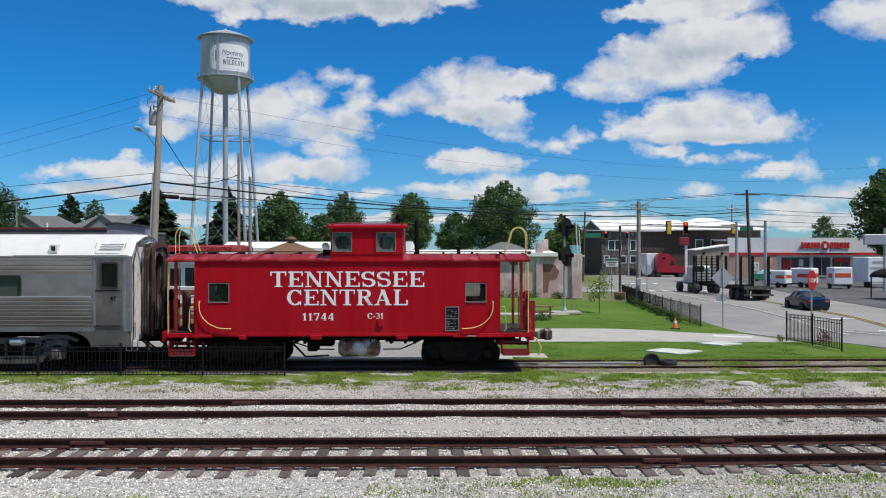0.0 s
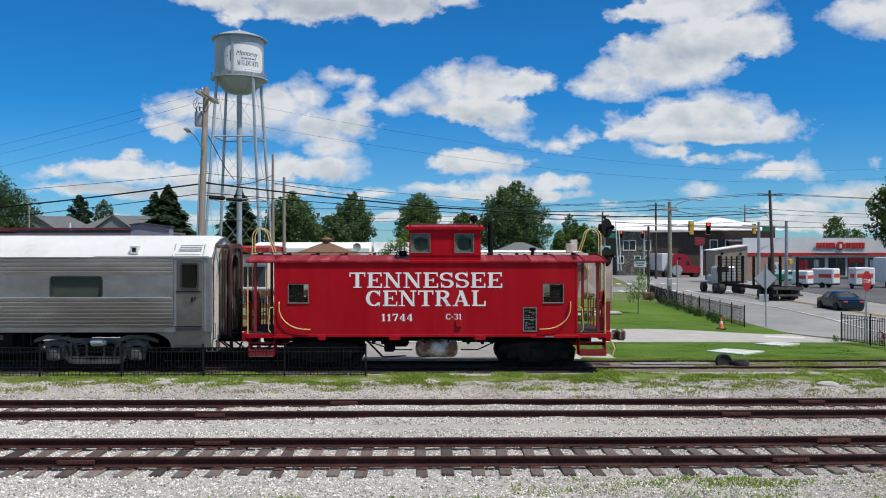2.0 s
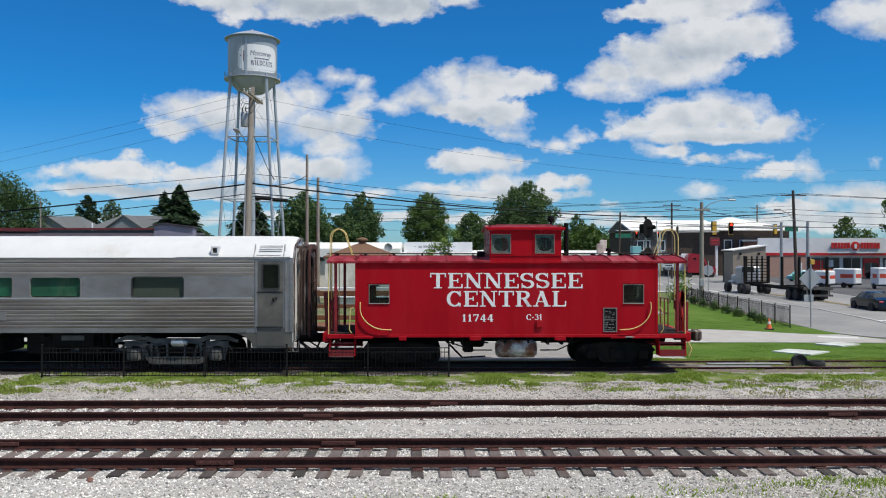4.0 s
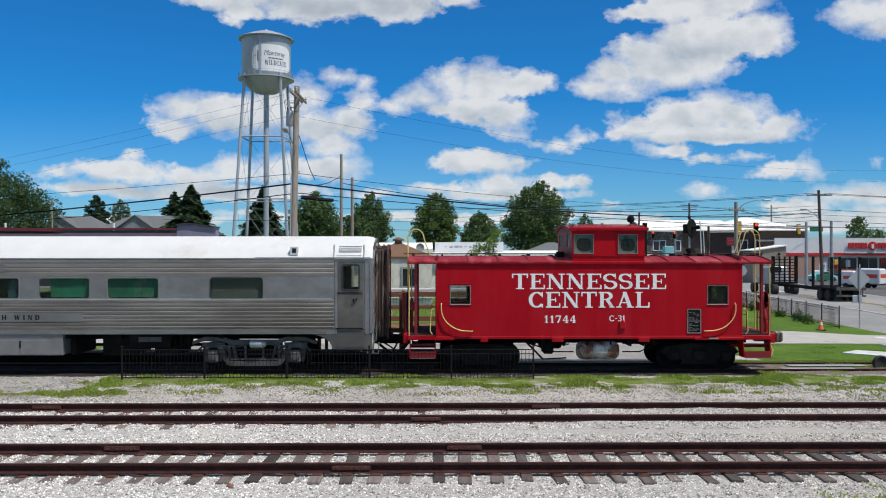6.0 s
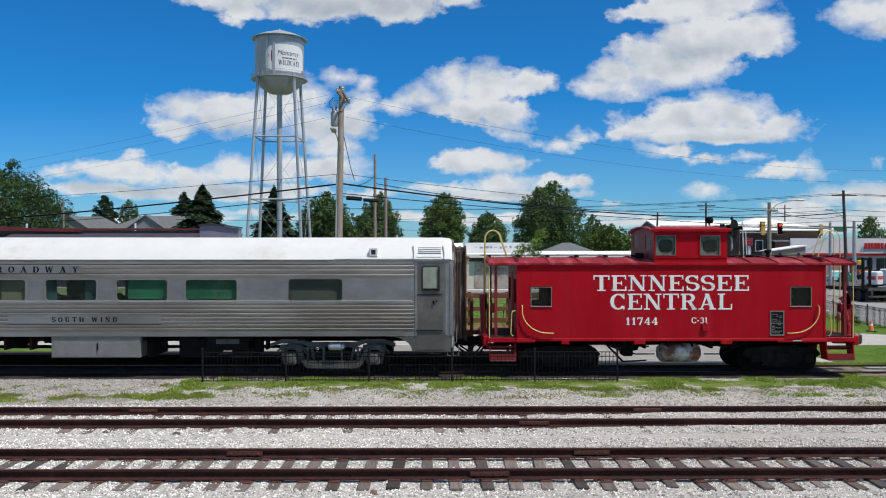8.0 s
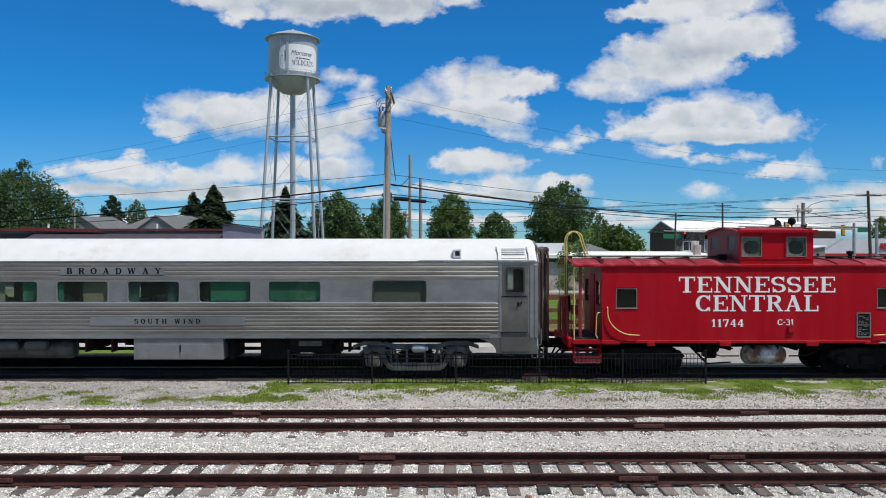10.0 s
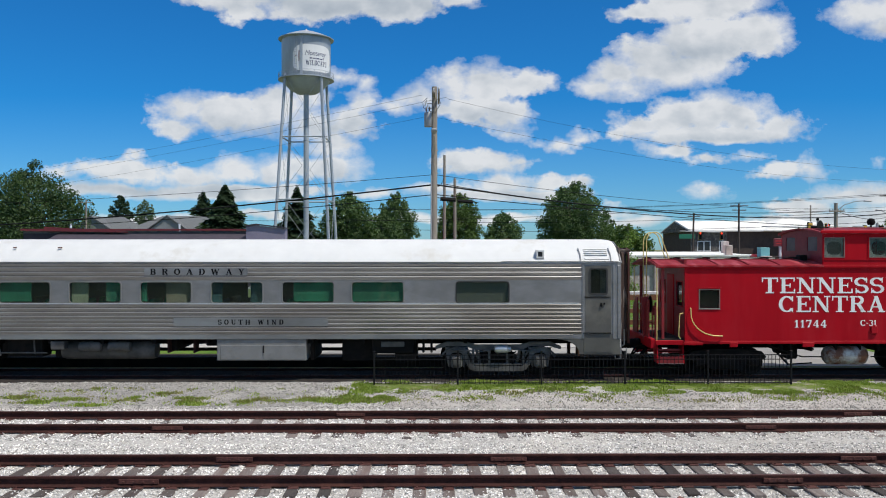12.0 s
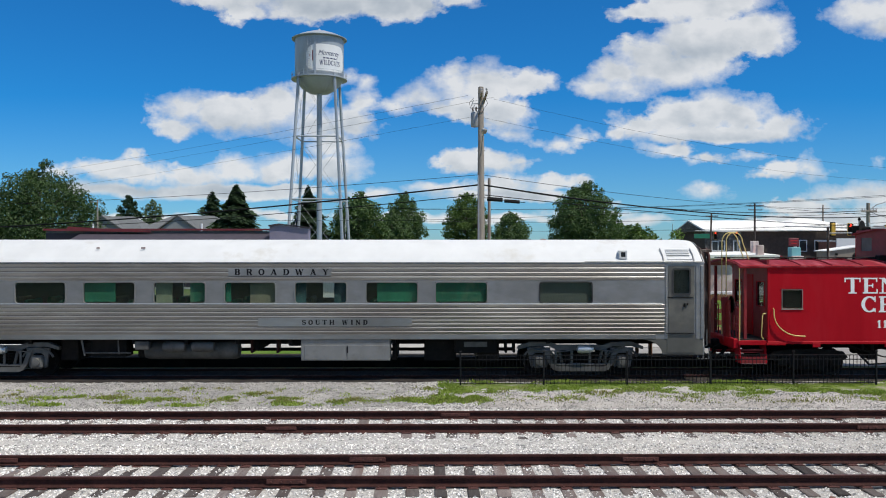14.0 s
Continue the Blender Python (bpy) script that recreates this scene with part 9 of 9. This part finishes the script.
def semi_truck():
    z, y = -1.0, 139.0
    t = thing("semi_truck", (39.0, y, z), "red semi tractor with a white trailer", "truck")
    part("trailer", Mesh().cbox((37.7, y + 4.4, z + 2.6), (2.6, 7.5, 2.9), None, .05), WHITE_WALL, t, "white box trailer")
    part("cab", Mesh().prism([(37.7, z + .9), (37.7, z + 3.4), (38.0, z + 3.9), (38.5, z + 4.1), (39.5, z + 4.0), (40.3, z + 3.6), (40.7, z + 3.0), (40.95, z + 2.15), (42.2, z + 1.9), (42.4, z + 1.6), (42.4, z + .8)], "y", y - 1.2, y + 1.2), SEMI_RED, t, "red aerodynamic cab")
    part("cab_window", Mesh().prism([(39.9, z + 2.1), (40.0, z + 2.9), (40.4, z + 2.9), (40.7, z + 2.1)], "y", y - 1.22, y - 1.2), DARKGLASS, t)
    part("sleeper_vent", Mesh().box(38.6, 39.1, y - 1.22, y - 1.2, z + 3.1, z + 3.4), BLACK, t)
    part("chassis", Mesh().box(36.6, 42.3, y - .6, y + .6, z + .5, z + .95), BLACK, t)
    for x in (36.9, 38.0, 41.7):
        for s in (-1, 1):
            wheel_thing(t, x, y + s * .95, z + .5, .5, .4, "y")


semi_truck()


def rental_trailer(x, y, w, h, L, ang):
    z = ground_z(40, y) + .06
    t = thing("box_trailer", (0, 0, 0), "small white rental trailer with red-orange stripes", "trailer", "white rental trailers")
    part("box", Mesh().cbox((0, 0, .45 + h / 2), (w, L, h), None, .12), WHITE_WALL, t, "white rounded box")
    part("stripe", Mesh().box(-w * .4, w * .4, -L / 2 - .012, -L / 2 - .002, .45 + h * .42, .45 + h * .66), RED_ORANGE, t)
    for s in (-1, 1):
        part("stripe", Mesh().box(min(s * (w / 2 + .002), s * (w / 2 + .012)), max(s * (w / 2 + .002), s * (w / 2 + .012)), -L * .4, L * .15, .45 + h * .4, .45 + h * .64), RED_ORANGE, t)
        wheel_thing(t, s * (w / 2 - .05), 0, .33, .33, .2)
    part("chassis", Mesh().box(-w * .45, w * .45, -L / 2, L / 2, .36, .46), BLACK, t)
    part("tongue", Mesh().tube([(0, L / 2, .45), (0, L / 2 + 1.2, .45)], .05, 6), GALV, t)
    t.location = (x, y, z)
    t.rotation_euler = (0, 0, radians(ang))


rental_trailer(41.0, 96.3, 1.45, 1.6, 1.9, 36)
rental_trailer(44.1, 97.2, 1.65, 1.85, 2.7, 38)
rental_trailer(46.5, 93.6, 2.2, 2.0, 1.9, -4)


def box_truck():
    x, y, z = 52.7, 97.5, -.8
    t = thing("box_truck", (x, y, z), "white rental box truck with faded markings", "truck")
    part("box", Mesh().cbox((x, y, z + 2.2), (3.6, 3.6, 2.9), None, .06), WHITE_WALL, t, "white box body")
    part("marking", Mesh().box(x - 1.3, x + .6, y - 1.82, y - 1.805, z + 2.9, z + 3.2).box(x - 1.5, x + 1.0, y - 1.82, y - 1.805, z + 2.2, z + 2.5), SIGN_BACK, t)
    part("bumper", Mesh().cbox((x, y - 1.9, z + .55), (3.2, .2, .2), None, .03), GALV, t)
    for s in (-1, 1):
        wheel_thing(t, x + s * 1.45, y - 1.0, z + .45, .45, .4)
    k = thing("carport", (41.6, 68, -.7), "dark arched carport in the lot", "carport")
    arc_ = [(39.0 + 2.6 * (1 - math.cos(a)) , 1.2 + .75 * math.sin(a) + .2) for a in np.linspace(0, math.pi, 13)]
    part("canopy", Mesh().prism(arc_ + [(p[0], p[1] - .08) for p in arc_[::-1]], "y", 68, 73), BLACK, k, "dark sheet canopy", smooth=True)
    for px, py in ((39.1, 68.1), (44.1, 68.1), (39.1, 72.9), (44.1, 72.9)):
        part("post", Mesh().tube([(px, py, -.9), (px, py, 1.4)], .06, 6), BLACK, k)
    s = thing("pylon_sign", (46, 86, -.7), "plain grey sign board on a post", "sign")
    part("post", Mesh().tube([(47.5, 86, -.9), (47.5, 86, 6)], .12, 8), GALV, s)
    part("board", Mesh().cbox((47, 86, 4.8), (3.4, .3, 1.1), None, .04), SIGN_BACK, s)


box_truck()


def far_car(x, y, ang, material, label):
    z = ground_z(40, y) + .06
    c = thing("parked_car", (x, y, z), label, "car", "cars parked at the shop")
    prof = [(-2.2, .3), (-2.2, .8), (-1.5, .95), (-.9, 1.45), (.6, 1.45), (1.2, .95), (2.1, .8), (2.2, .3)]
    r = pose(0, 0, 0, 0, 0, ang).to_3x3()
    m = Mesh().prism(prof, "y", -.85, .85)
    m.v = [tuple(r @ Vector(p) + Vector((x, y, z))) for p in m.v]
    part("body", m, material, c, smooth=False)
    g = Mesh().prism([(-1.3, .98), (-.85, 1.38), (.55, 1.38), (1.0, .98)], "y", -.87, .87)
    g.v = [tuple(r @ Vector(p) + Vector((x, y, z))) for p in g.v]
    part("glass", g, DARKGLASS, c)
    for a in (-1.35, 1.35):
        for b in (-.8, .8):
            q = r @ Vector((a, b, .32)) + Vector((x, y, z))
            part("wheel", Mesh().lathe([(.05, -.1), (.32, -.1), (.32, .1), (.05, .1)], q, "y", 14), RUBBER, c)


far_car(56.0, 131, 80, CARBLUE, "dark parked car by the shop")
far_car(60.5, 132, 85, BLACK, "black parked car by the shop")
far_car(49.5, 121, 20, TEAL, "teal parked car at the lot's edge")
far_car(52.5, 128, 60, WHITE_WALL, "white parked car by the shop")
far_car(66.5, 132, 90, BLACK, "black parked car at the shop door")
far_car(71.0, 133, 88, WHITE_WALL, "white parked car at the shop door")


# ---- small rubble ----
def rubble(name, x, y, z, size, material, label, seed):
    rng = random.Random(seed)
    pts = []
    for k in range(9):
        a = 2 * math.pi * k / 9
        r = rng.uniform(.7, 1.05)
        pts.append((x + size[0] * r * math.cos(a), y + size[1] * r * math.sin(a)))
    m = Mesh()
    n = len(pts)
    cx, cy = x, y
    for f, h in ((1.0, -.04), (.92, .55 * size[2]), (.6, size[2])):
        m.v += [(cx + (px - cx) * f, cy + (py - cy) * f, z + h + rng.uniform(-.015, .015)) for px, py in pts]
    for r in range(2):
        m.f += [(r * n + j, r * n + (j + 1) % n, (r + 1) * n + (j + 1) % n, (r + 1) * n + j) for j in range(n)]
    m.f.append(tuple(range(2 * n, 3 * n)))
    solid(name, m, material, label, "stone")


rubble("concrete_lump", 9.29, 23.93, -.17, (.42, .3, .10), CONCRETE, "pale broken concrete lump on the verge", 3)
rubble("brick_fragment", -10.91, 14.39, -.22, (.07, .06, .05), BRICK, "small orange brick fragment in the ballast", 5)


# ---- grass and ballast, as loose stuff ----
def grass(name, spots, count, hmin, hmax, material, seed, label):
    """Blades scattered over patches (x0, x1, y0, y1, weight), thinned by noise."""
    rng = np.random.default_rng(seed)
    w = np.array([s[4] for s in spots], float)
    V, F, k, made = [], [], 0, 0
    while made < count:
        s = spots[rng.choice(len(spots), p=w / w.sum())]
        x, y = rng.uniform(s[0], s[1]), rng.uniform(s[2], s[3])
        mid = 1 - abs((y - (s[2] + s[3]) / 2) / ((s[3] - s[2]) / 2))
        nz = noise.noise((x * .55, y * 1.1, seed)) + .5 * noise.noise((x * 1.9, y * 2.6, seed + 4))
        if nz + .75 * mid - .12 < rng.uniform(-.15, .35):
            made += .15
            continue
        west = x + 2.2 * noise.noise((x * .7, y * .9, 61)) < -17.0
        if west and rng.random() > max(0, (.1 if y > 23.8 else .42) + 1.6 * noise.noise((x * .9, y * 1.7, 31)) + .8 * noise.noise((x * 3.1, y * 4.0, 12))) ** 1.6:
            made += .15
            continue
        if not west and x < 20 and 22 < y < 26.9 and rng.random() > .30 + 1.5 * noise.noise((x * 1.1, y * 1.6, 47)) + .9 * noise.noise((x * 3.3, y * 3.9, 19)) + (.22 if y > 24.9 else 0):
            made += .15
            continue
        h = rng.uniform(hmin, hmax) * (.6 + .6 * max(0, nz + .4))
        a, b = rng.uniform(0, 6.28), rng.normal(0, .45, 2)
        c, sn = math.cos(a), math.sin(a)
        wd = h * .2 + .009
        z = (yard_z(x, y) if y < 29 else ground_z(x, y)) - .01
        V += [(x - c * wd, y - sn * wd, z), (x + c * wd, y + sn * wd, z), (x + b[0] * h, y + b[1] * h, z + h)]
        F.append((k, k + 1, k + 2))
        k += 3
        made += 1
    me = bpy.data.meshes.new(name)
    me.from_pydata(V, [], F)
    me.materials.append(material)
    tagged(new(name, me), label, "grass", kind="stuff")


grass("grass_verge", [(-34, -17, 23.6, 25.2, 1.0), (-34, -16, 22.7, 23.9, 3.0), (-17.5, 4, 24.0, 26.0, 10), (3, 20, 23.6, 26.9, 8), (-17, 20, 23.2, 24.6, 2), (3, 20, 28.8, 29.6, 2), (4, 20, 26.8, 28.3, 1.5)], 190000, .035, .095, BLADES, 3, "patchy green grass and weeds on the verge")
grass("dry_grass", [(-34, -16, 23.0, 24.9, 6), (-20, 18, 23.0, 25.0, 5), (0, 16, 21.8, 23.4, 1)], 32000, .03, .085, DRYBLADES, 4, "dry yellow grass on the verge")
grass("grass_tufts", [(-6.5, -4.5, 12.2, 13.6, 2), (-3, -1, 12.3, 13.4, 1), (1.5, 4, 12.8, 14.0, 2), (4.5, 8, 12.6, 14.6, 2), (-12, -10, 12.3, 13.3, 1), (-1, 1, 13.2, 14.2, 1), (0, 2.5, 13.9, 14.6, 2), (2.5, 5, 13.8, 14.4, 2), (5.5, 8, 13.9, 14.6, 2), (-9, -7.5, 12.2, 12.9, 1)], 5200, .03, .085, BLADES, 6, "small grass tufts in the ballast")
grass("lawn_blades", [(2.5, 17, 29.4, 36.3, 5), (3, 15.5, 41.5, 50, 4)], 60000, .03, .06, BLADES_LAWN, 9, "short blades of the mown lawn")
scatter_stones()


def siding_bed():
    """Dark ballast under the standing train, its shade put into the colour."""
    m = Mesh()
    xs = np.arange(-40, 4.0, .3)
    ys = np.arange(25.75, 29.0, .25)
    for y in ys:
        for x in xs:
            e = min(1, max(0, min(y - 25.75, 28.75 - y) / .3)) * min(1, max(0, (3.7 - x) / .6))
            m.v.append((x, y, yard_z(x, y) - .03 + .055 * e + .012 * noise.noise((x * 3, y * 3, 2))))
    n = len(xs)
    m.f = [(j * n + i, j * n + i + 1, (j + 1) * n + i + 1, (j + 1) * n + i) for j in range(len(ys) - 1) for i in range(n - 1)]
    tagged(new("siding_ballast", m.data("siding_ballast", SIDING_SHADE)), "ballast under the train with its shade put into the colour", "gravel", kind="structure")


siding_bed()


def right_bed():
    """Brown weedy ballast between the siding's rails past the caboose."""
    m = Mesh()
    xs, ys = np.arange(3.0, 24, .25), np.arange(-1.5, 1.51, .15)
    for v in ys:
        for x in xs:
            y = track_y(2, x) + v
            e = min(1, max(0, (1.5 - abs(v)) / .3))
            m.v.append((x, y, yard_z(x, min(y, 28.4)) - .03 + .06 * e + .014 * noise.noise((x * 4, y * 4, 2))))
    n = len(xs)
    m.f = [(j * n + i, j * n + i + 1, (j + 1) * n + i + 1, (j + 1) * n + i) for j in range(len(ys) - 1) for i in range(n - 1)]
    tagged(new("old_ballast", m.data("old_ballast", OLD_BED)), "brown old ballast between the siding rails", "gravel", kind="structure")


right_bed()


def low_platform():
    """Low dark timber platform edge behind the coach, added to fill in shade."""
    p = thing("low_platform", (-24, 29.5, -.2), "low dark timber platform added to fill in shade behind the coach", "platform")
    x = -40.0
    while x < -5.7:
        w = min(4.8, -5.6 - x)
        part("edge_timber", Mesh().cbox((x + w / 2, 29.42, .02), (w - .02, .25, .42), None, .02), BLACK, p)
        x += 4.8
    part("deck", Mesh().box(-40, -5.7, 29.56, 30.4, -.2, .21), SIDING_SHADE, p, "dark fill standing in for shade")


low_platform()


def dirt_path():
    """Trodden gravelly dirt between the second track and the verge, and a dark sheet painting the train's shade behind
    the coach.
    """
    for name, mate, label, x0, x1, y0, y1 in (("gravel_bank", BANK, "dull grey gravel bank beside the siding", -39, -16.5, 22.0, 26.3), ("dirt_path", DIRT, "trodden pinkish gravel and dirt path", -19, 22, 21.9, 24.7), ("verge_turf", VERGE, "patchy green verge along the train", -19.4, 21, 24.2, 26.1), ("dark_apron", SIDING_SHADE, "dark sheet painting the train's shade behind the coach", -38, -11.5, 28.85, 31.2)):
        m = Mesh()
        xs, ys = np.arange(x0, x1, .25), np.arange(y0, y1 + .01, .2)
        for y in ys:
            for x in xs:
                w = .35 * noise.noise((x * .8, y * .3, 7))
                e = min(1, max(0, min(y - y0 - .35 - w, y1 - .35 - y + w) / .25))
                e = min(e, max(0, min(1, (min(x - x0, x1 - x) - 1.2 + 1.6 * noise.noise((x * .6, y * .9, 14))) / .8)))
                if name == "verge_turf":
                    ragged = x - x0 - 2.2 + 2.6 * noise.noise((x * .45, y * 1.1, 3)) + 1.6 * noise.noise((x * 1.7, y * 2.3, 5))
                    bare = .55 + noise.noise((x * .7, y * 1.3, 9)) + .3 * noise.noise((x * 2.1, y * 3, 2)) - .5 * max(0, 24.9 - y)
                    e = min(e, max(0, min(1, ragged / .6)), max(0, min(1, bare / .2)))
                m.v.append((x, y, yard_z(x, min(y, 28.4)) - (0 if y < 29 else .09) - .03 + (.055 if name == "verge_turf" else .036) * e))
        n = len(xs)
        m.f = [(j * n + i, j * n + i + 1, (j + 1) * n + i + 1, (j + 1) * n + i) for j in range(len(ys) - 1) for i in range(n - 1)]
        tagged(new(name, m.data(name, mate)), label, "path", kind="structure")


dirt_path()
